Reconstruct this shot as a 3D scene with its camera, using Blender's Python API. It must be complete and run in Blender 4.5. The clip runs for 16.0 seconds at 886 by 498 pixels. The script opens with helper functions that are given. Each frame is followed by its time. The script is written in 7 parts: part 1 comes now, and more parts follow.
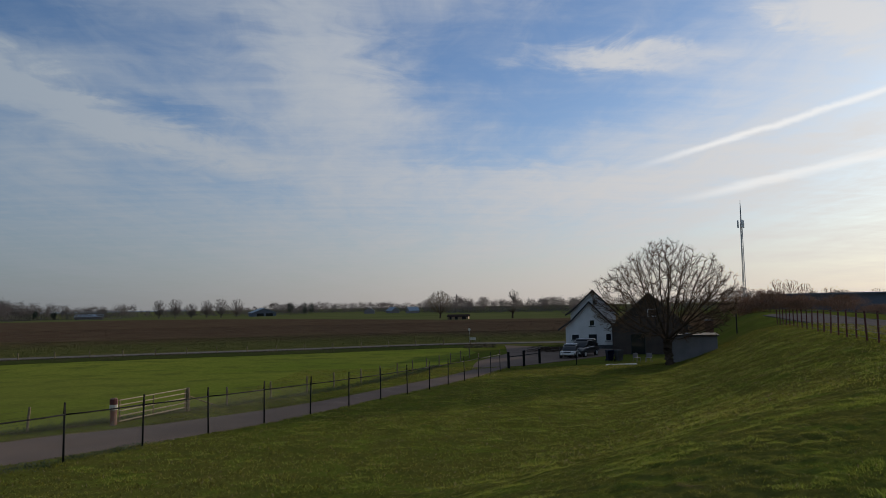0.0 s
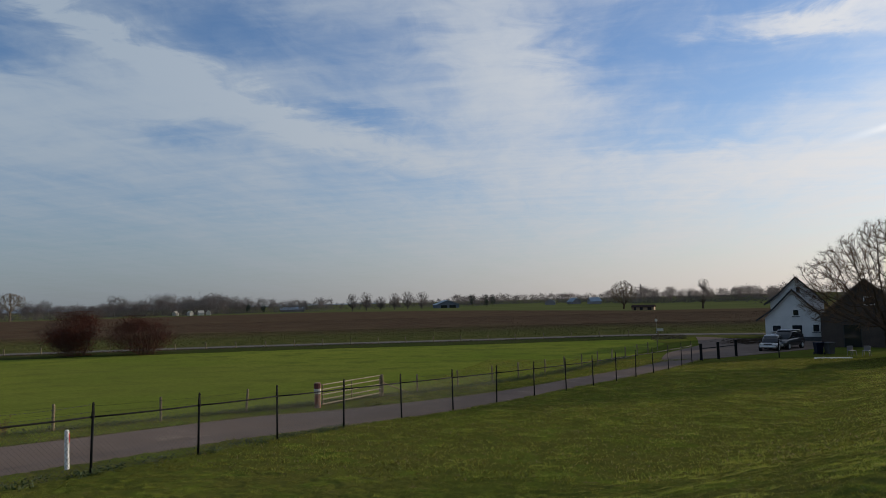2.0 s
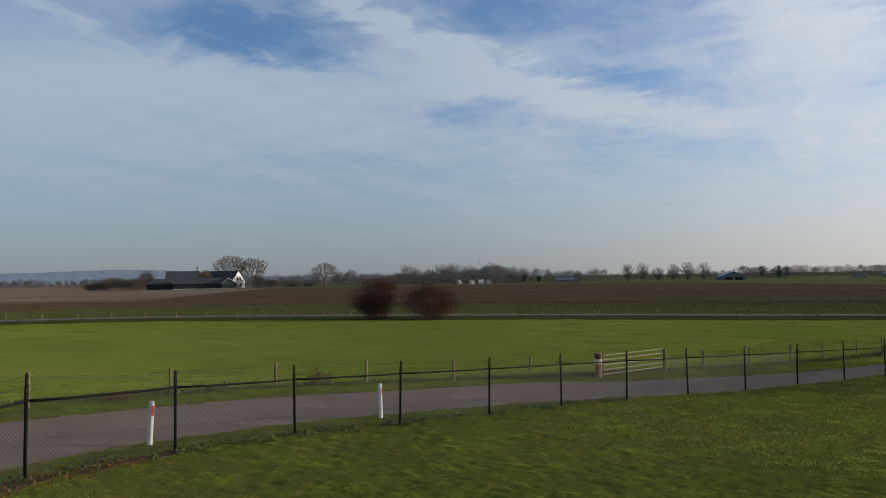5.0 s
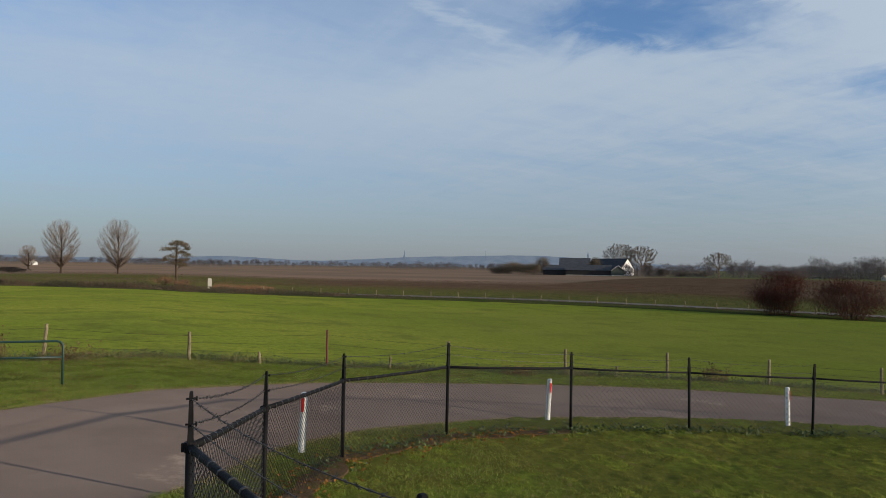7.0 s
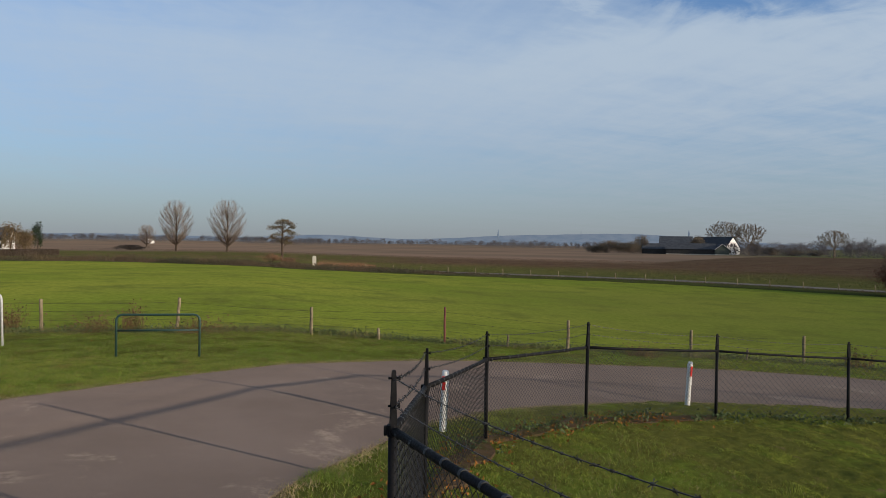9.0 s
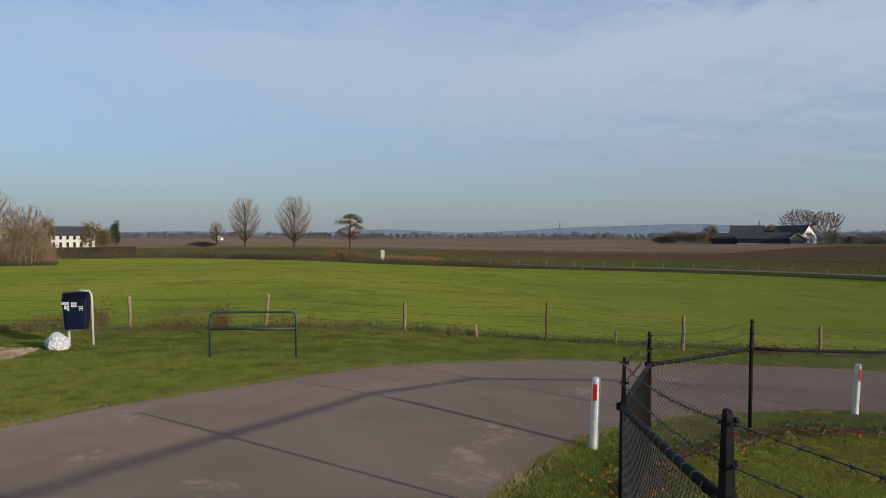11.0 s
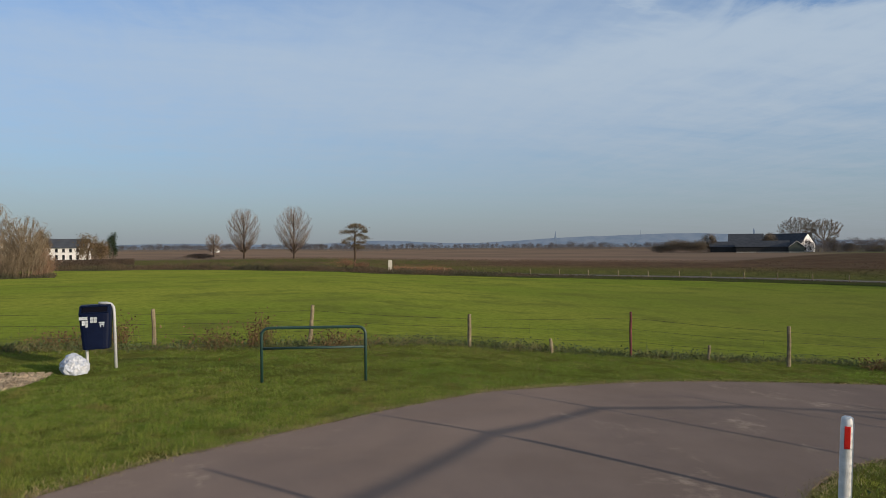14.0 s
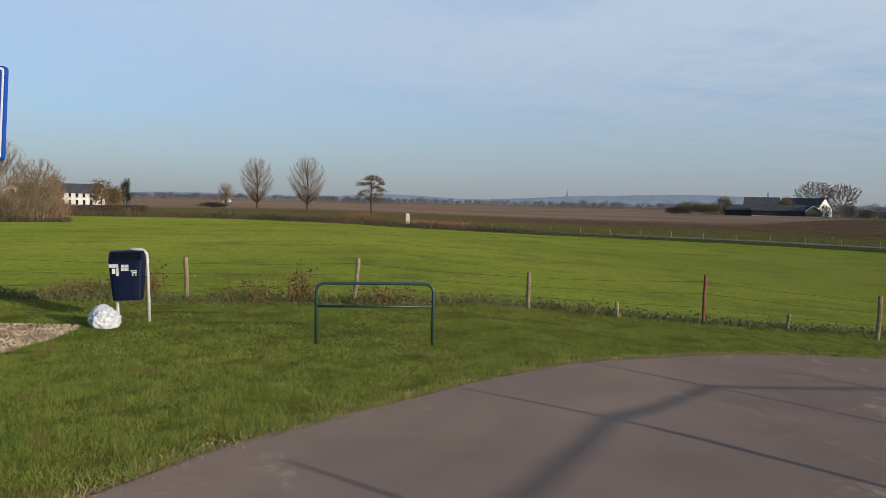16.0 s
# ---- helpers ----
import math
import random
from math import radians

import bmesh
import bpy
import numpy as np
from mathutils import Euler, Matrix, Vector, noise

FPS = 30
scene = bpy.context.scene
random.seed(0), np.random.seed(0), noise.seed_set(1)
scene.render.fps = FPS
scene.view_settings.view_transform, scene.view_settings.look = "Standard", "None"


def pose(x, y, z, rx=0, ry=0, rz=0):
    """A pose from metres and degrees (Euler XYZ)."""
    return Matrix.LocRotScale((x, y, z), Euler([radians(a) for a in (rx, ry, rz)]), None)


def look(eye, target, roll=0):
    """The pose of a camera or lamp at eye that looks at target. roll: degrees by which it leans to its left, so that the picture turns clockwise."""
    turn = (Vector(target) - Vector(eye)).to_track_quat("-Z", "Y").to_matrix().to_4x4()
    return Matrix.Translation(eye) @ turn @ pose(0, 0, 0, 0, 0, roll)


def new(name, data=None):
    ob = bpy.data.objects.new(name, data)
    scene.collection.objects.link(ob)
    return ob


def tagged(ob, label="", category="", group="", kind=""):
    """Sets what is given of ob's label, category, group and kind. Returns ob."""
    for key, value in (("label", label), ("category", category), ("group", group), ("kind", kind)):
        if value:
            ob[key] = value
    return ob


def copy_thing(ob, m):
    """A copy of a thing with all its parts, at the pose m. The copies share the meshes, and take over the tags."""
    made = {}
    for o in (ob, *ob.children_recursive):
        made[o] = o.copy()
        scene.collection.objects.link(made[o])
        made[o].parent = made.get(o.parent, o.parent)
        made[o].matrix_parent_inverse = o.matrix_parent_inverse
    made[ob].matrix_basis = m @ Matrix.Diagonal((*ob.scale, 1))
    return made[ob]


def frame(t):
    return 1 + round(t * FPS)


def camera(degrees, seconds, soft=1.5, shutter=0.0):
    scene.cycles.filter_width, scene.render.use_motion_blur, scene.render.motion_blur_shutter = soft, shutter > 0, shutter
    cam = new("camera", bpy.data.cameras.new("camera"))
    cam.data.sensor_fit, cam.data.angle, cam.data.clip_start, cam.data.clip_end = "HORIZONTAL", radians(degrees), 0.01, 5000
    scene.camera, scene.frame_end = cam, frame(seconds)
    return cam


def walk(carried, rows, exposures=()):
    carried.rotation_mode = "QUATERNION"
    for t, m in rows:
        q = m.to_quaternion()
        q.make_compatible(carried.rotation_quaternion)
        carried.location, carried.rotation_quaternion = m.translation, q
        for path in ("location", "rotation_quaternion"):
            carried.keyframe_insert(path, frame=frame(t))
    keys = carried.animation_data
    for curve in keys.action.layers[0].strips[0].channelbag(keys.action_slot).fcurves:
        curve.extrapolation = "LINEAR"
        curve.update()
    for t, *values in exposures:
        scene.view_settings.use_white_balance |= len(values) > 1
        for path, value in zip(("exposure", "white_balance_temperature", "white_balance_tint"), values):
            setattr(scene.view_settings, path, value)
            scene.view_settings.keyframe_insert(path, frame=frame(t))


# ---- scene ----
cam = camera(64.14, 16.0, 0.85)
PATH = [
    (0, (0.000, 0.000, 5.000), (-0.017, 9.968, 5.802), -0.99),
    (0.5, (-0.016, 0.008, 4.979), (-0.841, 9.941, 5.788), -0.96),
    (1, (-0.068, 0.073, 4.948), (-1.616, 9.920, 5.743), -1.19),
    (1.5, (-0.080, 0.073, 4.930), (-2.188, 9.818, 5.703), -1.30),
    (2, (-0.123, 0.086, 4.929), (-2.632, 9.738, 5.664), -1.49),
    (2.5, (-0.151, 0.103, 4.950), (-3.017, 9.658, 5.643), -1.66),
    (3, (-0.091, 0.002, 4.907), (-3.428, 9.405, 5.569), -1.92),
    (5.5, (-0.368, -0.122, 4.952), (-7.091, 7.274, 5.276), -0.48),
    (6, (-0.432, -0.157, 4.942), (-7.974, 6.404, 5.214), -0.04),
    (6.5, (-0.497, -0.079, 4.944), (-8.954, 5.251, 5.212), 0.33),
    (7, (-0.541, -0.049, 4.924), (-9.766, 3.804, 5.166), 0.77),
    (7.5, (-0.574, -0.119, 4.921), (-10.127, 2.829, 5.114), 0.69),
    (8, (-0.742, -0.294, 4.913), (-10.334, 2.527, 5.082), 0.69),
    (8.5, (-0.975, -0.453, 4.878), (-10.603, 2.251, 4.892), 0.74),
    (11, (-3.033, -1.342, 4.743), (-12.873, 0.432, 4.565), -0.00),
    (11.5, (-3.491, -1.558, 4.676), (-13.483, -1.936, 4.536), -0.32),
    (12, (-4.007, -1.780, 4.627), (-13.990, -2.362, 4.619), -0.49),
    (12.5, (-4.532, -1.975, 4.617), (-14.499, -1.166, 4.662), -0.95),
    (13, (-5.055, -2.192, 4.585), (-15.007, -1.207, 4.645), -1.03),
    (13.5, (-5.533, -2.488, 4.606), (-15.275, -0.235, 4.705), -0.74),
    (14, (-5.932, -2.709, 4.522), (-15.761, -0.869, 4.497), -0.41),
    (14.5, (-6.326, -2.940, 4.507), (-16.231, -1.569, 4.435), 0.60),
    (15, (-6.749, -3.181, 4.505), (-16.631, -1.703, 4.123), 0.88),
    (15.5, (-7.246, -3.301, 4.412), (-17.103, -1.741, 3.780), 0.84),
    (16, (-7.676, -3.509, 4.400), (-17.508, -1.806, 3.744), 1.14),
]
walk(cam, [(t, look(eye, target, roll)) for t, eye, target, roll in PATH], [(0.0, -0.72), (1.0, -0.54), (2.0, -0.44), (3.0, -0.35), (5.5, -0.2), (8.5, -0.05), (12.0, -0.05), (13.5, -0.09), (15.0, 0.02), (16.0, 0.12)])
SUN_BEARING, SUN_HEIGHT = -43.6, 11.5   # degrees: left of +y, and above the horizon


# ---- world, sun ----
class Nodes:
    """Short hand for a node tree."""

    def __init__(self, tree):
        self.tree = tree
        tree.nodes.clear()

    def add(self, kind, settings=None, **inputs):
        n = self.tree.nodes.new(kind)
        for k, v in (settings or {}).items():
            setattr(n, k, v)
        for k, v in inputs.items():
            self.put(n.inputs[int(k[1:]) if k[0] == "i" and k[1:].isdigit() else k.replace("_", " ")], v)
        return n

    def put(self, socket, v):
        if isinstance(v, bpy.types.Node):
            v = v.outputs[0]
        if isinstance(v, bpy.types.NodeSocket):
            self.tree.links.new(v, socket)
        elif isinstance(v, (tuple, list)) and len(v) == 3 and socket.type == "RGBA":
            socket.default_value = (*v, 1)
        else:
            socket.default_value = v

    def math(self, op, a, b=0.0, c=0.0, clamp=False):
        return self.add("ShaderNodeMath", {"operation": op, "use_clamp": clamp}, i0=a, i1=b, i2=c)

    def mix(self, f, a, b, kind="MIX"):
        n = self.tree.nodes.new("ShaderNodeMix")
        n.data_type, n.blend_type = "RGBA", kind
        self.put(n.inputs[0], f), self.put(n.inputs[6], a), self.put(n.inputs[7], b)
        return n.outputs[2]

    def span(self, v, a, b, c=0.0, d=1.0, smooth=True):
        return self.add("ShaderNodeMapRange", {"interpolation_type": "SMOOTHSTEP" if smooth else "LINEAR"}, i0=v, i1=a, i2=b, i3=c, i4=d)

    def noise(self, at, scale, detail=4.0, rough=0.55, dist=0.0):
        return self.add("ShaderNodeTexNoise", Vector=at, Scale=scale, Detail=detail, Roughness=rough, Distortion=dist).outputs[0]

    def vec(self, x, y, z=0.0):
        return self.add("ShaderNodeCombineXYZ", i0=x, i1=y, i2=z)

    def mapped(self, at, scale=(1, 1, 1), turn=(0, 0, 0), shift=(0, 0, 0)):
        return self.add("ShaderNodeMapping", Vector=at, Scale=scale, Rotation=turn, Location=shift)


world = bpy.data.worlds.new("sky")
scene.world = world
world.use_nodes = True
W = Nodes(world.node_tree)
way = W.add("ShaderNodeTexCoord").outputs["Generated"]
xyz = W.add("ShaderNodeSeparateXYZ", i0=way)
up = W.math("MAXIMUM", xyz.outputs[2], 0.0)
low = W.math("ADD", up, 0.07)
flat = W.vec(W.math("DIVIDE", xyz.outputs[0], low), W.math("DIVIDE", xyz.outputs[1], low))
sky = W.add("ShaderNodeTexSky", {"sky_type": "NISHITA", "sun_disc": False, "sun_elevation": radians(SUN_HEIGHT), "sun_rotation": radians(-SUN_BEARING), "altitude": 10.0, "air_density": 1.0, "dust_density": 0.6, "ozone_density": 2.0})
# cirrus: a torn veil in a flat layer, with open gaps and bright streaks, by bearing and height in degrees
turned = W.mapped(flat, turn=(0, 0, radians(-6)))
streak = W.noise(W.mapped(turned, scale=(1.0, 0.30, 1.0)), 1.5, 7.0, 0.55, 0.5)
wisp = W.noise(W.mapped(turned, scale=(1.6, 0.8, 1.0), shift=(3.1, 1.7, 0)), 3.0, 9.0, 0.62, 1.1)
fibre = W.noise(W.mapped(turned, scale=(0.5, 3.2, 1.0), turn=(0, 0, radians(24)), shift=(1.1, 0.4, 0)), 2.2, 8.0, 0.6, 0.4)
bear = W.math("MULTIPLY", W.math("ARCTAN2", W.math("MULTIPLY", xyz.outputs[0], -1.0), xyz.outputs[1]), 57.29578)
rise = W.math("MULTIPLY", W.math("ARCSINE", xyz.outputs[2]), 57.29578)
# edges of gaps and streaks fray
fray = W.noise(W.vec(W.math("MULTIPLY", bear, 0.10), W.math("MULTIPLY", rise, 0.30), 2.0), 1.5, 8.0, 0.58, 1.4)
fray2 = W.noise(W.vec(W.math("MULTIPLY", bear, 0.10), W.math("MULTIPLY", rise, 0.30), 9.0), 1.5, 8.0, 0.58, 1.4)
wbear = W.math("ADD", bear, W.math("MULTIPLY", W.math("SUBTRACT", fray, 0.5), 10.0))
wrise = W.math("ADD", rise, W.math("MULTIPLY", W.math("SUBTRACT", fray2, 0.5), 4.2))


def patch(side, high, tilt, long, wide, amount, at=None):
    """A soft bank of cloud (or, below nought, a gap): its middle, its tilt up to the right, half length and half width."""
    a = radians(tilt)
    u0, v0 = at or (wbear, wrise)
    px, py = W.math("SUBTRACT", side, u0), W.math("SUBTRACT", v0, high)
    u = W.math("ADD", W.math("MULTIPLY", px, math.cos(a) / long), W.math("MULTIPLY", py, math.sin(a) / long))
    v = W.math("ADD", W.math("MULTIPLY", px, -math.sin(a) / wide), W.math("MULTIPLY", py, math.cos(a) / wide))
    d = W.math("ADD", W.math("MULTIPLY", u, u), W.math("MULTIPLY", v, v))
    return W.math("MULTIPLY", W.math("EXPONENT", W.math("MULTIPLY", d, -1.0)), amount)


GAPS = ((-3, 18.4, -12, 9, 3.6, -0.30), (-14, 22.0, 4, 13, 3.0, -0.30), (-13, 15.4, 8, 10, 2.2, -0.22), (31.5, 20.8, -8, 8, 2.8, -0.36), (50.5, 19.6, -6, 6.5, 2.0, -0.36), (21.5, 15.2, -12, 6, 0.9, -0.24), (34.4, 13.3, -3, 6, 0.8, -0.24), (21, 19.8, 0, 5, 3, -0.14), (44, 17.0, -14, 7, 0.9, -0.14), (102, 19, 3, 14, 4, -0.14), (-4, 12.0, -4, 12, 1.0, -0.15), (18, 9.6, -3, 8, 0.8, -0.10), (52, 18.0, -16, 7, 1.0, -0.2))
BANKS = ((41, 19.9, -24, 5.5, 0.75, 0.50), (31, 16.2, -24, 6.5, 0.8, 0.46), (20.5, 12.6, -10, 8, 1.0, 0.30), (9.5, 19, -60, 6.5, 4.2, 0.30), (-13.5, 19.0, -5, 7, 0.9, 0.46), (-30, 19.6, -20, 4, 1.4, 0.46), (66, 19.5, -22, 5.5, 0.5, 0.17), (40, 15.0, 8, 14, 3.0, 0.31), (60, 15.0, 6, 12, 2.0, 0.25), (52, 20.8, 0, 8, 0.5, 0.10), (-25, 10.6, 10, 9, 1.2, 0.24), (-8, 9.6, -2, 14, 1.6, 0.18), (72, 11.0, 0, 22, 4.0, 0.18), (96, 15.0, 4, 26, 4.5, 0.20))
veil = W.math("ADD", W.math("MULTIPLY", streak, 0.45), W.math("MULTIPLY", wisp, 0.30))
veil = W.math("ADD", veil, W.math("MULTIPLY", fibre, 0.25))
veil = W.math("ADD", 0.5, W.math("MULTIPLY", W.math("SUBTRACT", veil, 0.5), W.math("MULTIPLY", W.span(rise, 1.0, 8.0, 0.7, 1.2), W.span(bear, 42.0, 80.0, 1.0, 0.42))))
for bank in GAPS + BANKS:
    veil = W.math("ADD", veil, patch(*bank))
# thinner away from the sun
veil = W.math("ADD", veil, W.span(bear, 36.0, 82.0, 0.08, 0.02))
cover = W.math("MULTIPLY", W.span(veil, 0.15, 0.92, 0.05, 1.0), W.span(rise, 2.0, 26.0, 0.94, 0.84))


def contrail(b0, r0, b1, r1, wide):
    """A straight fraying trail between two points of the sky, by bearing and height, wider at its first end."""
    long = math.hypot(b1 - b0, r1 - r0)
    ca, sa = (b0 - b1) / long, (r1 - r0) / long
    px, py = W.math("SUBTRACT", b0, bear), W.math("SUBTRACT", rise, r0)
    along = W.math("ADD", W.math("MULTIPLY", px, ca), W.math("MULTIPLY", py, sa))
    off = W.math("ADD", W.math("MULTIPLY", px, -sa), W.math("MULTIPLY", py, ca))
    off = W.math("ADD", off, W.math("MULTIPLY", W.math("SUBTRACT", fray2, 0.5), wide * 1.7))
    body = W.span(W.math("ABSOLUTE", off), 0.0, wide, 1.0, 0.0)
    return W.math("MULTIPLY", body, W.math("MULTIPLY", W.span(along, -1.0, 7.0), W.span(along, long + 2, long + 9, 1.0, 0.0)))


trails = W.math("MAXIMUM", W.math("MULTIPLY", contrail(-15.0, 10.5, -32.7, 14.3, 0.40), 0.62), W.math("MULTIPLY", contrail(-17.5, 7.7, -32.4, 10.0, 0.52), 0.50))
haze = W.math("POWER", W.math("SUBTRACT", 1.0, up), 7.5)
toward = W.add("ShaderNodeVectorMath", {"operation": "DOT_PRODUCT"}, i0=way, i1=(-math.sin(radians(SUN_BEARING)) * 0.97, math.cos(radians(SUN_BEARING)) * 0.97, 0.24)).outputs["Value"]
glow = W.math("POWER", W.math("MAXIMUM", toward, 0.0), 2.0)
cloud_light = W.mix(glow, (0.500, 0.600, 0.710), (1.22, 1.19, 1.16))
hazed = W.mix(1.0, sky, (0.096, 0.133, 0.184), "MULTIPLY")
seen = W.mix(cover, hazed, cloud_light)
seen = W.mix(W.math("MULTIPLY", haze, 0.85), seen, W.mix(glow, (0.262, 0.286, 0.316), (1.20, 1.04, 0.95)))
seen = W.mix(trails, seen, (1.6, 1.56, 1.5))
W.add("ShaderNodeOutputWorld", Surface=W.add("ShaderNodeBackground", Color=seen, Strength=1.0))

sun = new("sun", bpy.data.lights.new("sun", "SUN"))
sun.data.energy, sun.data.angle, sun.data.color = 5.0, radians(0.8), (1.0, 0.84, 0.66)
sb, sh = radians(SUN_BEARING), radians(SUN_HEIGHT)
sun.matrix_world = look((-math.sin(sb) * math.cos(sh) * 50, math.cos(sb) * math.cos(sh) * 50, math.sin(sh) * 50), (0, 0, 0))


# ---- the lie of the land ----
def smooth(t):
    t = np.clip(t, 0.0, 1.0)
    return t * t * (3 - 2 * t)


def height(x, y):
    """Ground level: a dike crest in the east, a valley that falls to the north, and the flat plain."""
    x, y = np.asarray(x, float), np.asarray(y, float)
    north, south = np.maximum(y, 0), np.minimum(np.maximum(y, -12), 0)
    v = 2.10 - 2.75 * (1 - np.exp(-north / 32)) - 0.05 * south * (1 - 0.8 * smooth((-x - 12) / 8))
    plain = 1.6 - 2.0 * (1 - np.exp(-north / 60))
    v = v + (plain - v) * smooth((-x - 28) / 90)
    c = (7.8 - x) * 0.937 + y * 0.35
    edge = 6 - 6 * smooth(y / 25)
    z = 3.32 + (v - 3.32) * smooth((c - edge) / 12)
    z = z - 0.40 * smooth((y + 0.1) / 1.0) * smooth((x + 8.5) / 5) * (1 - smooth((y - 1.5) / 9))
    return z + (0.4 - z) * smooth((-c - 9) / 14)


def ground_z(x, y):
    return float(height(x, y))


# ---- materials ----
def material(name, shade=0.6, metal=0.0):
    m = bpy.data.materials.new(name)
    m.use_nodes = True
    n = Nodes(m.node_tree)
    b = n.add("ShaderNodeBsdfPrincipled", Roughness=shade, Metallic=metal)
    n.add("ShaderNodeOutputMaterial", Surface=b)
    return m, n, b


def place(n, kind="Object"):
    return n.add("ShaderNodeTexCoord").outputs[kind]


def where(n):
    return n.add("ShaderNodeNewGeometry").outputs["Position"]


def bump(n, b, h, strength=0.3, distance=0.01):
    n.put(b.inputs["Normal"], n.add("ShaderNodeBump", Strength=strength, Distance=distance, Height=h))


def plain_stuff(name, a, b2, shade=0.6, metal=0.0, scale=6.0, fine=60.0, relief=0.15, world_at=False, island=False):
    """A surface of two near colours in blotches, with fine grain and relief; varies a little from object to object."""
    m, n, b = material(name, shade, metal)
    at = where(n) if world_at else place(n)
    f = n.span(n.noise(at, scale), 0.35, 0.65)
    g = n.noise(at, fine, 3.0)
    col = n.mix(f, a, b2)
    col = n.mix(n.span(g, 0.3, 0.75, 0.0, 0.35), col, tuple(c * 0.6 for c in a))
    rnd = n.add("ShaderNodeNewGeometry").outputs["Random Per Island"] if island else n.add("ShaderNodeObjectInfo").outputs["Random"]
    col = n.add("ShaderNodeHueSaturation", Value=n.span(rnd, 0, 1, 0.85, 1.12, False), Color=col)
    n.put(b.inputs["Base Color"], col)
    n.put(b.inputs["Roughness"], n.span(g, 0.3, 0.7, max(0.02, shade - 0.1), min(1, shade + 0.1)))
    bump(n, b, g, relief, 0.004)
    return m


def olive(n, at, col):
    """Browner turf in streaks, and one stretch of the meadow with darker shading painted in."""
    d = n.add("ShaderNodeVectorMath", {"operation": "DISTANCE"}, i0=n.mapped(at, scale=(1, 1, 0)), i1=(-40, 36, 0)).outputs["Value"]
    streaks = n.noise(n.mapped(at, scale=(0.5, 1.0, 1.0), turn=(0, 0, radians(-40))), 0.16, 5.0, 0.6)
    f = n.math("MULTIPLY", n.span(d, 12, 36, 1.0, 0.0), n.span(streaks, 0.25, 0.6, 0.45, 1.0))
    thin = n.math("MULTIPLY", n.span(streaks, 0.52, 0.72), 0.5)
    return n.mix(n.math("MULTIPLY", n.math("MAXIMUM", f, thin), 0.5), col, (0.140, 0.150, 0.034))


def ground_stuff(name, colours, sizes, dirt=None, relief=0.5, lumps=0.0, scatter=0.12):
    """Land seen from eye height: three scales of colour blotches and rough relief, at real size."""
    m, n, b = material(name, 0.95)
    b.inputs["Diffuse Roughness"].default_value = scatter
    b.inputs["Specular IOR Level"].default_value = 0.0
    at = where(n)
    a, c, d = colours
    big, mid, small = sizes
    col = n.mix(n.span(n.noise(at, big, 4.0, 0.6), 0.35, 0.65), a, c)
    col = n.mix(n.span(n.noise(at, mid, 5.0, 0.65), 0.45, 0.7), col, d)
    g = n.noise(at, small, 6.0, 0.7)
    col = n.mix(n.span(g, 0.35, 0.7, 0.0, 0.55), col, tuple(v * 0.45 for v in a))
    if dirt:
        col = n.mix(n.span(n.noise(at, mid * 1.7, 6.0, 0.7), 0.62, 0.72), col, dirt)
    if name == "meadow":
        col = olive(n, at, col)
    n.put(b.inputs["Base Color"], col)
    if lumps:
        g = n.math("ADD", g, n.math("MULTIPLY", n.noise(at, 2.4, 3.0), lumps))
    bump(n, b, g, relief, 0.06)
    return m


M = {}
M["grass"] = ground_stuff("grass", ((0.084, 0.100, 0.020), (0.116, 0.116, 0.028), (0.120, 0.158, 0.024)), (0.16, 0.8, 9.0), (0.135, 0.105, 0.045), 0.9)
M["meadow"] = ground_stuff("meadow", ((0.150, 0.194, 0.029), (0.206, 0.228, 0.038), (0.116, 0.136, 0.030)), (0.05, 0.30, 3.5), None, 0.6, 0.8, 0.3)


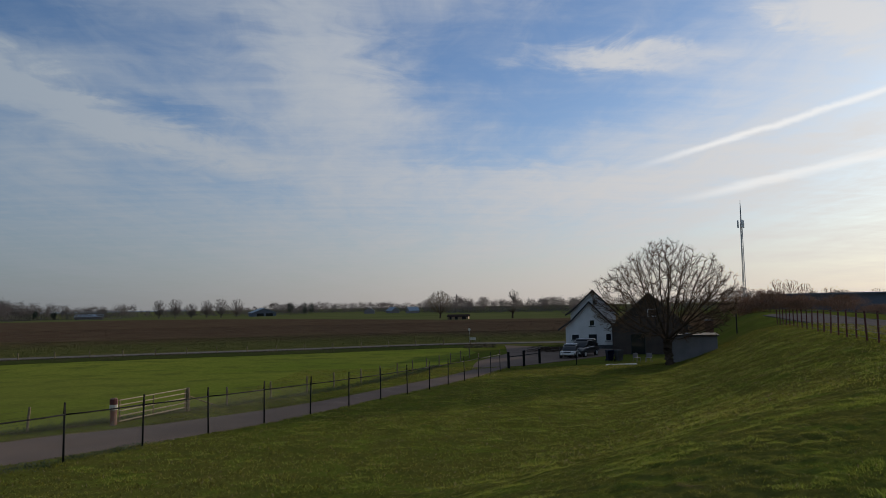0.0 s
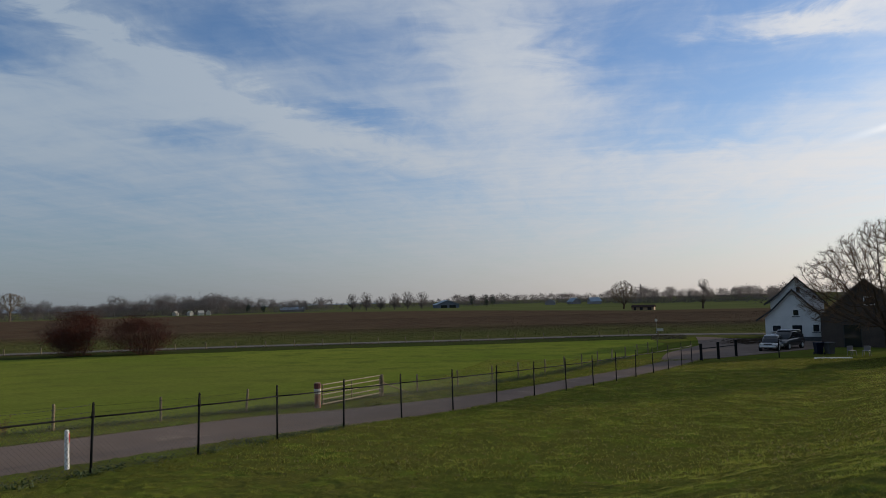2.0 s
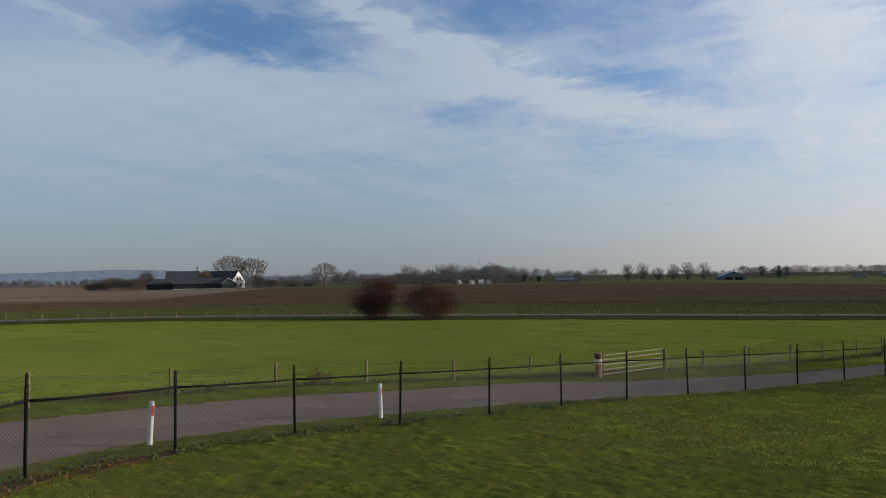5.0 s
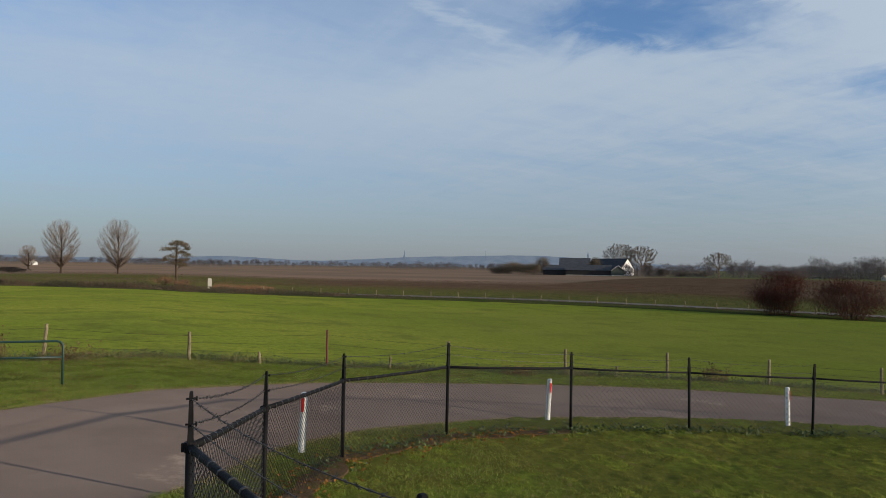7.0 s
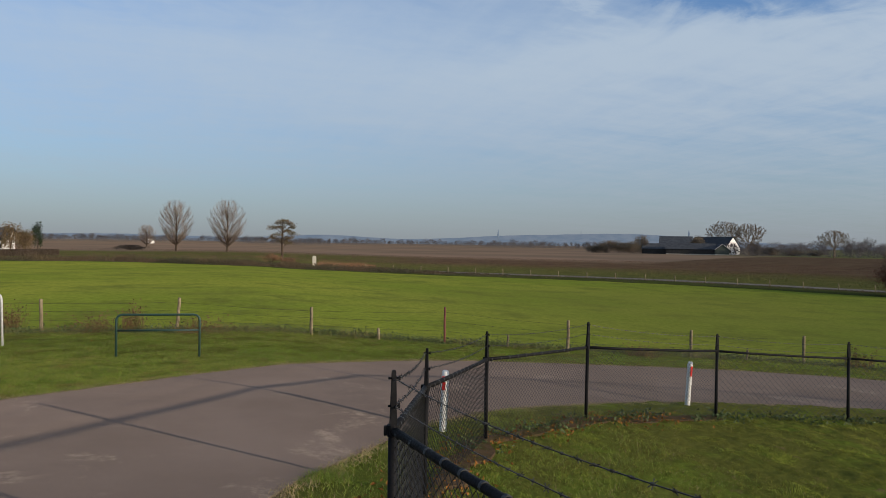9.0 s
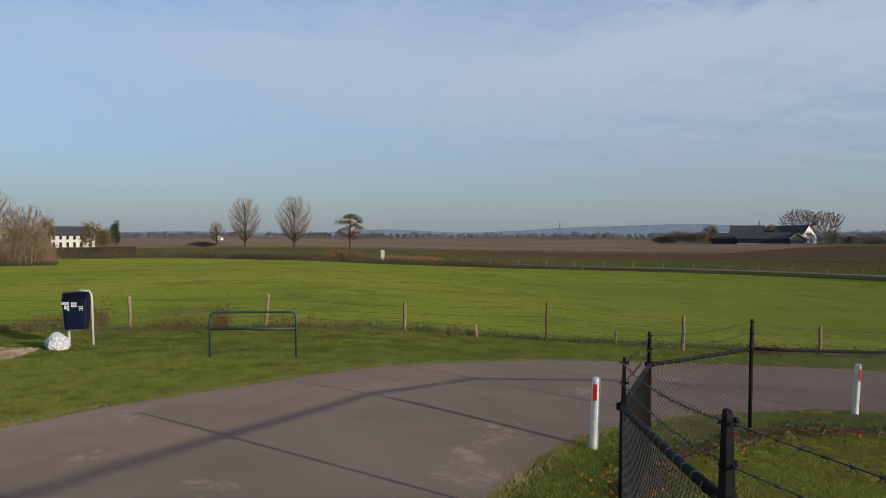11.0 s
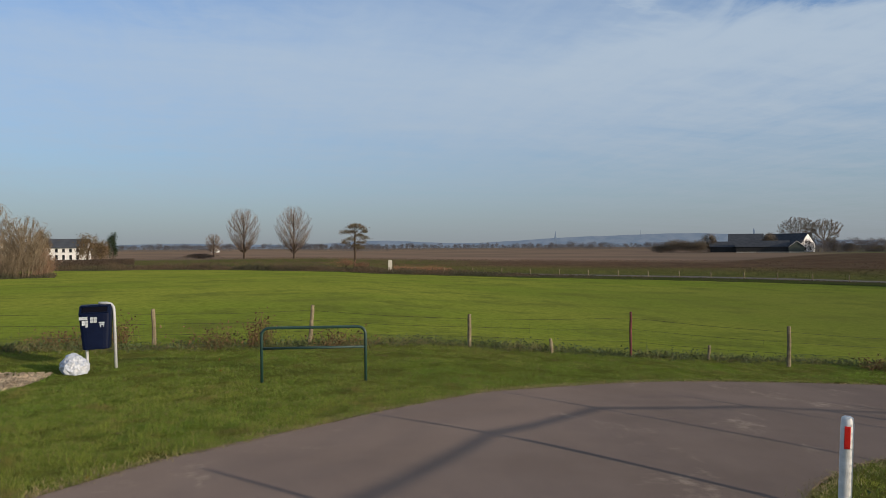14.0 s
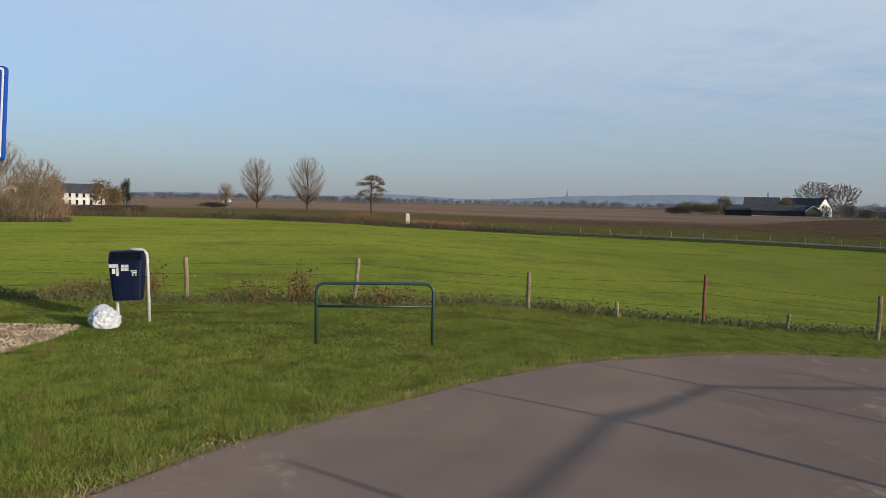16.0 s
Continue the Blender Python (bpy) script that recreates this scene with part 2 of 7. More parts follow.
def field_stuff():
    """Withered crop, leafy by the track and red-brown further out; beyond it pasture in the north and pale stubble in the west."""
    m, n, b = material("field", 0.95)
    b.inputs["Diffuse Roughness"].default_value = 0.2
    b.inputs["Specular IOR Level"].default_value = 0.0
    at = where(n)
    side = n.add("ShaderNodeSeparateXYZ", i0=at)
    far = n.add("ShaderNodeVectorMath", {"operation": "LENGTH"}, i0=at).outputs["Value"]
    blot = n.noise(at, 0.045, 4.0)
    off = n.math("ADD", far, n.math("MULTIPLY", blot, 46.0))
    bear = n.math("MULTIPLY", n.math("ARCTAN2", n.math("MULTIPLY", side.outputs[0], -1.0), side.outputs[1]), 57.29578)
    green = n.mix(n.span(n.noise(at, 0.4, 5.0, 0.65), 0.4, 0.65), (0.076, 0.082, 0.026), (0.118, 0.112, 0.040))
    brown = n.mix(n.span(n.noise(at, 0.12, 5.0, 0.6), 0.35, 0.65), (0.088, 0.056, 0.038), (0.116, 0.082, 0.052))
    col = n.mix(n.span(off, 138.0, 190.0), green, brown)
    west = n.span(n.math("ADD", side.outputs[1], n.math("MULTIPLY", side.outputs[0], 0.3)), -5.0, -32.0)
    col = n.mix(west, col, green)
    g = n.noise(at, 2.2, 6.0, 0.7)
    col = n.mix(n.span(g, 0.35, 0.7, 0.0, 0.45), col, (0.030, 0.028, 0.016))
    pasture = n.mix(n.span(n.noise(at, 0.02, 4.0), 0.35, 0.65), (0.090, 0.105, 0.038), (0.115, 0.122, 0.048))
    stubble = n.mix(n.span(n.noise(at, 0.011, 4.0), 0.35, 0.65), (0.20, 0.140, 0.100), (0.150, 0.112, 0.080))
    limit = n.math("ADD", n.span(bear, 0.0, 24.0, 290.0, 470.0, False), n.span(bear, 48.0, 60.0, 0.0, -255.0))
    out = n.span(n.math("SUBTRACT", n.math("ADD", far, n.math("MULTIPLY", blot, 30.0)), limit), -5.0, 30.0)
    col = n.mix(out, col, n.mix(n.span(n.math("ADD", bear, n.math("MULTIPLY", blot, 12.0)), 50.0, 62.0), pasture, stubble))
    n.put(b.inputs["Base Color"], col)
    bump(n, b, g, 0.6, 0.06)
    return m


M["field"] = field_stuff()
M["soil"] = ground_stuff("soil", ((0.10, 0.070, 0.042), (0.14, 0.095, 0.058), (0.085, 0.075, 0.03)), (0.8, 4.0, 40.0), (0.07, 0.08, 0.02), 0.9)
# shade along the ditch is put into this dark bank colour
M["bank"] = ground_stuff("ditch_bank", ((0.045, 0.058, 0.018), (0.062, 0.066, 0.024), (0.055, 0.075, 0.018)), (0.06, 0.7, 5.0), None, 0.9)


def road_stuff():
    m, n, b = material("asphalt", 0.9)
    b.inputs["Specular IOR Level"].default_value = 0.0
    b.inputs["Diffuse Roughness"].default_value = 0.3
    at = where(n)
    col = n.mix(n.span(n.noise(at, 0.5, 5.0, 0.6), 0.3, 0.7), (0.172, 0.131, 0.107), (0.206, 0.158, 0.131))
    grain = n.noise(at, 160.0, 3.0, 0.7)
    col = n.mix(n.span(grain, 0.35, 0.7, 0.0, 0.5), col, (0.11, 0.09, 0.08))
    worn = n.math("MULTIPLY", n.span(n.noise(n.mapped(at, scale=(1.0, 1.0, 1.0)), 0.7, 6.0, 0.65, 0.5), 0.57, 0.70), n.span(n.noise(at, 6.0, 4.0, 0.7), 0.38, 0.60))
    col = n.mix(n.math("MULTIPLY", worn, 0.6), col, (0.34, 0.27, 0.21))
    col = n.mix(n.span(n.noise(n.mapped(at, shift=(5, 3, 0)), 0.33, 5.0, 0.6), 0.52, 0.68, 0.0, 0.35), col, (0.12, 0.095, 0.085))
    n.put(b.inputs["Base Color"], col)
    bump(n, b, grain, 0.30, 0.004)
    return m


M["asphalt"] = road_stuff()
M["dike_asphalt"] = plain_stuff("old_grey_asphalt", (0.12, 0.105, 0.10), (0.15, 0.132, 0.125), 0.95, 0, 0.6, 40.0, 0.3, True)
# blue-grey raised in tone, so the colour carries the haze
M["hazed_grey"] = plain_stuff("hazed_blue_grey_sheeting", (0.17, 0.185, 0.22), (0.145, 0.16, 0.19), 0.9, 0, 0.3, 3.0, 0.1)
# reddish twigs made paler; haze beyond the dike is in the colour
M["hazed_twig"] = plain_stuff("hazed_reddish_twigs", (0.36, 0.22, 0.145), (0.29, 0.18, 0.12), 0.95, 0, 0.3, 3.0, 0.0, True, True)
M["haw_twig"] = plain_stuff("dark_hawthorn_twigs", (0.115, 0.070, 0.058), (0.085, 0.055, 0.046), 0.95, 0, 0.3, 3.0, 0.0, True, True)
M["track"] = plain_stuff("track", (0.13, 0.12, 0.108), (0.17, 0.155, 0.14), 0.9, 0, 0.8, 12.0, 0.3, True)
M["gravel"] = plain_stuff("gravel", (0.33, 0.255, 0.18), (0.20, 0.155, 0.105), 0.9, 0, 12.0, 70.0, 0.9, True)
M["black_paint"] = plain_stuff("black_coated_steel", (0.008, 0.008, 0.009), (0.013, 0.013, 0.014), 0.62, 0.0, 9.0, 90.0, 0.1)
M["wire"] = plain_stuff("dark_wire", (0.02, 0.02, 0.022), (0.03, 0.03, 0.03), 0.5, 0.3, 9.0, 90.0, 0.0)
M["green_paint"] = plain_stuff("green_coated_steel", (0.008, 0.034, 0.027), (0.012, 0.042, 0.033), 0.5, 0.0, 9.0, 90.0, 0.1)
M["weathered_wood"] = plain_stuff("weathered_wood", (0.25, 0.205, 0.130), (0.15, 0.12, 0.078), 0.85, 0, 7.0, 40.0, 0.6)
M["dark_wood"] = plain_stuff("dark_stained_plastic_wood", (0.022, 0.016, 0.014), (0.032, 0.024, 0.020), 0.5, 0, 5.0, 50.0, 0.3)
M["rust_red"] = plain_stuff("rust_red_steel", (0.12, 0.030, 0.024), (0.09, 0.025, 0.02), 0.75, 0.1, 9.0, 60.0, 0.4)
M["white_plastic"] = plain_stuff("white_plastic", (0.78, 0.78, 0.76), (0.62, 0.62, 0.59), 0.5, 0, 8.0, 30.0, 0.1)
M["red_reflector"] = plain_stuff("red_reflector", (0.62, 0.02, 0.015), (0.55, 0.02, 0.015), 0.3, 0, 9.0, 200.0, 0.2)
M["galvanised"] = plain_stuff("galvanised_steel", (0.46, 0.47, 0.47), (0.38, 0.39, 0.40), 0.6, 0.15, 9.0, 50.0, 0.1)
M["sign_blue"] = plain_stuff("sign_blue", (0.005, 0.06, 0.36), (0.006, 0.065, 0.38), 0.35, 0, 5.0, 100.0, 0.02)
M["sign_white"] = plain_stuff("sign_white", (0.80, 0.80, 0.80), (0.76, 0.76, 0.76), 0.35, 0, 5.0, 100.0, 0.02)
M["bin_blue"] = plain_stuff("dark_blue_steel", (0.0025, 0.006, 0.023), (0.0035, 0.008, 0.029), 0.5, 0, 6.0, 80.0, 0.08)
M["slot_shade"] = plain_stuff("opening_shade", (0.006, 0.007, 0.012), (0.008, 0.008, 0.012), 0.7)
M["sticker"] = plain_stuff("pale_sticker", (0.50, 0.53, 0.55), (0.30, 0.34, 0.35), 0.5, 0, 30.0, 90.0, 0.02)
M["bag_white"] = plain_stuff("white_plastic_bag", (0.50, 0.52, 0.56), (0.30, 0.34, 0.40), 0.42, 0, 11.0, 60.0, 0.4)
M["bark"] = plain_stuff("bark", (0.085, 0.062, 0.045), (0.055, 0.040, 0.030), 0.9, 0, 4.0, 25.0, 0.6)
M["twig"] = plain_stuff("twigs", (0.17, 0.108, 0.066), (0.12, 0.078, 0.052), 0.9, 0, 1.0, 8.0, 0.0, True, True)
M["pale_twig"] = plain_stuff("pale_twigs", (0.25, 0.195, 0.155), (0.20, 0.158, 0.128), 0.9, 0, 1.0, 8.0, 0.0, True, True)
M["red_leaf"] = plain_stuff("red_brown_leaves", (0.110, 0.034, 0.024), (0.080, 0.038, 0.028), 0.8, 0, 0.5, 8.0, 0.0, True, True)
M["brown_leaf"] = plain_stuff("brown_leaves", (0.16, 0.085, 0.03), (0.10, 0.075, 0.03), 0.8, 0, 0.8, 8.0, 0.0, True, True)
M["dark_leaf"] = plain_stuff("dark_evergreen_leaves", (0.020, 0.034, 0.014), (0.03, 0.045, 0.017), 0.8, 0, 0.8, 8.0, 0.0, True, True)


def blade_stuff(name, a, b2, glow=0.35, spread=(0.65, 1.25), spark=1.5, straw=0.1, tint=1.0):
    """Grass blades, which let some light through."""
    m, n, b = material(name, 0.6)
    at = where(n)
    col = n.mix(n.span(n.noise(at, 0.35, 4.0), 0.35, 0.65), a, b2)
    col = n.mix(n.span(n.noise(at, 2.2, 3.0), 0.5, 0.75, 0.0, 0.6), col, tuple(v * spark for v in b2))
    rnd = n.add("ShaderNodeNewGeometry").outputs["Random Per Island"]
    col = n.add("ShaderNodeHueSaturation", Hue=n.span(n.math("FRACT", n.math("MULTIPLY", rnd, 7.0)), 0, 1, 0.5 - 0.025 * tint, 0.5 + 0.015 * tint, False), Value=n.span(rnd, 0, 1, *spread, False), Color=col)
    dry = n.span(n.math("FRACT", n.math("MULTIPLY", rnd, 13.0)), 1.0 - straw - 0.01, 1.0 - straw + 0.01)
    col = n.mix(dry, col, (0.26, 0.20, 0.10))
    if name == "grass_blades":
        col = n.mix(n.span(n.noise(at, 1.3, 5.0), 0.54, 0.68, 0.0, 0.55), col, (0.20, 0.135, 0.055))
        col = n.mix(n.span(n.noise(at, 3.4, 4.0), 0.52, 0.66, 0.0, 0.55), col, (0.075, 0.135, 0.022))
    if name == "meadow_blades":
        col = olive(n, at, col)
    n.put(b.inputs["Base Color"], col)
    b.inputs["Specular IOR Level"].default_value = 0.06
    thin = n.add("ShaderNodeBsdfTranslucent", Color=col)
    both = n.add("ShaderNodeMixShader", i0=glow, i1=b, i2=thin)
    for o in n.tree.nodes:
        if o.type == "OUTPUT_MATERIAL":
            n.put(o.inputs["Surface"], both)
    return m


M["blade"] = blade_stuff("grass_blades", (0.155, 0.235, 0.036), (0.205, 0.252, 0.046), 0.30, (0.55, 1.4), 1.2, 0.12)
M["meadow_blade"] = blade_stuff("meadow_blades", (0.146, 0.186, 0.027), (0.174, 0.198, 0.032), 0.06, (0.92, 1.08), 1.0, 0.0, 0.2)
# same grass as the verge, darkened in colour for the backlit slope
M["backlit_blade"] = blade_stuff("backlit_slope_blades", (0.124, 0.138, 0.022), (0.172, 0.168, 0.032), 0.40, (0.35, 1.7), 1.2, 0.05)
M["edge_litter"] = plain_stuff("edge_litter", (0.29, 0.205, 0.115), (0.17, 0.115, 0.06), 0.9, 0, 3.0, 25.0, 0.0, True, True)
M["dry_blade"] = plain_stuff("dry_weeds", (0.17, 0.105, 0.055), (0.12, 0.10, 0.045), 0.85, 0, 1.5, 9.0, 0.0, True, True)
M["fallen_leaf"] = plain_stuff("fallen_leaves", (0.24, 0.11, 0.03), (0.16, 0.075, 0.025), 0.8, 0, 2.0, 30.0, 0.0, True, True)


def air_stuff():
    """Woods half a kilometre off and more: the haze is put into their grey colour and translucency."""
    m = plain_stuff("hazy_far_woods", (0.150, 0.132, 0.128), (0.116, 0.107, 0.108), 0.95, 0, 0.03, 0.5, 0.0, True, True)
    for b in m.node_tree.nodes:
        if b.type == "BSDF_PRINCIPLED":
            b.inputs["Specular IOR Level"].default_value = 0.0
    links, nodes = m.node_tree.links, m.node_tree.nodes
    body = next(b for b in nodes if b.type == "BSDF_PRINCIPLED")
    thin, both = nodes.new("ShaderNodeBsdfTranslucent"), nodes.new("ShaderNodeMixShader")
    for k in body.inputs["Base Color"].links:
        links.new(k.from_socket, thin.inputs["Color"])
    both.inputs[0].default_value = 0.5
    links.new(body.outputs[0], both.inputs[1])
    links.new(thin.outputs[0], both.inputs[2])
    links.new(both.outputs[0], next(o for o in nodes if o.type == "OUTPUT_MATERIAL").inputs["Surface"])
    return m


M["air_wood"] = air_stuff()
M["farm_twig"] = plain_stuff("farm_thicket_twigs", (0.20, 0.155, 0.112), (0.155, 0.122, 0.09), 0.95, 0, 0.1, 2.0, 0.0, True, True)
M["scrub_twig"] = plain_stuff("grey_brown_scrub_twigs", (0.215, 0.168, 0.112), (0.165, 0.130, 0.088), 0.95, 0, 0.4, 4.0, 0.0, True, True)
M["rosy_twig"] = plain_stuff("rosy_brown_scrub_twigs", (0.26, 0.170, 0.112), (0.20, 0.130, 0.088), 0.95, 0, 0.4, 4.0, 0.0, True, True)
M["mossy_twig"] = plain_stuff("mossy_grey_scrub_twigs", (0.25, 0.235, 0.145), (0.20, 0.19, 0.115), 0.95, 0, 0.4, 4.0, 0.0, True, True)
M["white_wall"] = plain_stuff("white_rendered_wall", (0.78, 0.77, 0.74), (0.70, 0.69, 0.66), 0.85, 0, 0.8, 20.0, 0.2)
M["dark_base"] = plain_stuff("dark_plinth", (0.05, 0.05, 0.052), (0.07, 0.07, 0.07), 0.8, 0, 1.5, 20.0, 0.2)
M["roof_tile"] = plain_stuff("dark_roof_tiles", (0.050, 0.036, 0.032), (0.07, 0.048, 0.042), 0.8, 0, 1.0, 9.0, 0.6)
M["brown_tile"] = plain_stuff("grey_brown_roof_tiles", (0.13, 0.105, 0.085), (0.10, 0.082, 0.068), 0.85, 0, 1.0, 9.0, 0.5)
M["orange_roof"] = plain_stuff("orange_roof_tiles", (0.32, 0.115, 0.052), (0.26, 0.092, 0.045), 0.8, 0, 0.6, 9.0, 0.4)
M["slate_roof"] = plain_stuff("slate_grey_roof", (0.055, 0.06, 0.068), (0.075, 0.08, 0.088), 0.6, 0, 0.5, 9.0, 0.3)
M["barn_wall"] = plain_stuff("dark_barn_boards", (0.034, 0.036, 0.036), (0.048, 0.046, 0.044), 0.8, 0, 0.8, 9.0, 0.3)
M["old_boards"] = plain_stuff("dark_brown_boards", (0.060, 0.046, 0.038), (0.082, 0.062, 0.050), 0.9, 0, 1.2, 14.0, 0.5)
M["brick"] = plain_stuff("dark_brick", (0.14, 0.07, 0.05), (0.10, 0.055, 0.045), 0.9, 0, 1.5, 20.0, 0.4)
M["trim_white"] = plain_stuff("white_trim", (0.75, 0.75, 0.73), (0.68, 0.68, 0.66), 0.6)
M["trim_dark"] = plain_stuff("dark_trim", (0.02, 0.022, 0.024), (0.03, 0.03, 0.032), 0.5)
M["concrete"] = plain_stuff("grey_concrete", (0.24, 0.225, 0.225), (0.19, 0.18, 0.18), 0.9, 0, 1.0, 20.0, 0.3)
M["stone_pale"] = plain_stuff("pale_stone", (0.55, 0.52, 0.44), (0.46, 0.43, 0.36), 0.9, 0, 4.0, 30.0, 0.4)
M["hill"] = None


def glass_stuff():
    m, n, b = material("window_glass", 0.06)
    n.put(b.inputs["Base Color"], (0.015, 0.018, 0.022))
    n.put(b.inputs["Specular IOR Level"], 0.6)
    bump(n, b, n.noise(place(n), 2.0), 0.03, 0.01)
    return m


def car_stuff(name, colour, flake=0.3):
    m, n, b = material(name, 0.28, 0.3)
    n.put(b.inputs["Base Color"], n.mix(n.span(n.noise(place(n), 40.0), 0.3, 0.7, 0, 0.3), colour, tuple(v * 0.7 for v in colour)))
    b.inputs["Coat Weight"].default_value = 0.6
    return m


# evergreen colour lightened, with distance haze painted in
M["hazy_conifer"] = plain_stuff("hazy_conifers", (0.060, 0.075, 0.062), (0.050, 0.062, 0.055), 0.95, 0, 0.2, 2.0, 0.0, True, True)
for name, amount in (("bin_blue", 0.12), ("slot_shade", 0.0)):
    for b in M[name].node_tree.nodes:
        if b.type == "BSDF_PRINCIPLED":
            b.inputs["Specular IOR Level"].default_value = amount
DULL = ("track", "dike_asphalt", "twig", "pale_twig", "red_leaf", "brown_leaf", "dark_leaf", "dry_blade", "fallen_leaf", "farm_twig", "scrub_twig", "rosy_twig", "mossy_twig", "hazy_conifer", "hazed_grey", "hazed_twig", "haw_twig", "bark", "slate_roof", "roof_tile", "weathered_wood", "barn_wall", "gravel", "black_paint", "dark_wood")
for dull in DULL:
    for b in M[dull].node_tree.nodes:
        if b.type == "BSDF_PRINCIPLED":
            b.inputs["Specular IOR Level"].default_value = 0.07 if dull == "black_paint" else 0.18 if dull == "dark_wood" else 0.0
M["glass"] = glass_stuff()
M["car_grey"] = car_stuff("dark_grey_car_paint", (0.045, 0.048, 0.055))
M["car_silver"] = car_stuff("silver_car_paint", (0.20, 0.21, 0.225))
M["rubber"] = plain_stuff("black_rubber", (0.015, 0.015, 0.015), (0.02, 0.02, 0.02), 0.85)


def haze_glow_stuff():
    m, n, b = material("hazy_glow_distance", 1.0)
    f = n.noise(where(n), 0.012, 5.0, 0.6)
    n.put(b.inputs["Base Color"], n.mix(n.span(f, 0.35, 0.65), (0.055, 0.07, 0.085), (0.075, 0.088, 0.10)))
    # blue emission paints the aerial haze over the far distance
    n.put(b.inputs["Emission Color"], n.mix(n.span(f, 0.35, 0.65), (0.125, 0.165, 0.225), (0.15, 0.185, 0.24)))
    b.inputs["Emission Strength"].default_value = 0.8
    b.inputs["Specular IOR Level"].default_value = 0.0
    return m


M["hill"] = haze_glow_stuff()


# ---- building helpers ----
class Build:
    """Collects vertices and faces for one mesh."""

    def __init__(self):
        self.v, self.f, self.bulk = [], [], []

    def add(self, verts, faces):
        k = len(self.v)
        self.v.extend(tuple(map(float, p)) for p in verts)
        self.f.extend(tuple(i + k for i in q) for q in faces)
        return self

    def box(self, lo, hi, m=None, cut=0.0):
        """A box from corner to corner, its edges cut back."""
        (x0, y0, z0), (x1, y1, z1) = lo, hi
        c = min(cut, (x1 - x0) / 3, (y1 - y0) / 3, (z1 - z0) / 3)
        if c <= 0:
            vs = [(x, y, z) for z in (z0, z1) for y in (y0, y1) for x in (x0, x1)]
            fs = [(0, 2, 3, 1), (4, 5, 7, 6), (0, 1, 5, 4), (2, 6, 7, 3), (0, 4, 6, 2), (1, 3, 7, 5)]
        else:
            vs, idx = [], {}
            for i, x in enumerate((x0, x1)):
                for j, y in enumerate((y0, y1)):
                    for k, z in enumerate((z0, z1)):
                        dx, dy, dz = (c, -c)[i], (c, -c)[j], (c, -c)[k]
                        for a, p in enumerate(((x, y + dy, z + dz), (x + dx, y, z + dz), (x + dx, y + dy, z))):
                            idx[i, j, k, a] = len(vs)
                            vs.append(p)
            g = lambda i, j, k, a: idx[i, j, k, a]  # noqa: E731
            fs = []
            for s in (0, 1):
                fs.append([g(s, 0, 0, 0), g(s, 1, 0, 0), g(s, 1, 1, 0), g(s, 0, 1, 0)][:: (1 if s else -1)])
                fs.append([g(0, s, 0, 1), g(1, s, 0, 1), g(1, s, 1, 1), g(0, s, 1, 1)][:: (-1 if s else 1)])
                fs.append([g(0, 0, s, 2), g(1, 0, s, 2), g(1, 1, s, 2), g(0, 1, s, 2)][:: (1 if s else -1)])
            for p in (0, 1):
                for q in (0, 1):
                    fs.append([g(p, q, 0, 0), g(p, q, 1, 0), g(p, q, 1, 1), g(p, q, 0, 1)])
                    fs.append([g(p, 0, q, 0), g(p, 1, q, 0), g(p, 1, q, 2), g(p, 0, q, 2)])
                    fs.append([g(0, p, q, 1), g(1, p, q, 1), g(1, p, q, 2), g(0, p, q, 2)])
            for i in (0, 1):
                for j in (0, 1):
                    for k in (0, 1):
                        fs.append([g(i, j, k, 0), g(i, j, k, 1), g(i, j, k, 2)])
        if m is not None:
            vs = [m @ Vector(p) for p in vs]
        return self.add(vs, fs)

    def tube(self, pts, radii, sides=8, cap=True, spin=0.0):
        """A round or many-sided bar along points."""
        pts = [Vector(p) for p in pts]
        if isinstance(radii, (int, float)):
            radii = [radii] * len(pts)
        rings, last = [], None
        for i, p in enumerate(pts):
            d = (pts[min(i + 1, len(pts) - 1)] - pts[max(i - 1, 0)]).normalized()
            if last is None:
                a = d.orthogonal().normalized() if abs(d.z) < 0.95 else Vector((1, 0, 0)).cross(d).normalized()
            else:
                a = (last - d * last.dot(d)).normalized()
            last = a
            b = d.cross(a)
            rings.append([p + (a * math.cos(spin + 2 * math.pi * k / sides) + b * math.sin(spin + 2 * math.pi * k / sides)) * radii[i] for k in range(sides)])
        vs = [v for r in rings for v in r]
        fs = [(i * sides + k, i * sides + (k + 1) % sides, (i + 1) * sides + (k + 1) % sides, (i + 1) * sides + k) for i in range(len(pts) - 1) for k in range(sides)]
        if cap:
            fs += [tuple(range(sides))[::-1], tuple(range((len(pts) - 1) * sides, len(pts) * sides))]
        return self.add(vs, fs)

    def prism(self, outline, depth, m=None):
        """A flat outline in x and z, pushed back along y."""
        k = len(outline)
        vs = [(x, 0, z) for x, z in outline] + [(x, depth, z) for x, z in outline]
        fs = [tuple(range(k)), tuple(range(2 * k - 1, k - 1, -1))] + [(i, i + k, (i + 1) % k + k, (i + 1) % k) for i in range(k)]
        if m is not None:
            vs = [m @ Vector(p) for p in vs]
        return self.add(vs, fs)

    def slivers(self, at, to, wide):
        """Many thin triangles: from at, to to, both n x 3, wide at the foot."""
        at, to = np.asarray(at), np.asarray(to)
        d = to - at
        side = np.cross(d, np.random.normal(size=d.shape))
        side /= np.linalg.norm(side, axis=1, keepdims=True) + 1e-9
        side = side * np.reshape(wide, (-1, 1)) / 2
        k, n = len(self.v), len(at)
        self.v.extend(map(tuple, np.stack([at - side, at + side, to], 1).reshape(-1, 3).tolist()))
        self.f.extend(tuple(r) for r in (k + np.arange(3 * n).reshape(-1, 3)).tolist())
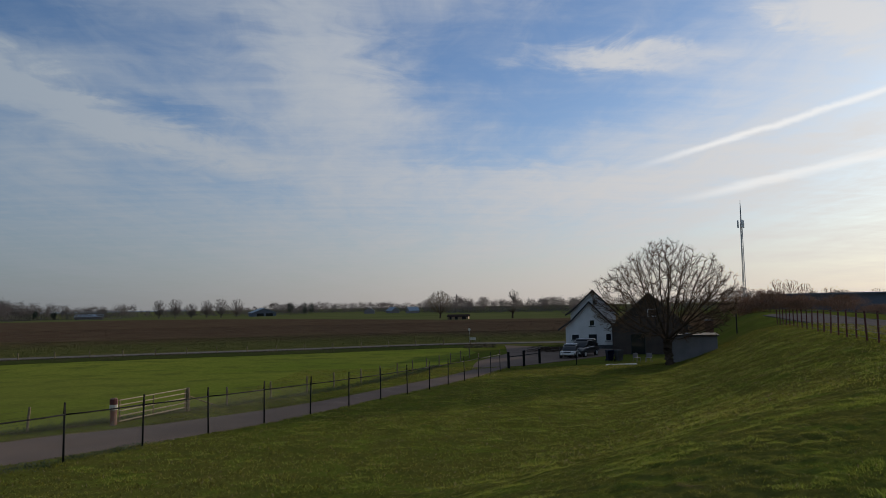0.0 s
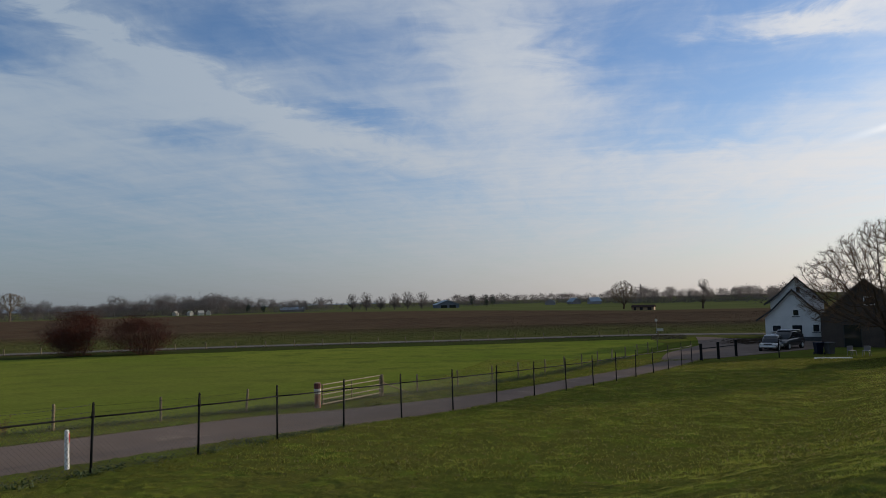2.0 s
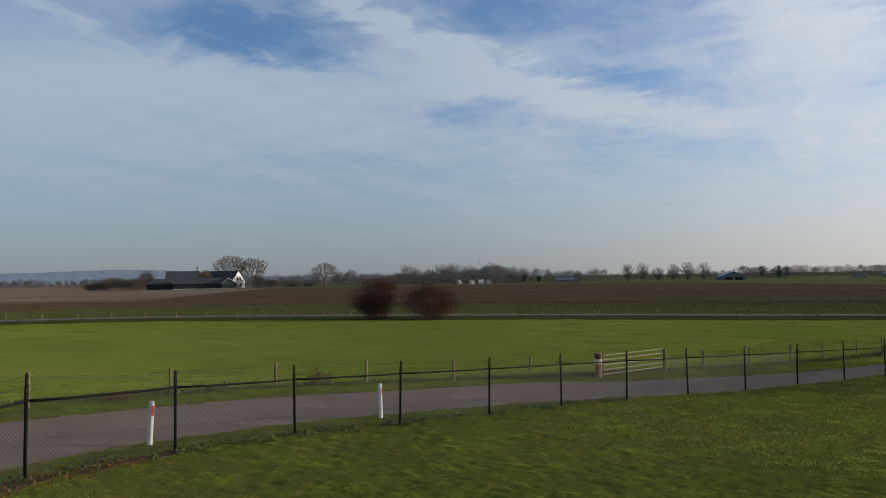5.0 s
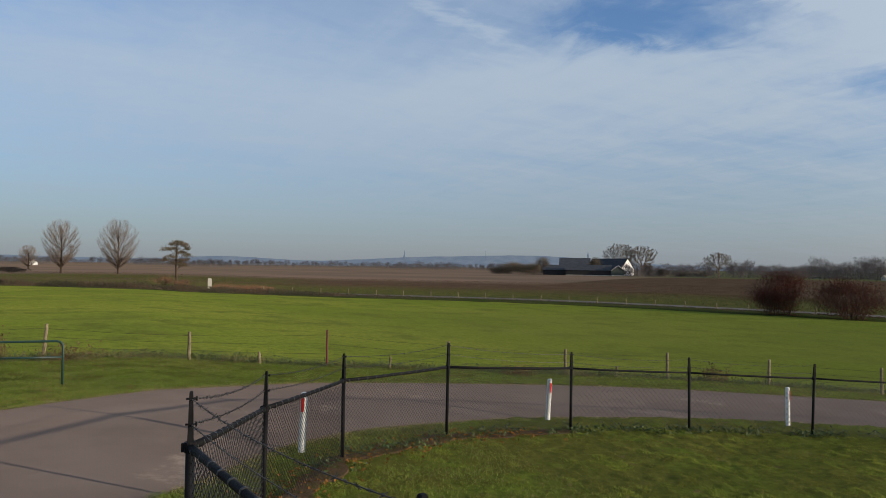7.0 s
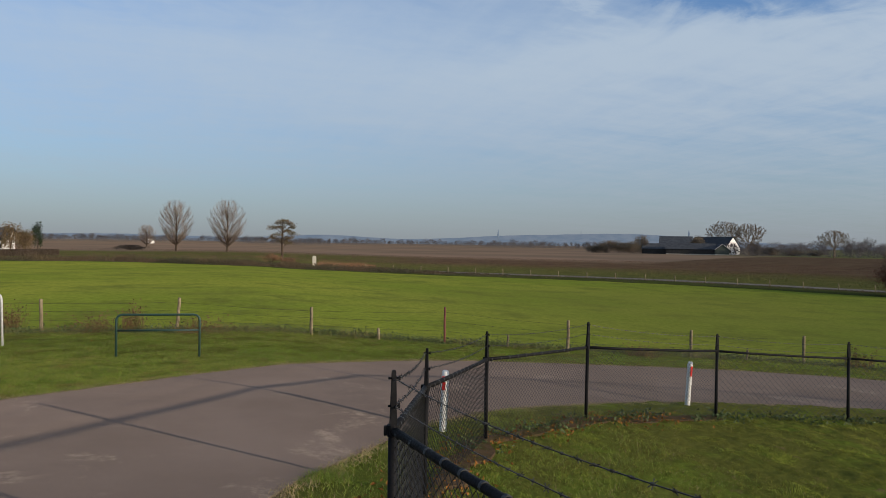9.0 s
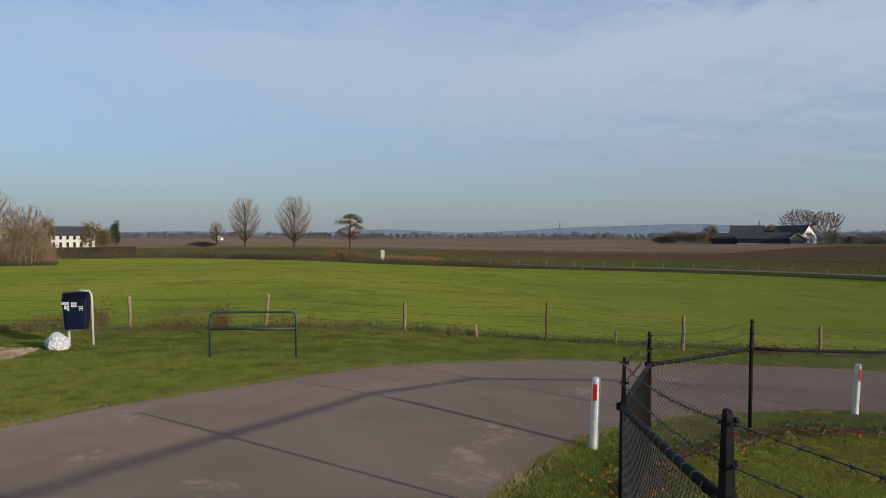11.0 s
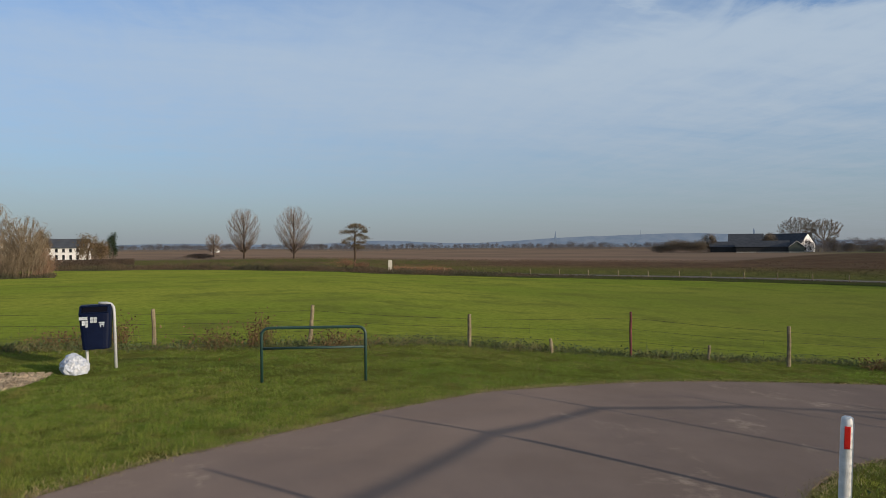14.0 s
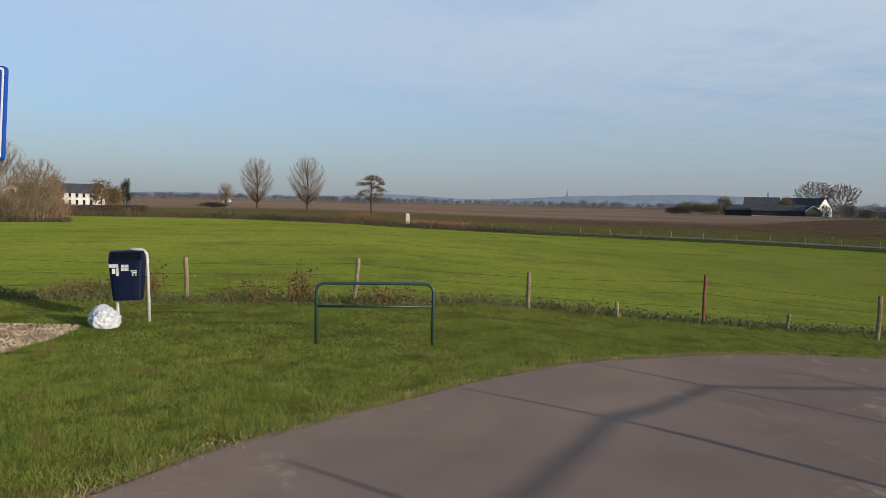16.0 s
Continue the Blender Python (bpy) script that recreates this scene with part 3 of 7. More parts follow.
        return self

    def leaves(self, at, size):
        """Small bent leaves of two triangles round the points, turned at random."""
        at = np.asarray(at)
        n = len(at)
        a = np.random.normal(size=(n, 3))
        a /= np.linalg.norm(a, axis=1, keepdims=True)
        b = np.cross(a, np.random.normal(size=(n, 3)))
        b /= np.linalg.norm(b, axis=1, keepdims=True)
        s = np.reshape(size, (-1, 1)) * np.ones((n, 1))
        c = np.cross(a, b) * s * 0.15
        k = len(self.v)
        self.v.extend(map(tuple, np.stack([at - a * s * 0.6, at + b * s * 0.33 + c, at + a * s * 0.6, at - b * s * 0.33 + c], 1).reshape(-1, 3).tolist()))
        q = k + 4 * np.arange(n)[:, None]
        self.f.extend(tuple(r) for r in np.concatenate([q + [0, 1, 2], q + [0, 2, 3]]).tolist())
        return self

    def data(self, name, mat, soft=False):
        if self.bulk:
            return bulk_mesh(name, self.bulk, mat)
        me = bpy.data.meshes.new(name)
        me.from_pydata(self.v, [], self.f)
        if mat is not None:
            me.materials.append(mat)
        if soft:
            me.polygons.foreach_set("use_smooth", [True] * len(me.polygons))
        me.update()
        return me


def bulk_mesh(name, chunks, mat):
    """Loose triangles, quickly: chunks of n x 3 x 3 corners."""
    v = np.concatenate(chunks).reshape(-1, 3).astype(np.float32)
    n = len(v) // 3
    me = bpy.data.meshes.new(name)
    me.vertices.add(3 * n)
    me.vertices.foreach_set("co", v.ravel())
    me.loops.add(3 * n)
    me.loops.foreach_set("vertex_index", np.arange(3 * n, dtype=np.int32))
    me.polygons.add(n)
    me.polygons.foreach_set("loop_start", np.arange(0, 3 * n, 3, dtype=np.int32))
    me.materials.append(mat)
    me.update(calc_edges=True)
    return me


def blades(at, to, wide):
    """Corners of n upright blades."""
    d = to - at
    a = np.random.uniform(0, 2 * math.pi, len(at))
    side = np.stack([np.cos(a), np.sin(a), 0 * a], 1) * np.reshape(wide, (-1, 1)) / 2
    return np.stack([at - side, at + side, to], 1)


def part(name, build, mat, parent=None, label="", soft=False):
    """One mesh object under a thing or a part."""
    ob = new(name, build.data(name, mat, soft) if isinstance(build, Build) else build)
    if parent is not None:
        ob.parent = parent
    if label:
        ob["label"] = label
    return ob


def thing(name, label, category, group="", at=None, kind=""):
    """An Empty at the base of a thing."""
    ob = new(name)
    ob.empty_display_size = 0.1
    if at is not None:
        ob.matrix_basis = at
    return tagged(ob, label, category, group, kind)


def on_ground(x, y, turn=0.0, sink=0.02, rx=0.0, ry=0.0):
    return pose(x, y, ground_z(x, y) - sink, rx, ry, turn)


def curve_through(points, steps=8):
    """A smooth line through control points."""
    p = [Vector(q) for q in points]
    out = []
    for i in range(len(p) - 1):
        a, b, c, d = p[max(i - 1, 0)], p[i], p[i + 1], p[min(i + 2, len(p) - 1)]
        for k in range(steps):
            t = k / steps
            out.append(0.5 * (2 * b + (c - a) * t + (2 * a - 5 * b + 4 * c - d) * t * t + (3 * b - a - 3 * c + d) * t**3))
    return out + [p[-1]]


def inside(px, py, poly):
    """Which of the points lie in a closed outline."""
    px, py = np.asarray(px), np.asarray(py)
    hit = np.zeros(px.shape, bool)
    n = len(poly)
    for i in range(n):
        (x0, y0), (x1, y1) = poly[i][:2], poly[(i + 1) % n][:2]
        if y0 == y1:
            continue
        cross = ((y0 > py) != (y1 > py)) & (px < (x1 - x0) * (py - y0) / (y1 - y0) + x0)
        hit ^= cross
    return hit


# ---- ground, road, fields ----
def field_edge(bearing):
    """How far off the meadow's far edge lies, by bearing in degrees."""
    b = np.asarray(bearing, float)
    return 90 + 4 * np.exp(-((b - 60) / 14) ** 2) + 7 * smooth((15 - b) / 20) + 26 * smooth((b - 86) / 18) + 30 * smooth((b - 104) / 20)


def ground_sheet():
    """One sheet to the horizon: rings round the dike landing, with field soil past the meadow's edge."""
    turns = np.radians(np.arange(0, 360, 1.0))
    near = np.concatenate([np.arange(0.6, 30, 0.6), np.arange(30, 88, 2.0)]) / 88
    far = np.geomspace(1.0, 50, 44)
    edge = field_edge(np.degrees(turns) - 180)
    rows = [edge * s for s in near] + [edge + 0 * turns] + [edge + 0.8 + 88 * (s - 1) for s in far]
    b = turns - math.pi
    verts = [(0, 0, ground_z(0, 0))]
    for r in rows:
        x, y = -np.sin(b) * r, np.cos(b) * r
        verts.extend(zip(x.tolist(), y.tolist(), height(x, y).tolist()))
    n = len(turns)
    faces = [(0, 1 + k, 1 + (k + 1) % n) for k in range(n)]
    slots = [0] * n
    for i in range(len(rows) - 1):
        for k in range(n):
            faces.append((1 + i * n + k, 1 + (i + 1) * n + k, 1 + (i + 1) * n + (k + 1) % n, 1 + i * n + (k + 1) % n))
            deg = k - 180
            soil = i >= len(near) and -12 < deg < 140
            slots.append(1 if soil else 0)
    me = bpy.data.meshes.new("ground")
    me.from_pydata(verts, [], faces)
    for m in ("grass", "field"):
        me.materials.append(M[m])
    me.polygons.foreach_set("material_index", slots)
    me.polygons.foreach_set("use_smooth", [True] * len(faces))
    return tagged(new("ground", me), "grassy dike and farmland reaching flat to the horizon", "ground", kind="structure")


ground_sheet()

ROAD_IN = [(12, 4.2), (5, 1.0), (-1, -0.2), (-5.5, -0.75), (-8.2, -0.45), (-9.8, 0.3), (-11.3, 1.3), (-12.5, 2.4), (-13.65, 4.2), (-14.5, 7.2), (-14.6, 9.2), (-14.35, 12.2), (-13.65, 15.1), (-11.9, 19.6), (-9.5, 23.8), (-7.1, 28.2), (-5.1, 33.0), (-3.0, 38.6), (-0.7, 43.9), (2.4, 51.5), (5.2, 60)]
ROAD_OUT = [(14, -3), (6, -7.4), (-1, -8.6), (-6.5, -7.8), (-10.3, -6.2), (-11.8, -5.5), (-13.25, -4.6), (-14.6, -3.3), (-15.9, -1.9), (-16.8, -0.65), (-17.7, 0.9), (-18.65, 3.0), (-19.25, 5.3), (-19.45, 8.4), (-19.4, 12.0), (-18.65, 15.7), (-17.2, 19.3), (-14.6, 24.8), (-12.3, 27.3), (-10.1, 30.4), (-6.8, 35.9), (-3.2, 44.5), (-0.2, 51.4), (2.0, 57.0)]
IN_LINE = [p.to_2d() for p in curve_through([(x, y, 0) for x, y in ROAD_IN], 10)]
OUT_LINE = [p.to_2d() for p in curve_through([(x, y, 0) for x, y in ROAD_OUT], 10)]
ROAD_POLY = [tuple(p) for p in IN_LINE] + [tuple(p) for p in reversed(OUT_LINE)]


def even(line, n):
    """n points evenly along a line."""
    p = np.array([tuple(q) for q in line])
    s = np.r_[0, np.cumsum(np.hypot(*np.diff(p, axis=0).T))]
    t = np.linspace(0, s[-1], n)
    return np.stack([np.interp(t, s, p[:, 0]), np.interp(t, s, p[:, 1])], 1)


def strip(name, left, right, across, lift, mat, label, category, ragged=0.0, crown=0.0):
    """A surface laid on the ground between two lines."""
    b, n = Build(), len(left)
    u = np.linspace(0, 1, across + 1)
    left, right = np.array([tuple(p) for p in left]), np.array([tuple(p) for p in right])
    if ragged:
        w = np.array([noise.noise((i * 0.31, 1.7, ragged)) for i in range(n)])[:, None]
        w2 = np.array([noise.noise((i * 0.29, 7.7, ragged)) for i in range(n)])[:, None]
        d = right - left
        d = d / np.linalg.norm(d, axis=1, keepdims=True)
        left, right = left + d * w * ragged, right + d * w2 * ragged
    g = left[:, None] * (1 - u[None, :, None]) + right[:, None] * u[None, :, None]
    z = height(g[..., 0], g[..., 1]) + lift + crown * np.clip(1 - (2 * u - 1) ** 2, 0, 1)[None]
    vs = np.concatenate([g, z[..., None]], -1).reshape(-1, 3)
    k = across + 1
    b.add(vs, [(i * k + j, i * k + j + 1, (i + 1) * k + j + 1, (i + 1) * k + j) for i in range(n - 1) for j in range(across)])
    for j in (0, across):
        rim = np.concatenate([g[:, j], z[:, j, None]], 1)
        b.add(np.concatenate([rim, rim - [0, 0, lift + 0.06]]), [(i, i + 1, n + i + 1, n + i) for i in range(n - 1)])
    ob = part(name, b, mat, soft=True)
    return tagged(ob, label, category, kind="structure")


def road_rows():
    a, b = even(IN_LINE, 240), even(OUT_LINE, 240)
    return a, b


strip("road", *road_rows(), 14, 0.035, M["asphalt"], "grey-brown asphalt lane curving down off the dike", "road", 0.10, 0.03)
yard_a = even([(5.2, 60), (9, 64), (14, 70), (24, 80)], 24)
yard_b = even([(2.0, 57), (3, 68), (7, 80), (8, 97)], 24)
strip("yard", yard_a, yard_b, 10, 0.03, M["asphalt"], "grey paved yard before the white house", "yard", 0.2)

MEADOW_LINE = [(-29, -26), (-25.0, -15), (-23.6, -7), (-23.4, 1.2), (-22.9, 5.4), (-22.3, 12), (-20.9, 17.6), (-18.6, 22), (-15.6, 27.2), (-10.7, 35.2), (-6.6, 43), (-1.6, 58.5), (3.5, 82)]


def meadow_sheet():
    a = even([p.to_2d() for p in curve_through([(x, y, 0) for x, y in MEADOW_LINE], 8)], 150)
    bear = np.radians(np.linspace(122, -1, 150))
    r = field_edge(np.degrees(bear)) - 0.6
    b = np.stack([-np.sin(bear) * r, np.cos(bear) * r], 1)
    u = np.linspace(0, 1, 50) ** 1.4
    g = a[:, None] * (1 - u[None, :, None]) + b[:, None] * u[None, :, None]
    z = height(g[..., 0], g[..., 1]) + 0.05
    z[:, 0] -= 0.1
    k = len(u)
    m = Build().add(np.concatenate([g, z[..., None]], -1).reshape(-1, 3), [(i * k + j, (i + 1) * k + j, (i + 1) * k + j + 1, i * k + j + 1) for i in range(149) for j in range(k - 1)])
    tagged(part("meadow", m, M["meadow"], soft=True), "bright green grazed meadow behind the wooden fence", "meadow", kind="structure")


meadow_sheet()


def ring_line(b0, b1, n, off):
    bear = np.radians(np.linspace(b0, b1, n))
    r = field_edge(np.degrees(bear)) + off
    return np.stack([-np.sin(bear) * r, np.cos(bear) * r], 1)


strip("ditch_bank", ring_line(-1.5, 121, 220, -4.4), ring_line(-1.5, 121, 220, 4.4), 6, 0.065, M["bank"], "rough grass bank of the ditch, shade painted dark", "bank", 0.9)
strip("track", ring_line(-10, 78, 160, 5.2), ring_line(-10, 78, 160, 9.2), 4, 0.05, M["track"], "pale gravel farm track along the meadow edge", "track", 0.3)


# ---- the chain-link fence along the lane ----
FENCE = [(0.2, 1.4), (-2.68, 0.78), (-5.55, 0.24), (-8.6, 1.19), (-11.37, 2.82), (-12.82, 5.2), (-13.23, 8.2), (-12.95, 11.1), (-12.3, 14.1), (-11.45, 17.05), (-10.65, 19.95), (-9.65, 22.75), (-8.5, 25.55), (-7.2, 28.25), (-5.9, 30.95), (-4.6, 33.65), (-3.35, 36.35), (-2.15, 39.1), (-1.0, 41.85), (0.1, 44.6), (1.2, 47.35), (2.25, 50.15), (3.3, 52.95), (4.2, 55.7)]
FENCE_RAIL = [1.17, 1.17, 1.16, 1.20, 1.25] + [1.34] * 19     # rail and post heights over the ground
FENCE_TOP = [1.60, 1.61, 1.53, 1.62, 1.67, 1.80] + [1.68] * 18


def barbed(b, p, q, sag=0.03):
    """A twisted wire with barbs between two points."""
    p, q = Vector(p), Vector(q)
    n = 10
    line = [p.lerp(q, i / n) - Vector((0, 0, sag * 4 * (i / n) * (1 - i / n))) for i in range(n + 1)]
    b.tube(line, 0.0030, 4)
    m = max(3, int((q - p).length / 0.10))
    for i in range(m):
        c = p.lerp(q, (i + 0.5) / m) - Vector((0, 0, sag * 4 * ((i + 0.5) / m) * (1 - (i + 0.5) / m)))
        for _ in range(2):
            d = Vector((random.uniform(-1, 1), random.uniform(-1, 1), random.uniform(-1, 1))).normalized() * 0.02
            b.tube([c - d, c + d], [0.0022, 0.0022], 3, False)
        along = (q - p).normalized() * 0.009
        b.tube([c - along, c + along], 0.0062, 5)


def fence_post(rail, top):
    """A black steel post with a flattened tip that carries two strands of barbed wire."""
    b = Build()
    b.tube([(0, 0, -0.25), (0, 0, rail)], 0.03, 12)
    post = part("post", b, M["black_paint"], soft=True)
    tip = Build()
    rows = ((rail - 0.02, 0.031, 0.026), (rail + 0.05, 0.030, 0.020), (top - 0.03, 0.020, 0.013), (top - 0.008, 0.016, 0.012), (top, 0.009, 0.009))
    vs = [(s * w, t * d, z) for z, w, d in rows for s, t in ((-1, -1), (1, -1), (1, 1), (-1, 1))]
    fs = [(4 * i + k, 4 * i + (k + 1) % 4, 4 * i + 4 + (k + 1) % 4, 4 * i + 4 + k) for i in range(4) for k in range(4)] + [(16, 17, 18, 19), (3, 2, 1, 0)]
    tip.add(vs, fs)
    for z in (top - 0.05, top - 0.22):
        tip.tube([(0, -0.034, z), (0, 0.034, z)], 0.008, 6)
        tip.tube([(0, -0.04, z), (0, -0.03, z)], 0.016, 8)
    part("post_tip", tip, M["black_paint"], post)
    collar = Build()
    collar.tube([(0, 0, rail - 0.035), (0, 0, rail + 0.035)], 0.039, 12)
    collar.box((-0.012, 0.03, rail - 0.03), (0.012, 0.058, rail + 0.03), None, 0.004)
    part("clamp", collar, M["black_paint"], post)
    return post


def chain_link(p, q, step=0.085, wire=0.0032, high=1.15, low=0.04):
    """Diamond wire mesh between two post feet."""
    p, q = Vector(p), Vector(q)
    long = (q.to_2d() - p.to_2d()).length
    h = high - low
    b = Build()
    at = lambda s, z: p.lerp(q, s / long) + Vector((0, 0, low + z))  # noqa: E731
    side = Vector((-(q - p).y, (q - p).x, 0)).normalized() * wire * 0.7
    k = -h
    while k < long:
        for flip in (1, -1):
            s0, z0, s1, z1 = (k, 0.0, k + h, h) if flip > 0 else (k + h, 0.0, k, h)
            e = []
            for s, z, so, zo in ((s0, z0, s1, z1), (s1, z1, s0, z0)):
                if s < 0:
                    z, s = z + (zo - z) * (0 - s) / (so - s), 0.0
                elif s > long:
                    z, s = z + (zo - z) * (long - s) / (so - s), long
                e.append((s, z))
            if abs(e[0][0] - e[1][0]) > 0.01:
                b.tube([at(*e[0]) + side * flip, at(*e[1]) + side * flip], wire, 3, False)
        k += step
    return b


def lane_fence():
    fence = thing("chain_link_fence", "black chain-link fence with top rail and barbed wire", "fence")
    feet = [(x, y, ground_z(x, y)) for x, y in FENCE]
    kinds = {}
    for i, (x, y, z) in enumerate(feet):
        ax, ay, _ = feet[min(i + 1, len(feet) - 1)]
        bx, by, _ = feet[max(i - 1, 0)]
        turn = math.degrees(math.atan2(ay - by, ax - bx))
        m = pose(x, y, z, random.uniform(-1.2, 1.2), random.uniform(-1.2, 1.2), turn)
        size = (FENCE_RAIL[i], FENCE_TOP[i])
        if size not in kinds:
            kinds[size] = fence_post(*size)
            kinds[size].parent = fence
            kinds[size].matrix_basis = m
        else:
            copy_thing(kinds[size], m)
    for i in range(len(feet) - 1):
        p, q = Vector(feet[i]), Vector(feet[i + 1])
        r0, r1 = Vector((0, 0, FENCE_RAIL[i])), Vector((0, 0, FENCE_RAIL[i + 1]))
        line = [(p + r0).lerp(q + r1, k / 4) - Vector((0, 0, 0.012 * (k in (1, 2, 3)))) for k in range(5)]
        part("rail", Build().tube(line, 0.026 if i < 6 else 0.022, 10), M["black_paint"], fence, soft=True)
        if i < 5:
            ties = Build()
            n = int((q - p).length / 0.2)
            d = (q - p).normalized() * 0.012
            for k in range(n):
                c = (p + r0).lerp(q + r1, (k + 0.5) / n) - Vector((0, 0, 0.009))
                ties.tube([c - d, c + d], 0.0295, 8)
            tagged(part("wire_wrap", ties, M["wire"], fence, "twisted wire wraps along the rail"), kind="stuff")
        if i < 14:
            part("chain_link", chain_link(p, q, 0.075 if i < 6 else 0.12, 0.0026 if i < 6 else 0.0030, min(FENCE_RAIL[i], FENCE_RAIL[i + 1]) - 0.01), M["wire"], fence, "dark diamond wire mesh")
        if i < 8:
            for drop, sag in ((0.22, 0.05), (0.05, 0.06)):
                wire = Build()
                barbed(wire, p + Vector((0, 0, FENCE_TOP[i] - drop)), q + Vector((0, 0, FENCE_TOP[i + 1] - drop)), sag)
                part("barbed_wire", wire, M["wire"], fence)


lane_fence()


def field_gate():
    """The dark post-and-rail barrier at the end of the lane."""
    g = thing("post_barrier", "low black steel barrier on three thick posts", "barrier")
    pts = [(5.1, 58.4), (6.6, 60.6), (8.3, 63.4)]
    for x, y in pts:
        part("post", Build().box((x - 0.1, y - 0.1, ground_z(x, y) - 0.1), (x + 0.1, y + 0.1, ground_z(x, y) + 1.35), None, 0.02), M["black_paint"], g)
    for a, c in zip(pts, pts[1:]):
        for hgt in (0.95,):
            part("rail", Build().tube([(a[0], a[1], ground_z(*a) + hgt), (c[0], c[1], ground_z(*c) + hgt)], 0.035, 8), M["black_paint"], g)


field_gate()


# ---- marker posts, sign, bin, bag, bar, table ----
def marker_post():
    t = thing("marker_post", "white plastic roadside marker post with red reflector", "marker post", "marker posts along the lane")
    b = Build()
    ring = [(0.066 * math.cos(a) * (1.0 if math.cos(a) > -0.5 else 0.8), 0.052 * math.sin(a)) for a in [2 * math.pi * k / 14 for k in range(14)]]
    levels = [(-0.15, 1.0), (0.02, 1.0), (0.88, 1.0), (0.935, 0.96), (0.96, 0.84), (0.972, 0.55)]
    vs = [(x * s, y * s, z) for z, s in levels for x, y in ring]
    fs = [(i * 14 + k, i * 14 + (k + 1) % 14, (i + 1) * 14 + (k + 1) % 14, (i + 1) * 14 + k) for i in range(len(levels) - 1) for k in range(14)] + [tuple(range(70, 84))]
    b.add(vs, fs)
    part("post", b, M["white_plastic"], t, soft=True)
    part("reflector", Build().box((-0.026, -0.060, 0.67), (0.026, -0.048, 0.885), None, 0.004), M["red_reflector"], t, "red rectangular reflector")
    return t


def marker_posts():
    first = marker_post()
    spots = [(-11.87, 2.28, 60, 0, 2), (-14.25, 8.25, 100, 3, 1), (-13.32, 14.5, 120, -1, 1)]
    for i, (x, y, turn, rx, ry) in enumerate(spots):
        m = on_ground(x, y, turn, 0, rx, ry)
        if i == 0:
            first.matrix_basis = m
        else:
            copy_thing(first, m)


marker_posts()


def plate(w, h, d, r, steps=5):
    """Outline of a rounded plate in x and z, centred."""
    out = []
    for cx, cz, a0 in ((w / 2 - r, h / 2 - r, 0), (-w / 2 + r, h / 2 - r, 90), (-w / 2 + r, -h / 2 + r, 180), (w / 2 - r, -h / 2 + r, 270)):
        for k in range(steps + 1):
            a = radians(a0 + 90 * k / steps)
            out.append((cx + r * math.cos(a), cz + r * math.sin(a)))
    return out


def dead_end_sign():
    x, y = -13.54, -6.14
    t = thing("dead_end_sign", "blue and white dead-end road sign on grey pole", "road sign", at=on_ground(x, y, 70.3, 0.0, -2.0, 2.1))
    part("pole", Build().tube([(0, 0, -0.3), (0, 0, 2.97)], 0.030, 14), M["galvanised"], t, "grey galvanised pole", True)
    part("cap", Build().tube([(0, 0, 2.96), (0, 0, 2.98)], [0.032, 0.022], 12), M["trim_dark"], t)
    c = 2.622
    lift = lambda dy: Matrix.Translation((0, dy, c))  # noqa: E731
    panel = part("panel", Build().prism(plate(0.428, 0.70, 0.02, 0.03), 0.03, lift(-0.062)), M["sign_blue"], t, "blue rounded panel")
    part("border", Build().prism(plate(0.404, 0.676, 0.02, 0.025), 0.004, lift(-0.065)), M["sign_white"], panel, "white edge line")
    part("face", Build().prism(plate(0.376, 0.648, 0.02, 0.02), 0.004, lift(-0.068)), M["sign_blue"], panel, "blue sign face")
    part("stem", Build().box((-0.022, -0.073, c - 0.26), (0.022, -0.067, c + 0.18)), M["sign_white"], panel, "white vertical bar")
    part("crossbar", Build().box((-0.066, -0.073, c + 0.18), (0.066, -0.067, c + 0.265)), M["red_reflector"], panel, "red crossbar")
    for dz in (-0.2, 0.2):
        part("clamp", Build().box((-0.05, -0.042, c + dz - 0.02), (0.05, 0.036, c + dz + 0.02), None, 0.006), M["galvanised"], t)


dead_end_sign()


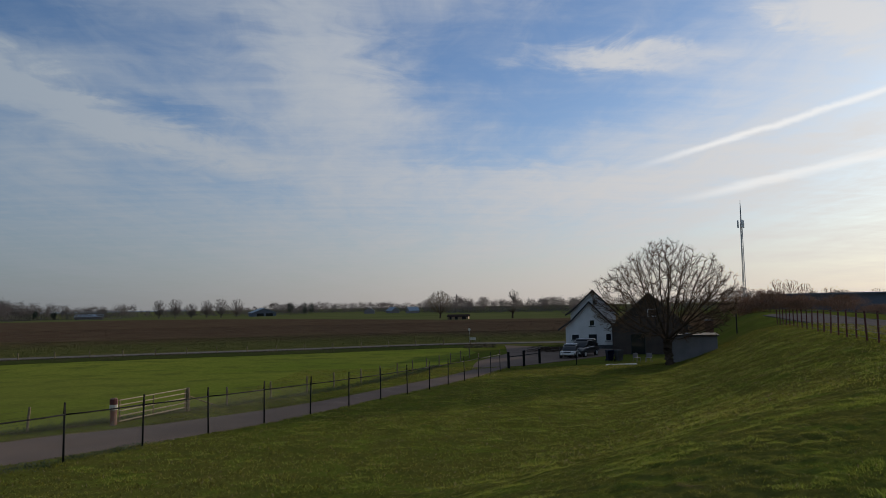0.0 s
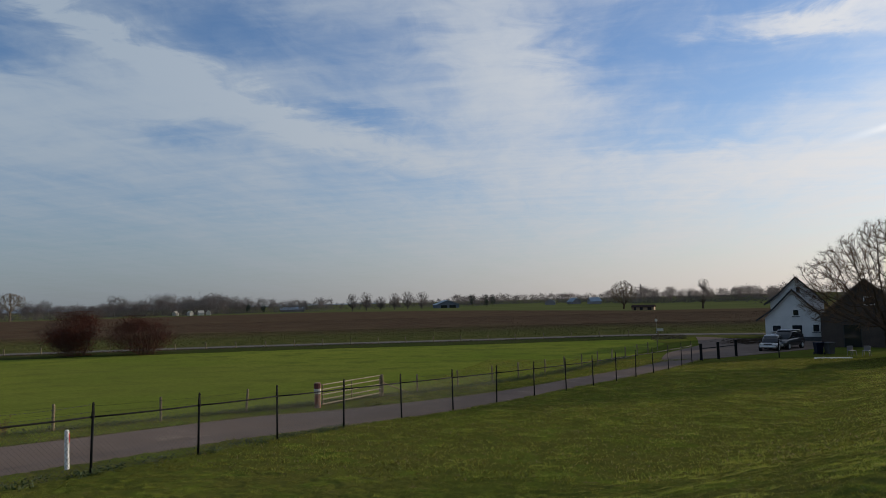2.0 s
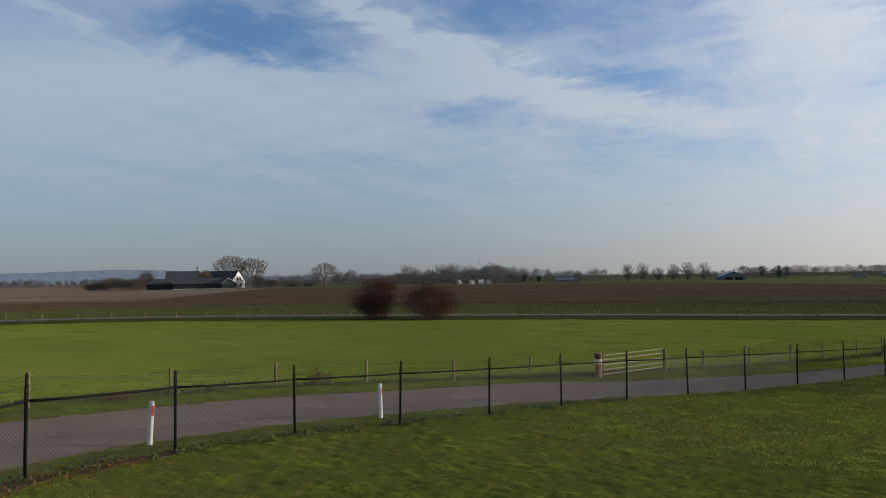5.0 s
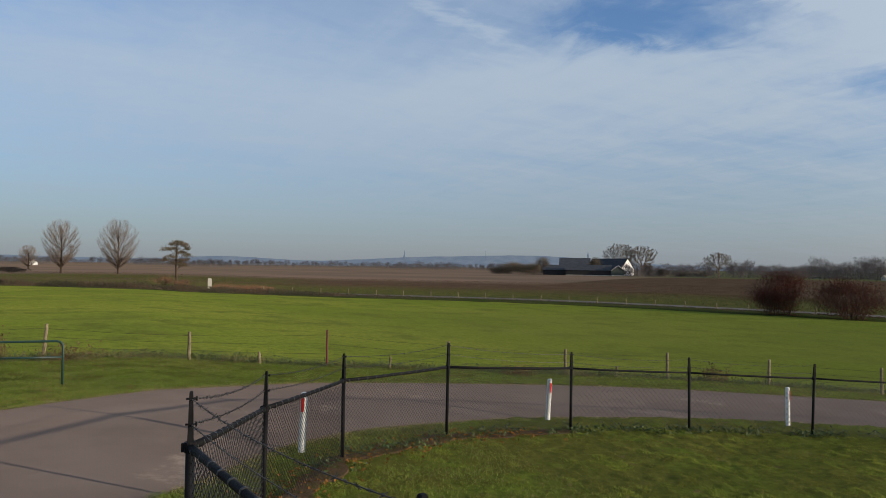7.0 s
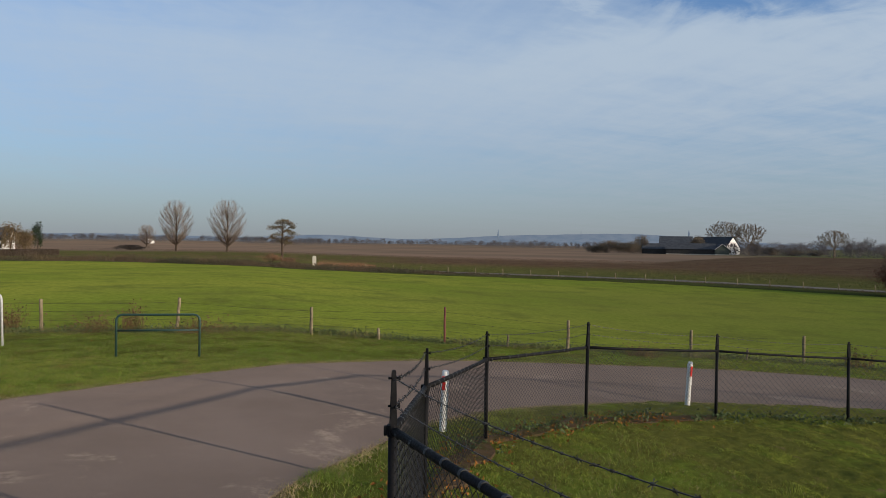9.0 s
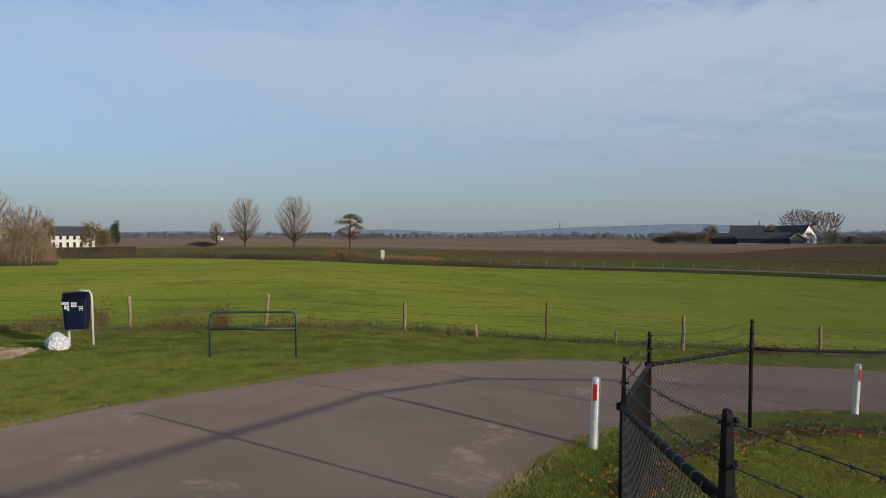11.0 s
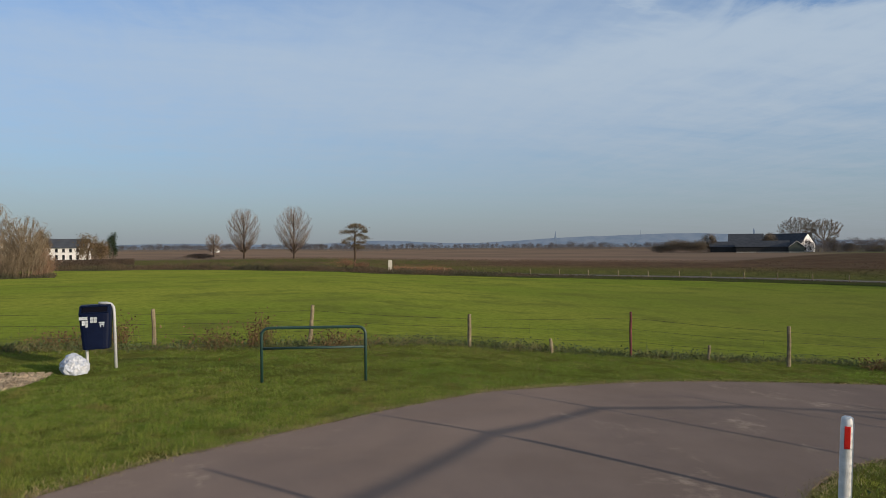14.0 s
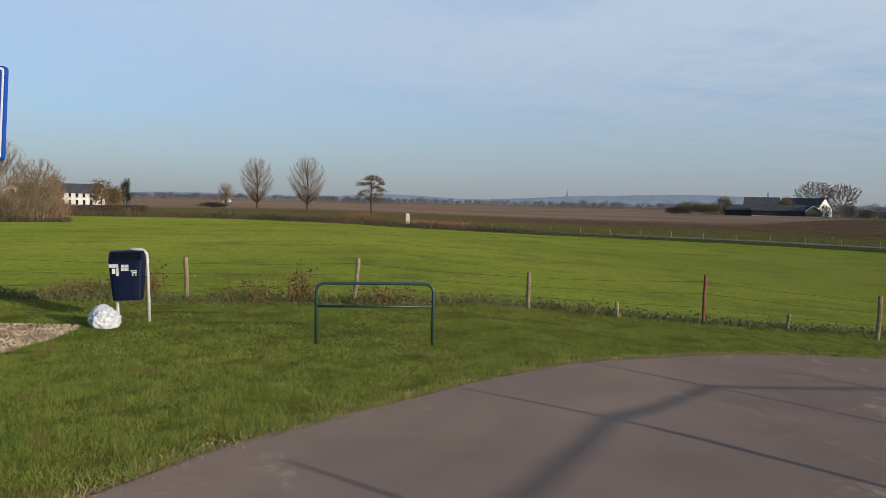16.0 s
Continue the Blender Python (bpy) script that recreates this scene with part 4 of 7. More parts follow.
def litter_bin():
    x, y = -20.82, -6.83
    t = thing("litter_bin", "dark blue litter bin with pale stickers on bent pole", "litter bin", at=on_ground(x, y, 97, 0.0, 0, -1.5))
    w, d = 0.29, 0.21
    # width, depth and how far each level stands back; the top of the front slopes back
    prof = [(0.42, 0.80, 0.82, 0.0), (0.435, 0.84, 0.86, 0.0), (1.08, 1.0, 1.0, 0.0), (1.115, 1.01, 1.01, 0.0), (1.255, 0.98, 0.74, 0.055), (1.275, 0.93, 0.66, 0.06)]
    b = Build()
    n = 20
    ring = []
    for k in range(n):
        a = 2 * math.pi * (k + 0.5) / n
        ca, sa = math.cos(a), math.sin(a)
        ring.append((w * math.copysign(abs(ca) ** 0.34, ca), d * math.copysign(abs(sa) ** 0.34, sa)))
    vs = [(px * s, py * q + back, z) for z, s, q, back in prof for px, py in ring]
    b.add(vs, [(i * n + k, i * n + (k + 1) % n, (i + 1) * n + (k + 1) % n, (i + 1) * n + k) for i in range(len(prof) - 1) for k in range(n)] + [tuple(range(n))[::-1], tuple(range((len(prof) - 1) * n, len(prof) * n))])
    part("container", b, M["bin_blue"], t, "dark blue bin body with sloping upper front")
    slope = pose(0, -0.158, 1.186, -37, 0, 0)
    # no hole: a near-black block paints the shade inside the slot
    part("opening", Build().box((-0.225, -0.012, -0.062), (0.225, 0.03, 0.062), slope, 0.008), M["slot_shade"], t, "solid block coloured as the slot's inner shade")
    rim = Build()
    for lo, hi in (((-0.245, -0.022, -0.078), (0.245, 0.01, -0.062)), ((-0.245, -0.022, 0.062), (0.245, 0.01, 0.078)), ((-0.245, -0.022, -0.062), (-0.228, 0.01, 0.062)), ((0.228, -0.022, -0.062), (0.245, 0.01, 0.062))):
        rim.box(lo, hi, slope, 0.004)
    part("rim", rim, M["bin_blue"], t, "raised lip round the slot")
    for x0, z0, sx, sz in ((-0.27, 1.005, 0.15, 0.06), (-0.22, 0.90, 0.05, 0.085), (-0.16, 0.86, 0.045, 0.13), (-0.075, 1.0, 0.055, 0.05), (-0.012, 1.0, 0.055, 0.05), (-0.075, 0.942, 0.055, 0.05), (-0.012, 0.942, 0.055, 0.05), (0.075, 0.93, 0.10, 0.02), (0.09, 0.895, 0.08, 0.025), (0.10, 0.85, 0.015, 0.04), (0.15, 0.85, 0.015, 0.04)):
        part("sticker", Build().box((x0, -0.2135, z0), (x0 + sx, -0.2, z0 + sz)), M["sticker"], t, "pale worn sticker")
    pole = Build()
    pole.tube([(0.325, 0.02, -0.3), (0.325, 0.02, 1.13), (0.315, 0.02, 1.215), (0.27, 0.03, 1.275), (0.20, 0.03, 1.295), (0.05, 0.04, 1.30)], 0.03, 10)
    part("pole", pole, M["galvanised"], t, "bent grey galvanised pole", True)
    part("back_pole", Build().tube([(-0.2, 0.12, -0.3), (-0.2, 0.12, 0.5)], 0.028, 10), M["galvanised"], t, "", True)


litter_bin()


def rubbish_bag():
    b = bmesh.new()
    bmesh.ops.create_icosphere(b, subdivisions=4, radius=1.0)
    for v in b.verts:
        p = v.co.copy()
        k = 1 + 0.18 * noise.noise(p * 1.6) + 0.12 * noise.noise(p * 3.1) + 0.13 * abs(noise.noise(p * 4.2 + Vector((3, 1, 2)))) - 0.07 * abs(noise.noise(p * 8.0))
        ear = max(0.0, p.z - 0.75) * 0.35
        v.co = Vector((p.x * 0.26 * k + ear * 0.3, p.y * 0.23 * k, max(p.z, -0.62) * 0.235 * k * (0.95 if p.z > 0 else 1) + 0.16 + ear * 0.3))
    b.normal_update()
    b.to_mesh(me := bpy.data.meshes.new("rubbish_bag"))
    b.free()
    me.materials.append(M["bag_white"])
    ob = tagged(new("rubbish_bag", me), "full white plastic rubbish bag lying on grass", "rubbish bag")
    ob.matrix_basis = on_ground(-20.3, -7.1, 30, 0.01)
    return ob


rubbish_bag()


def bike_rail():
    a, c = Vector((-18.74, -3.57, 0)), Vector((-18.58, -1.76, 0))
    mid = (a + c) / 2
    half = (c - a).length / 2
    t = thing("tube_barrier", "dark green bent steel tube barrier with crossbar", "barrier", at=on_ground(mid.x, mid.y, math.degrees(math.atan2(c.y - a.y, c.x - a.x)), 0))
    r, hgt = 0.13, 0.985
    pts = [(-half, 0, -0.25), (-half, 0, hgt - r)] + [(-half + r - r * math.cos(radians(k)), 0, hgt - r + r * math.sin(radians(k))) for k in (22, 45, 68, 90)]
    pts += [(-p[0], 0, p[2]) for p in reversed(pts)]
    part("hoop", Build().tube(pts, 0.026, 10), M["green_paint"], t, "", True)
    part("crossbar", Build().tube([(-half, 0, 0.625), (half, 0, 0.625)], 0.022, 10), M["green_paint"], t, "", True)


bike_rail()


def picnic_table():
    t = thing("picnic_table", "dark brown weathered picnic table on two posts", "picnic table", at=on_ground(-17.87, -9.62, 99, 0))
    for y0 in (-0.36, -0.12, 0.12):
        part("table_plank", Build().box((-1.2, y0, 0.68), (1.2, y0 + 0.225, 0.735), None, 0.012), M["dark_wood"], t)
    for x0 in (-0.675, 0.675):
        part("table_leg", Build().box((x0 - 0.075, -0.09, -0.2), (x0 + 0.075, 0.09, 0.60), None, 0.012), M["dark_wood"], t)
        part("table_brace", Build().prism([(-0.34, 0.68), (0.34, 0.68), (0.26, 0.60), (-0.26, 0.60)], 0.12, pose(x0 + 0.06, 0, 0, 0, 0, 90)), M["dark_wood"], t)
        part("cleat", Build().box((x0 - 0.16, -0.3, 0.62), (x0 + 0.16, -0.2, 0.68), None, 0.01), M["dark_wood"], t)
    s = thing("picnic_bench", "dark brown weathered bench beside the picnic table", "bench", at=on_ground(-17.07, -9.61, 99, 0))
    for k in (-0.17, 0.01):
        part("plank", Build().box((-1.0, k, 0.37), (1.0, k + 0.16, 0.42), None, 0.012), M["dark_wood"], s)
    for x0 in (-0.61, 0.61):
        part("leg", Build().box((x0 - 0.085, -0.085, -0.2), (x0 + 0.085, 0.085, 0.30), None, 0.012), M["dark_wood"], s)
        part("brace", Build().box((x0 - 0.15, -0.12, 0.30), (x0 + 0.15, 0.12, 0.37), None, 0.012), M["dark_wood"], s)


picnic_table()

CHIPS = [(-15.2, -11.5), (-15.1, -9.3), (-15.35, -8.0), (-16.4, -7.85), (-17.6, -7.9), (-18.6, -7.65), (-20.2, -7.45), (-20.4, -7.9), (-20.5, -9.2), (-20.3, -11.0), (-19.0, -12.5), (-16.6, -12.8)]
CHIP_POLY = [tuple(p.to_2d()) for p in curve_through([(x, y, 0) for x, y in CHIPS + CHIPS[:1]], 6)[:-1]]


def chip_bed():
    b = Build()
    c = np.mean(CHIP_POLY, 0)
    rows = [[(c[0] + (x - c[0]) * s, c[1] + (y - c[1]) * s) for x, y in CHIP_POLY] for s in (0.05, 0.35, 0.65, 0.9, 1.0)]
    n = len(CHIP_POLY)
    vs = [(x, y, ground_z(x, y) + (0.035 if i < 4 else -0.01)) for i, r in enumerate(rows) for x, y in r]
    b.add(vs, [(i * n + k, (i + 1) * n + k, (i + 1) * n + (k + 1) % n, i * n + (k + 1) % n) for i in range(4) for k in range(n)] + [tuple(range(n))])
    tagged(part("wood_chip_bed", b, M["gravel"], soft=True), "pale wood chip bed under the picnic table", "ground cover", kind="structure")
    k = 26000
    x, y = np.random.uniform(-20.6, -15, k), np.random.uniform(-12.8, -7.4, k)
    keep = inside(x, y, CHIP_POLY)
    x, y = x[keep], y[keep]
    ch = Build().leaves(np.stack([x, y, height(x, y) + 0.045], 1), np.random.uniform(0.02, 0.06, len(x)))
    tagged(part("wood_chips", ch, M["chips"]), "loose pale wood chips", "wood chips", kind="stuff")


M["chips"] = plain_stuff("wood_chips", (0.44, 0.355, 0.25), (0.22, 0.175, 0.12), 0.9, 0, 3.0, 30.0, 0.2, True, True)
chip_bed()


# ---- the wooden stock fence at the meadow ----
def wood_post(tall, thick, mat, name="post"):
    b = Build()
    n = 9
    pts, rad = [(0, 0, -0.3)], [thick]
    for k in range(4):
        pts.append((random.uniform(-0.01, 0.01), random.uniform(-0.01, 0.01), tall * (k + 0.5) / 4.2))
        rad.append(thick * random.uniform(0.92, 1.06))
    pts.append((0, 0, tall))
    rad.append(thick * 0.9)
    b.tube(pts, rad, n)
    return b


def meadow_fence():
    f = thing("stock_fence", "old wooden stock fence with thin sagging wires", "fence")
    spots = [(-24.92, -14.64, 1.0, 4, 0), (-23.1, -10.0, 1.05, -2, 3), (-23.69, -6.38, 0.945, 1, 0), (-23.7, -2.75, 1.0, 3, 5), (-23.13, 1.17, 0.85, 0, 0), (-22.8, 3.2, 0.38, 3, -8), (-22.73, 5.27, 1.17, 1, 2), (-22.5, 7.3, 0.42, 0, 2), (-21.7, 9.02, 1.06, 0, 0), (-21.9, 13.6, 0.92, 0, 0), (-21.3, 15.3, 0.4, 0, 4), (-21.1, 17.4, 0.95, 0, 0), (-19.4, 20.5, 0.95, 0, 0), (-17.2, 23.3, 0.95, -4, 3), (-15.7, 26.8, 0.95, -6, 5)]
    spots += [(-10.8, 35.2, 0.95, 0, 0), (-9.4, 38.2, 0.95, 0, 0), (-8.0, 41.0, 1.0, 0, 0), (-6.9, 43.8, 1.0, 0, 0), (-5.6, 46.8, 1.0, 0, 0), (-4.6, 49.6, 1.0, 0, 0), (-3.6, 52.4, 1.0, 0, 0), (-2.6, 55.2, 1.0, 0, 0), (-1.6, 58.2, 1.0, 0, 0), (-0.6, 61.4, 1.0, 0, 0), (0.4, 64.8, 1.0, 0, 0), (1.4, 68.6, 1.0, 0, 0), (2.4, 73, 1.0, 0, 0)]
    tops = []
    for i, (x, y, tall, rx, ry) in enumerate(spots):
        red = i == 6
        ob = part("post", wood_post(tall, 0.035 if red else 0.05 if tall > 0.6 else 0.04, None), M["rust_red"] if red else M["weathered_wood"], f, "rust-red steel post" if red else "")
        ob.matrix_basis = on_ground(x, y, random.uniform(0, 90), 0.0, rx, ry)
        if tall > 0.6:
            tops.append((x, y, ground_z(x, y), tall))
    for (x0, y0, z0, t0), (x1, y1, z1, t1) in zip(tops, tops[1:]):
        if math.hypot(x1 - x0, y1 - y0) > 7:
            continue
        for k in (0.35, 0.62, 0.86):
            b = Build()
            p, q = Vector((x0, y0, z0 + t0 * k)), Vector((x1, y1, z1 + t1 * k))
            b.tube([p, p.lerp(q, 0.5) - Vector((0, 0, 0.03)), q], 0.0035, 3, False)
            part("wire", b, M["wire"], f)
        if y0 < 9:
            net = Build()
            p, q = Vector((x0, y0, z0)), Vector((x1, y1, z1))
            for i in range(7):
                net.tube([p + Vector((0, 0, 0.08 + 0.1 * i)), q + Vector((0, 0, 0.08 + 0.1 * i))], 0.001, 3, False)
            for i in range(int((q - p).length / 0.16)):
                c = p.lerp(q, (i + 0.5) * 0.16 / (q - p).length)
                net.tube([c + Vector((0, 0, 0.08)), c + Vector((0, 0, 0.68))], 0.0009, 3, False)
            part("netting", net, M["wire"], f, "thin square sheep netting")


meadow_fence()


def meadow_gate():
    t = thing("field_gate", "weathered field gate of pale bars between posts", "gate")
    a, c = Vector((-13.3, 28.6, 0)), Vector((-11.9, 32.9, 0))
    a.z, c.z = ground_z(a.x, a.y), ground_z(c.x, c.y)
    part("gate_post", wood_post(1.08, 0.14, None), M["brick_post"], t, "thick red-brown wooden post").matrix_basis = pose(a.x, a.y, a.z)
    part("gate_post", wood_post(1.12, 0.09, None), M["weathered_wood"], t).matrix_basis = pose(c.x, c.y, c.z)
    for z0, mat, say in ((0.62, "stone_pale", "white painted band"), (0.84, "rust_red", "red painted band")):
        part("band", Build().tube([(a.x, a.y, a.z + z0), (a.x, a.y, a.z + z0 + 0.2)], 0.155, 10), M[mat], t, say)
    d = (c - a)
    for k, hgt in enumerate((0.25, 0.45, 0.66, 0.88, 1.08)):
        part("gate_bar", Build().tube([a + d * 0.06 + Vector((0, 0, hgt - 0.12)), a + d * 0.97 + Vector((0, 0, hgt))], 0.028, 6), M["pale_wood"], t)
    for u in (0.07, 0.5, 0.96):
        part("gate_stile", Build().tube([a + d * u + Vector((0, 0, 0.1)), a + d * u + Vector((0, 0, 1.0))], 0.03, 6), M["weathered_wood"], t)
    e = Vector((-11.2, 35.0, ground_z(-11.2, 35.0)))
    part("brace", Build().tube([c + Vector((0, 0, 0.75)), e + Vector((0, 0, 0.05))], 0.035, 6), M["weathered_wood"], t)


M["pale_wood"] = plain_stuff("pale_bleached_wood", (0.36, 0.30, 0.19), (0.26, 0.21, 0.13), 0.85, 0, 3.0, 30.0, 0.3)
M["brick_post"] = plain_stuff("red_brown_post", (0.17, 0.06, 0.036), (0.24, 0.16, 0.11), 0.85, 0, 3.0, 30.0, 0.4)
meadow_gate()


# ---- trees and shrubs ----
def fan_tree(tall, wide, foot, trunk_r, seed, limbs=40, shoots=14, thick=0.02, peak=0.55):
    """A bare tree with an upright trunk and limbs that sweep up into an egg-shaped crown."""
    rng = random.Random(seed)
    wood = Build()

    def girth(z):
        s = min(max((z - foot) / (tall - foot), 0.0), 1.0)
        return wide / 2 * math.sin(math.pi * s ** (math.log(0.5) / math.log(peak))) ** 0.62 + 0.02

    trunk = [Vector((rng.uniform(-1, 1) * 0.012 * tall * (0 < i < 5), rng.uniform(-1, 1) * 0.012 * tall * (0 < i < 5), -0.3 + (tall * 0.86 + 0.3) * i / 5)) for i in range(6)]
    wood.tube(trunk, [trunk_r * (1 - 0.17 * i) for i in range(6)], 7, False)
    a, b, w = [], [], []
    for i in range(limbs):
        turn = i * 2.39996 + rng.uniform(-0.4, 0.4)
        h1 = foot + (tall - foot) * (0.16 + 0.825 * (i + rng.uniform(0, 1)) / limbs)
        h0 = min(max(h1 - tall * rng.uniform(0.2, 0.4), foot * rng.uniform(0.8, 1.3)), tall * 0.62)
        r1 = girth(h1) * rng.uniform(0.3, 1.0) ** 0.4
        out = Vector((math.cos(turn), math.sin(turn), 0))
        p, q = Vector((0, 0, h0)), out * r1 + Vector((0, 0, h1))
        line = [p, p.lerp(q, 0.3) + out * r1 * 0.14, p.lerp(q, 0.62) + out * r1 * 0.14, q]
        k = trunk_r * rng.uniform(0.2, 0.36) * (1 - 0.55 * i / limbs)
        wood.tube(line, [k, k * 0.7, k * 0.4, k * 0.12], 4, False)
        for _ in range(shoots):
            t = rng.uniform(0.25, 1.0) * 2.999
            c = line[int(t)].lerp(line[int(t) + 1], t % 1.0)
            d = (Vector((0, 0, 1)) + out * rng.uniform(0.0, 0.8) + Vector((rng.gauss(0, 0.26), rng.gauss(0, 0.26), 0))).normalized()
            ln = tall * rng.uniform(0.05, 0.13)
            for m in range(4):
                s = c if m == 0 else c + d * ln * rng.uniform(0.15, 0.8)
                v = d if m == 0 else (d + Vector((rng.gauss(0, 0.3), rng.gauss(0, 0.3), rng.gauss(0, 0.15)))).normalized()
                e = s + v * ln * (1.0 if m == 0 else rng.uniform(0.35, 0.6))
                e.z = min(e.z, tall * rng.uniform(0.97, 1.0))
                over = math.hypot(e.x, e.y) / girth(e.z)
                if over > 1:
                    e.x, e.y = e.x / over, e.y / over
                a.append(s), b.append(e), w.append(thick * (1.3 if m == 0 else 0.8))
    return wood, Build().slivers(np.array([tuple(v) for v in a]), np.array([tuple(v) for v in b]), np.array(w))


def grown_tree(tall, wide, foot, trunk_r, seed, count=900, peak=0.5, plump=0.6, rise=0.12, stem=0.0, limbs=5, twigs=5, thick=0.02, spray=0.06, pace=0.035, droop=0.0):
    """A bare tree grown towards points of its crown: boughs fork again and again on the way to them. Trunk with boughs, and fine twigs."""
    rng = np.random.default_rng(seed)
    k = math.log(0.5) / math.log(peak)
    pts = []
    while len(pts) < count:
        q = rng.uniform(-1, 1, (count * 2, 3))
        h = (q[:, 2] + 1) / 2
        r = np.sin(np.pi * np.clip(h, 1e-4, 1) ** k) ** plump
        lump = 1 + 0.14 * np.sin(3 * np.arctan2(q[:, 1], q[:, 0]) + 5 * h + seed) + 0.08 * np.sin(7 * np.arctan2(q[:, 1], q[:, 0]) - 9 * h)
        d = np.hypot(q[:, 0], q[:, 1]) / np.maximum(r * lump, 1e-4)
        ok = (d < 1) & (rng.random(len(d)) < 0.22 + 0.78 * np.maximum(d, h) ** 2)
        pts += np.stack([q[:, 0] * wide / 2, q[:, 1] * wide / 2, foot + h * (tall - foot)], 1)[ok].tolist()
    aim = np.array(pts[:count])
    step = pace * (tall + wide) / 2
    top = max(foot * 1.1, tall * stem)
    n0 = max(2, int(top / (step * 1.5)))
    pos = [np.array([rng.normal(0, 0.012 * tall) * (i > 0), rng.normal(0, 0.012 * tall) * (i > 0), -0.3 + (top + 0.3) * i / n0]) for i in range(n0 + 1)]
    par = [max(i - 1, 0) for i in range(n0 + 1)]
    for i in range(limbs):
        a = i * 2.39996 + rng.uniform(-0.5, 0.5)
        pos.append(pos[n0] + step * np.array([math.cos(a) * 0.9, math.sin(a) * 0.9, 0.8]))
        par.append(n0)
    pos = np.array(pos)
    free = np.array([i for i in range(len(pos)) if pos[i, 2] > foot * 0.75])
    gap = np.linalg.norm(aim[:, None] - pos[free][None], axis=2)
    near, dist = free[gap.argmin(1)], gap.min(1)
    kids = {}
    for _ in range(130):
        live = dist > step * 1.9
        if not live.any():
            break
        v = aim[live] - pos[near[live]]
        v /= np.linalg.norm(v, axis=1, keepdims=True)
        pull = np.zeros_like(pos)
        np.add.at(pull, near[live], v)
        go = [i for i in np.unique(near[live]) if kids.get(i, 0) < 4]
        if not go:
            break
        d = pull[go]
        d = d / (np.linalg.norm(d, axis=1, keepdims=True) + 1e-6) + rng.normal(0, 0.14, (len(go), 3)) + [0, 0, rise]
        back = pos[go] - pos[np.array(par)[go]]
        d = d + 0.75 * back / (np.linalg.norm(back, axis=1, keepdims=True) + 1e-6)
        fresh = pos[go] + step * d / np.linalg.norm(d, axis=1, keepdims=True)
        for i in go:
            kids[i] = kids.get(i, 0) + 1
        first = len(pos)
        pos = np.concatenate([pos, fresh])
        par += list(go)
        gap = np.linalg.norm(aim[:, None] - fresh[None], axis=2)
        better = gap.min(1) < dist
        near = np.where(better, first + gap.argmin(1), near)
        dist = np.minimum(dist, gap.min(1))
    n = len(pos)
    load = np.zeros(n)
    has = np.zeros(n, bool)
    has[par[1:]] = True
    load[~has] = 1.0
    for i in range(n - 1, 0, -1):
        load[par[i]] += load[i]
    rad = np.maximum(trunk_r * (load / load[0]) ** 0.56, thick * 0.35)
    par = np.array(par)
    i = np.arange(1, n)
    p0, p1 = pos[par[i]], pos[i]
    r0, r1 = np.minimum(rad[par[i]], rad[i] * 1.5), rad[i]
    d = (p1 - p0) / (np.linalg.norm(p1 - p0, axis=1, keepdims=True) + 1e-9)
    a = np.cross(d, [0.31, 0.87, 0.21])
    a /= np.linalg.norm(a, axis=1, keepdims=True) + 1e-9
    b = np.cross(d, a)
    sides = 5
    turn = 2 * math.pi * np.arange(sides) / sides
    ring = a[:, None] * np.cos(turn)[None, :, None] + b[:, None] * np.sin(turn)[None, :, None]
    vs = np.concatenate([p0[:, None] + ring * r0[:, None, None], p1[:, None] + ring * r1[:, None, None]], 1).reshape(-1, 3)
    base = (np.arange(len(i)) * 2 * sides)[:, None]
    fs = np.concatenate([base + [m, (m + 1) % sides, sides + (m + 1) % sides, sides + m] for m in range(sides)])
    wood = Build().add(vs.tolist(), fs.tolist())
    fine = np.where(load[i] <= 9)[0]
    src = np.repeat(fine, twigs)
    u = rng.uniform(0, 1, (len(src), 1))
    at = p0[src] * (1 - u) + p1[src] * u
    out = at - [0, 0, foot + 0.25 * (tall - foot)]
    out /= np.linalg.norm(out, axis=1, keepdims=True) + 1e-6
    way_to = d[src] * 0.8 + out * 0.5 + rng.normal(0, 0.5, (len(src), 3)) + [0, 0, 2 * rise - droop]
    way_to /= np.linalg.norm(way_to, axis=1, keepdims=True)
    to = at + way_to * spray * tall * rng.uniform(0.4, 1.1, (len(src), 1))
    return wood, Build().slivers(at, to, thick * rng.uniform(0.6, 1.2, len(src)))


def tree(name, label, x, y, builds, mats, turn=0.0, group=""):
    t = thing(name, label, "tree", group, on_ground(x, y, turn, 0.05))
    part("trunk", builds[0], mats[0], t)
    part("crown", builds[1], mats[1], t)
    return t


def at_bearing(deg, dist):
    return -math.sin(radians(deg)) * dist, math.cos(radians(deg)) * dist


def from_lane(deg, dist):
    """A place by its bearing as seen from the lane."""
    x, y = at_bearing(deg, dist)
    return x - 3.5, y - 1.6


def puffs(n, tall, wide, clumps, seed, foot=0.0):
    """Points in a lumpy crown: n x 3, and the clump's middle for each."""
    rng = np.random.default_rng(seed)
    c = rng.normal(size=(clumps, 3))
    c /= np.linalg.norm(c, axis=1, keepdims=True)
    c *= rng.uniform(0.2, 0.8, (clumps, 1)) ** 0.6
    k = rng.integers(0, clumps, n)
    p = c[k] + rng.normal(size=(n, 3)) * 0.2
    p = p * [wide / 2, wide / 2, (tall - foot) / 2] + [0, 0, (tall + foot) / 2]
    p[:, 2] = np.clip(p[:, 2], foot * 0.6 + 0.05, tall)
    return p


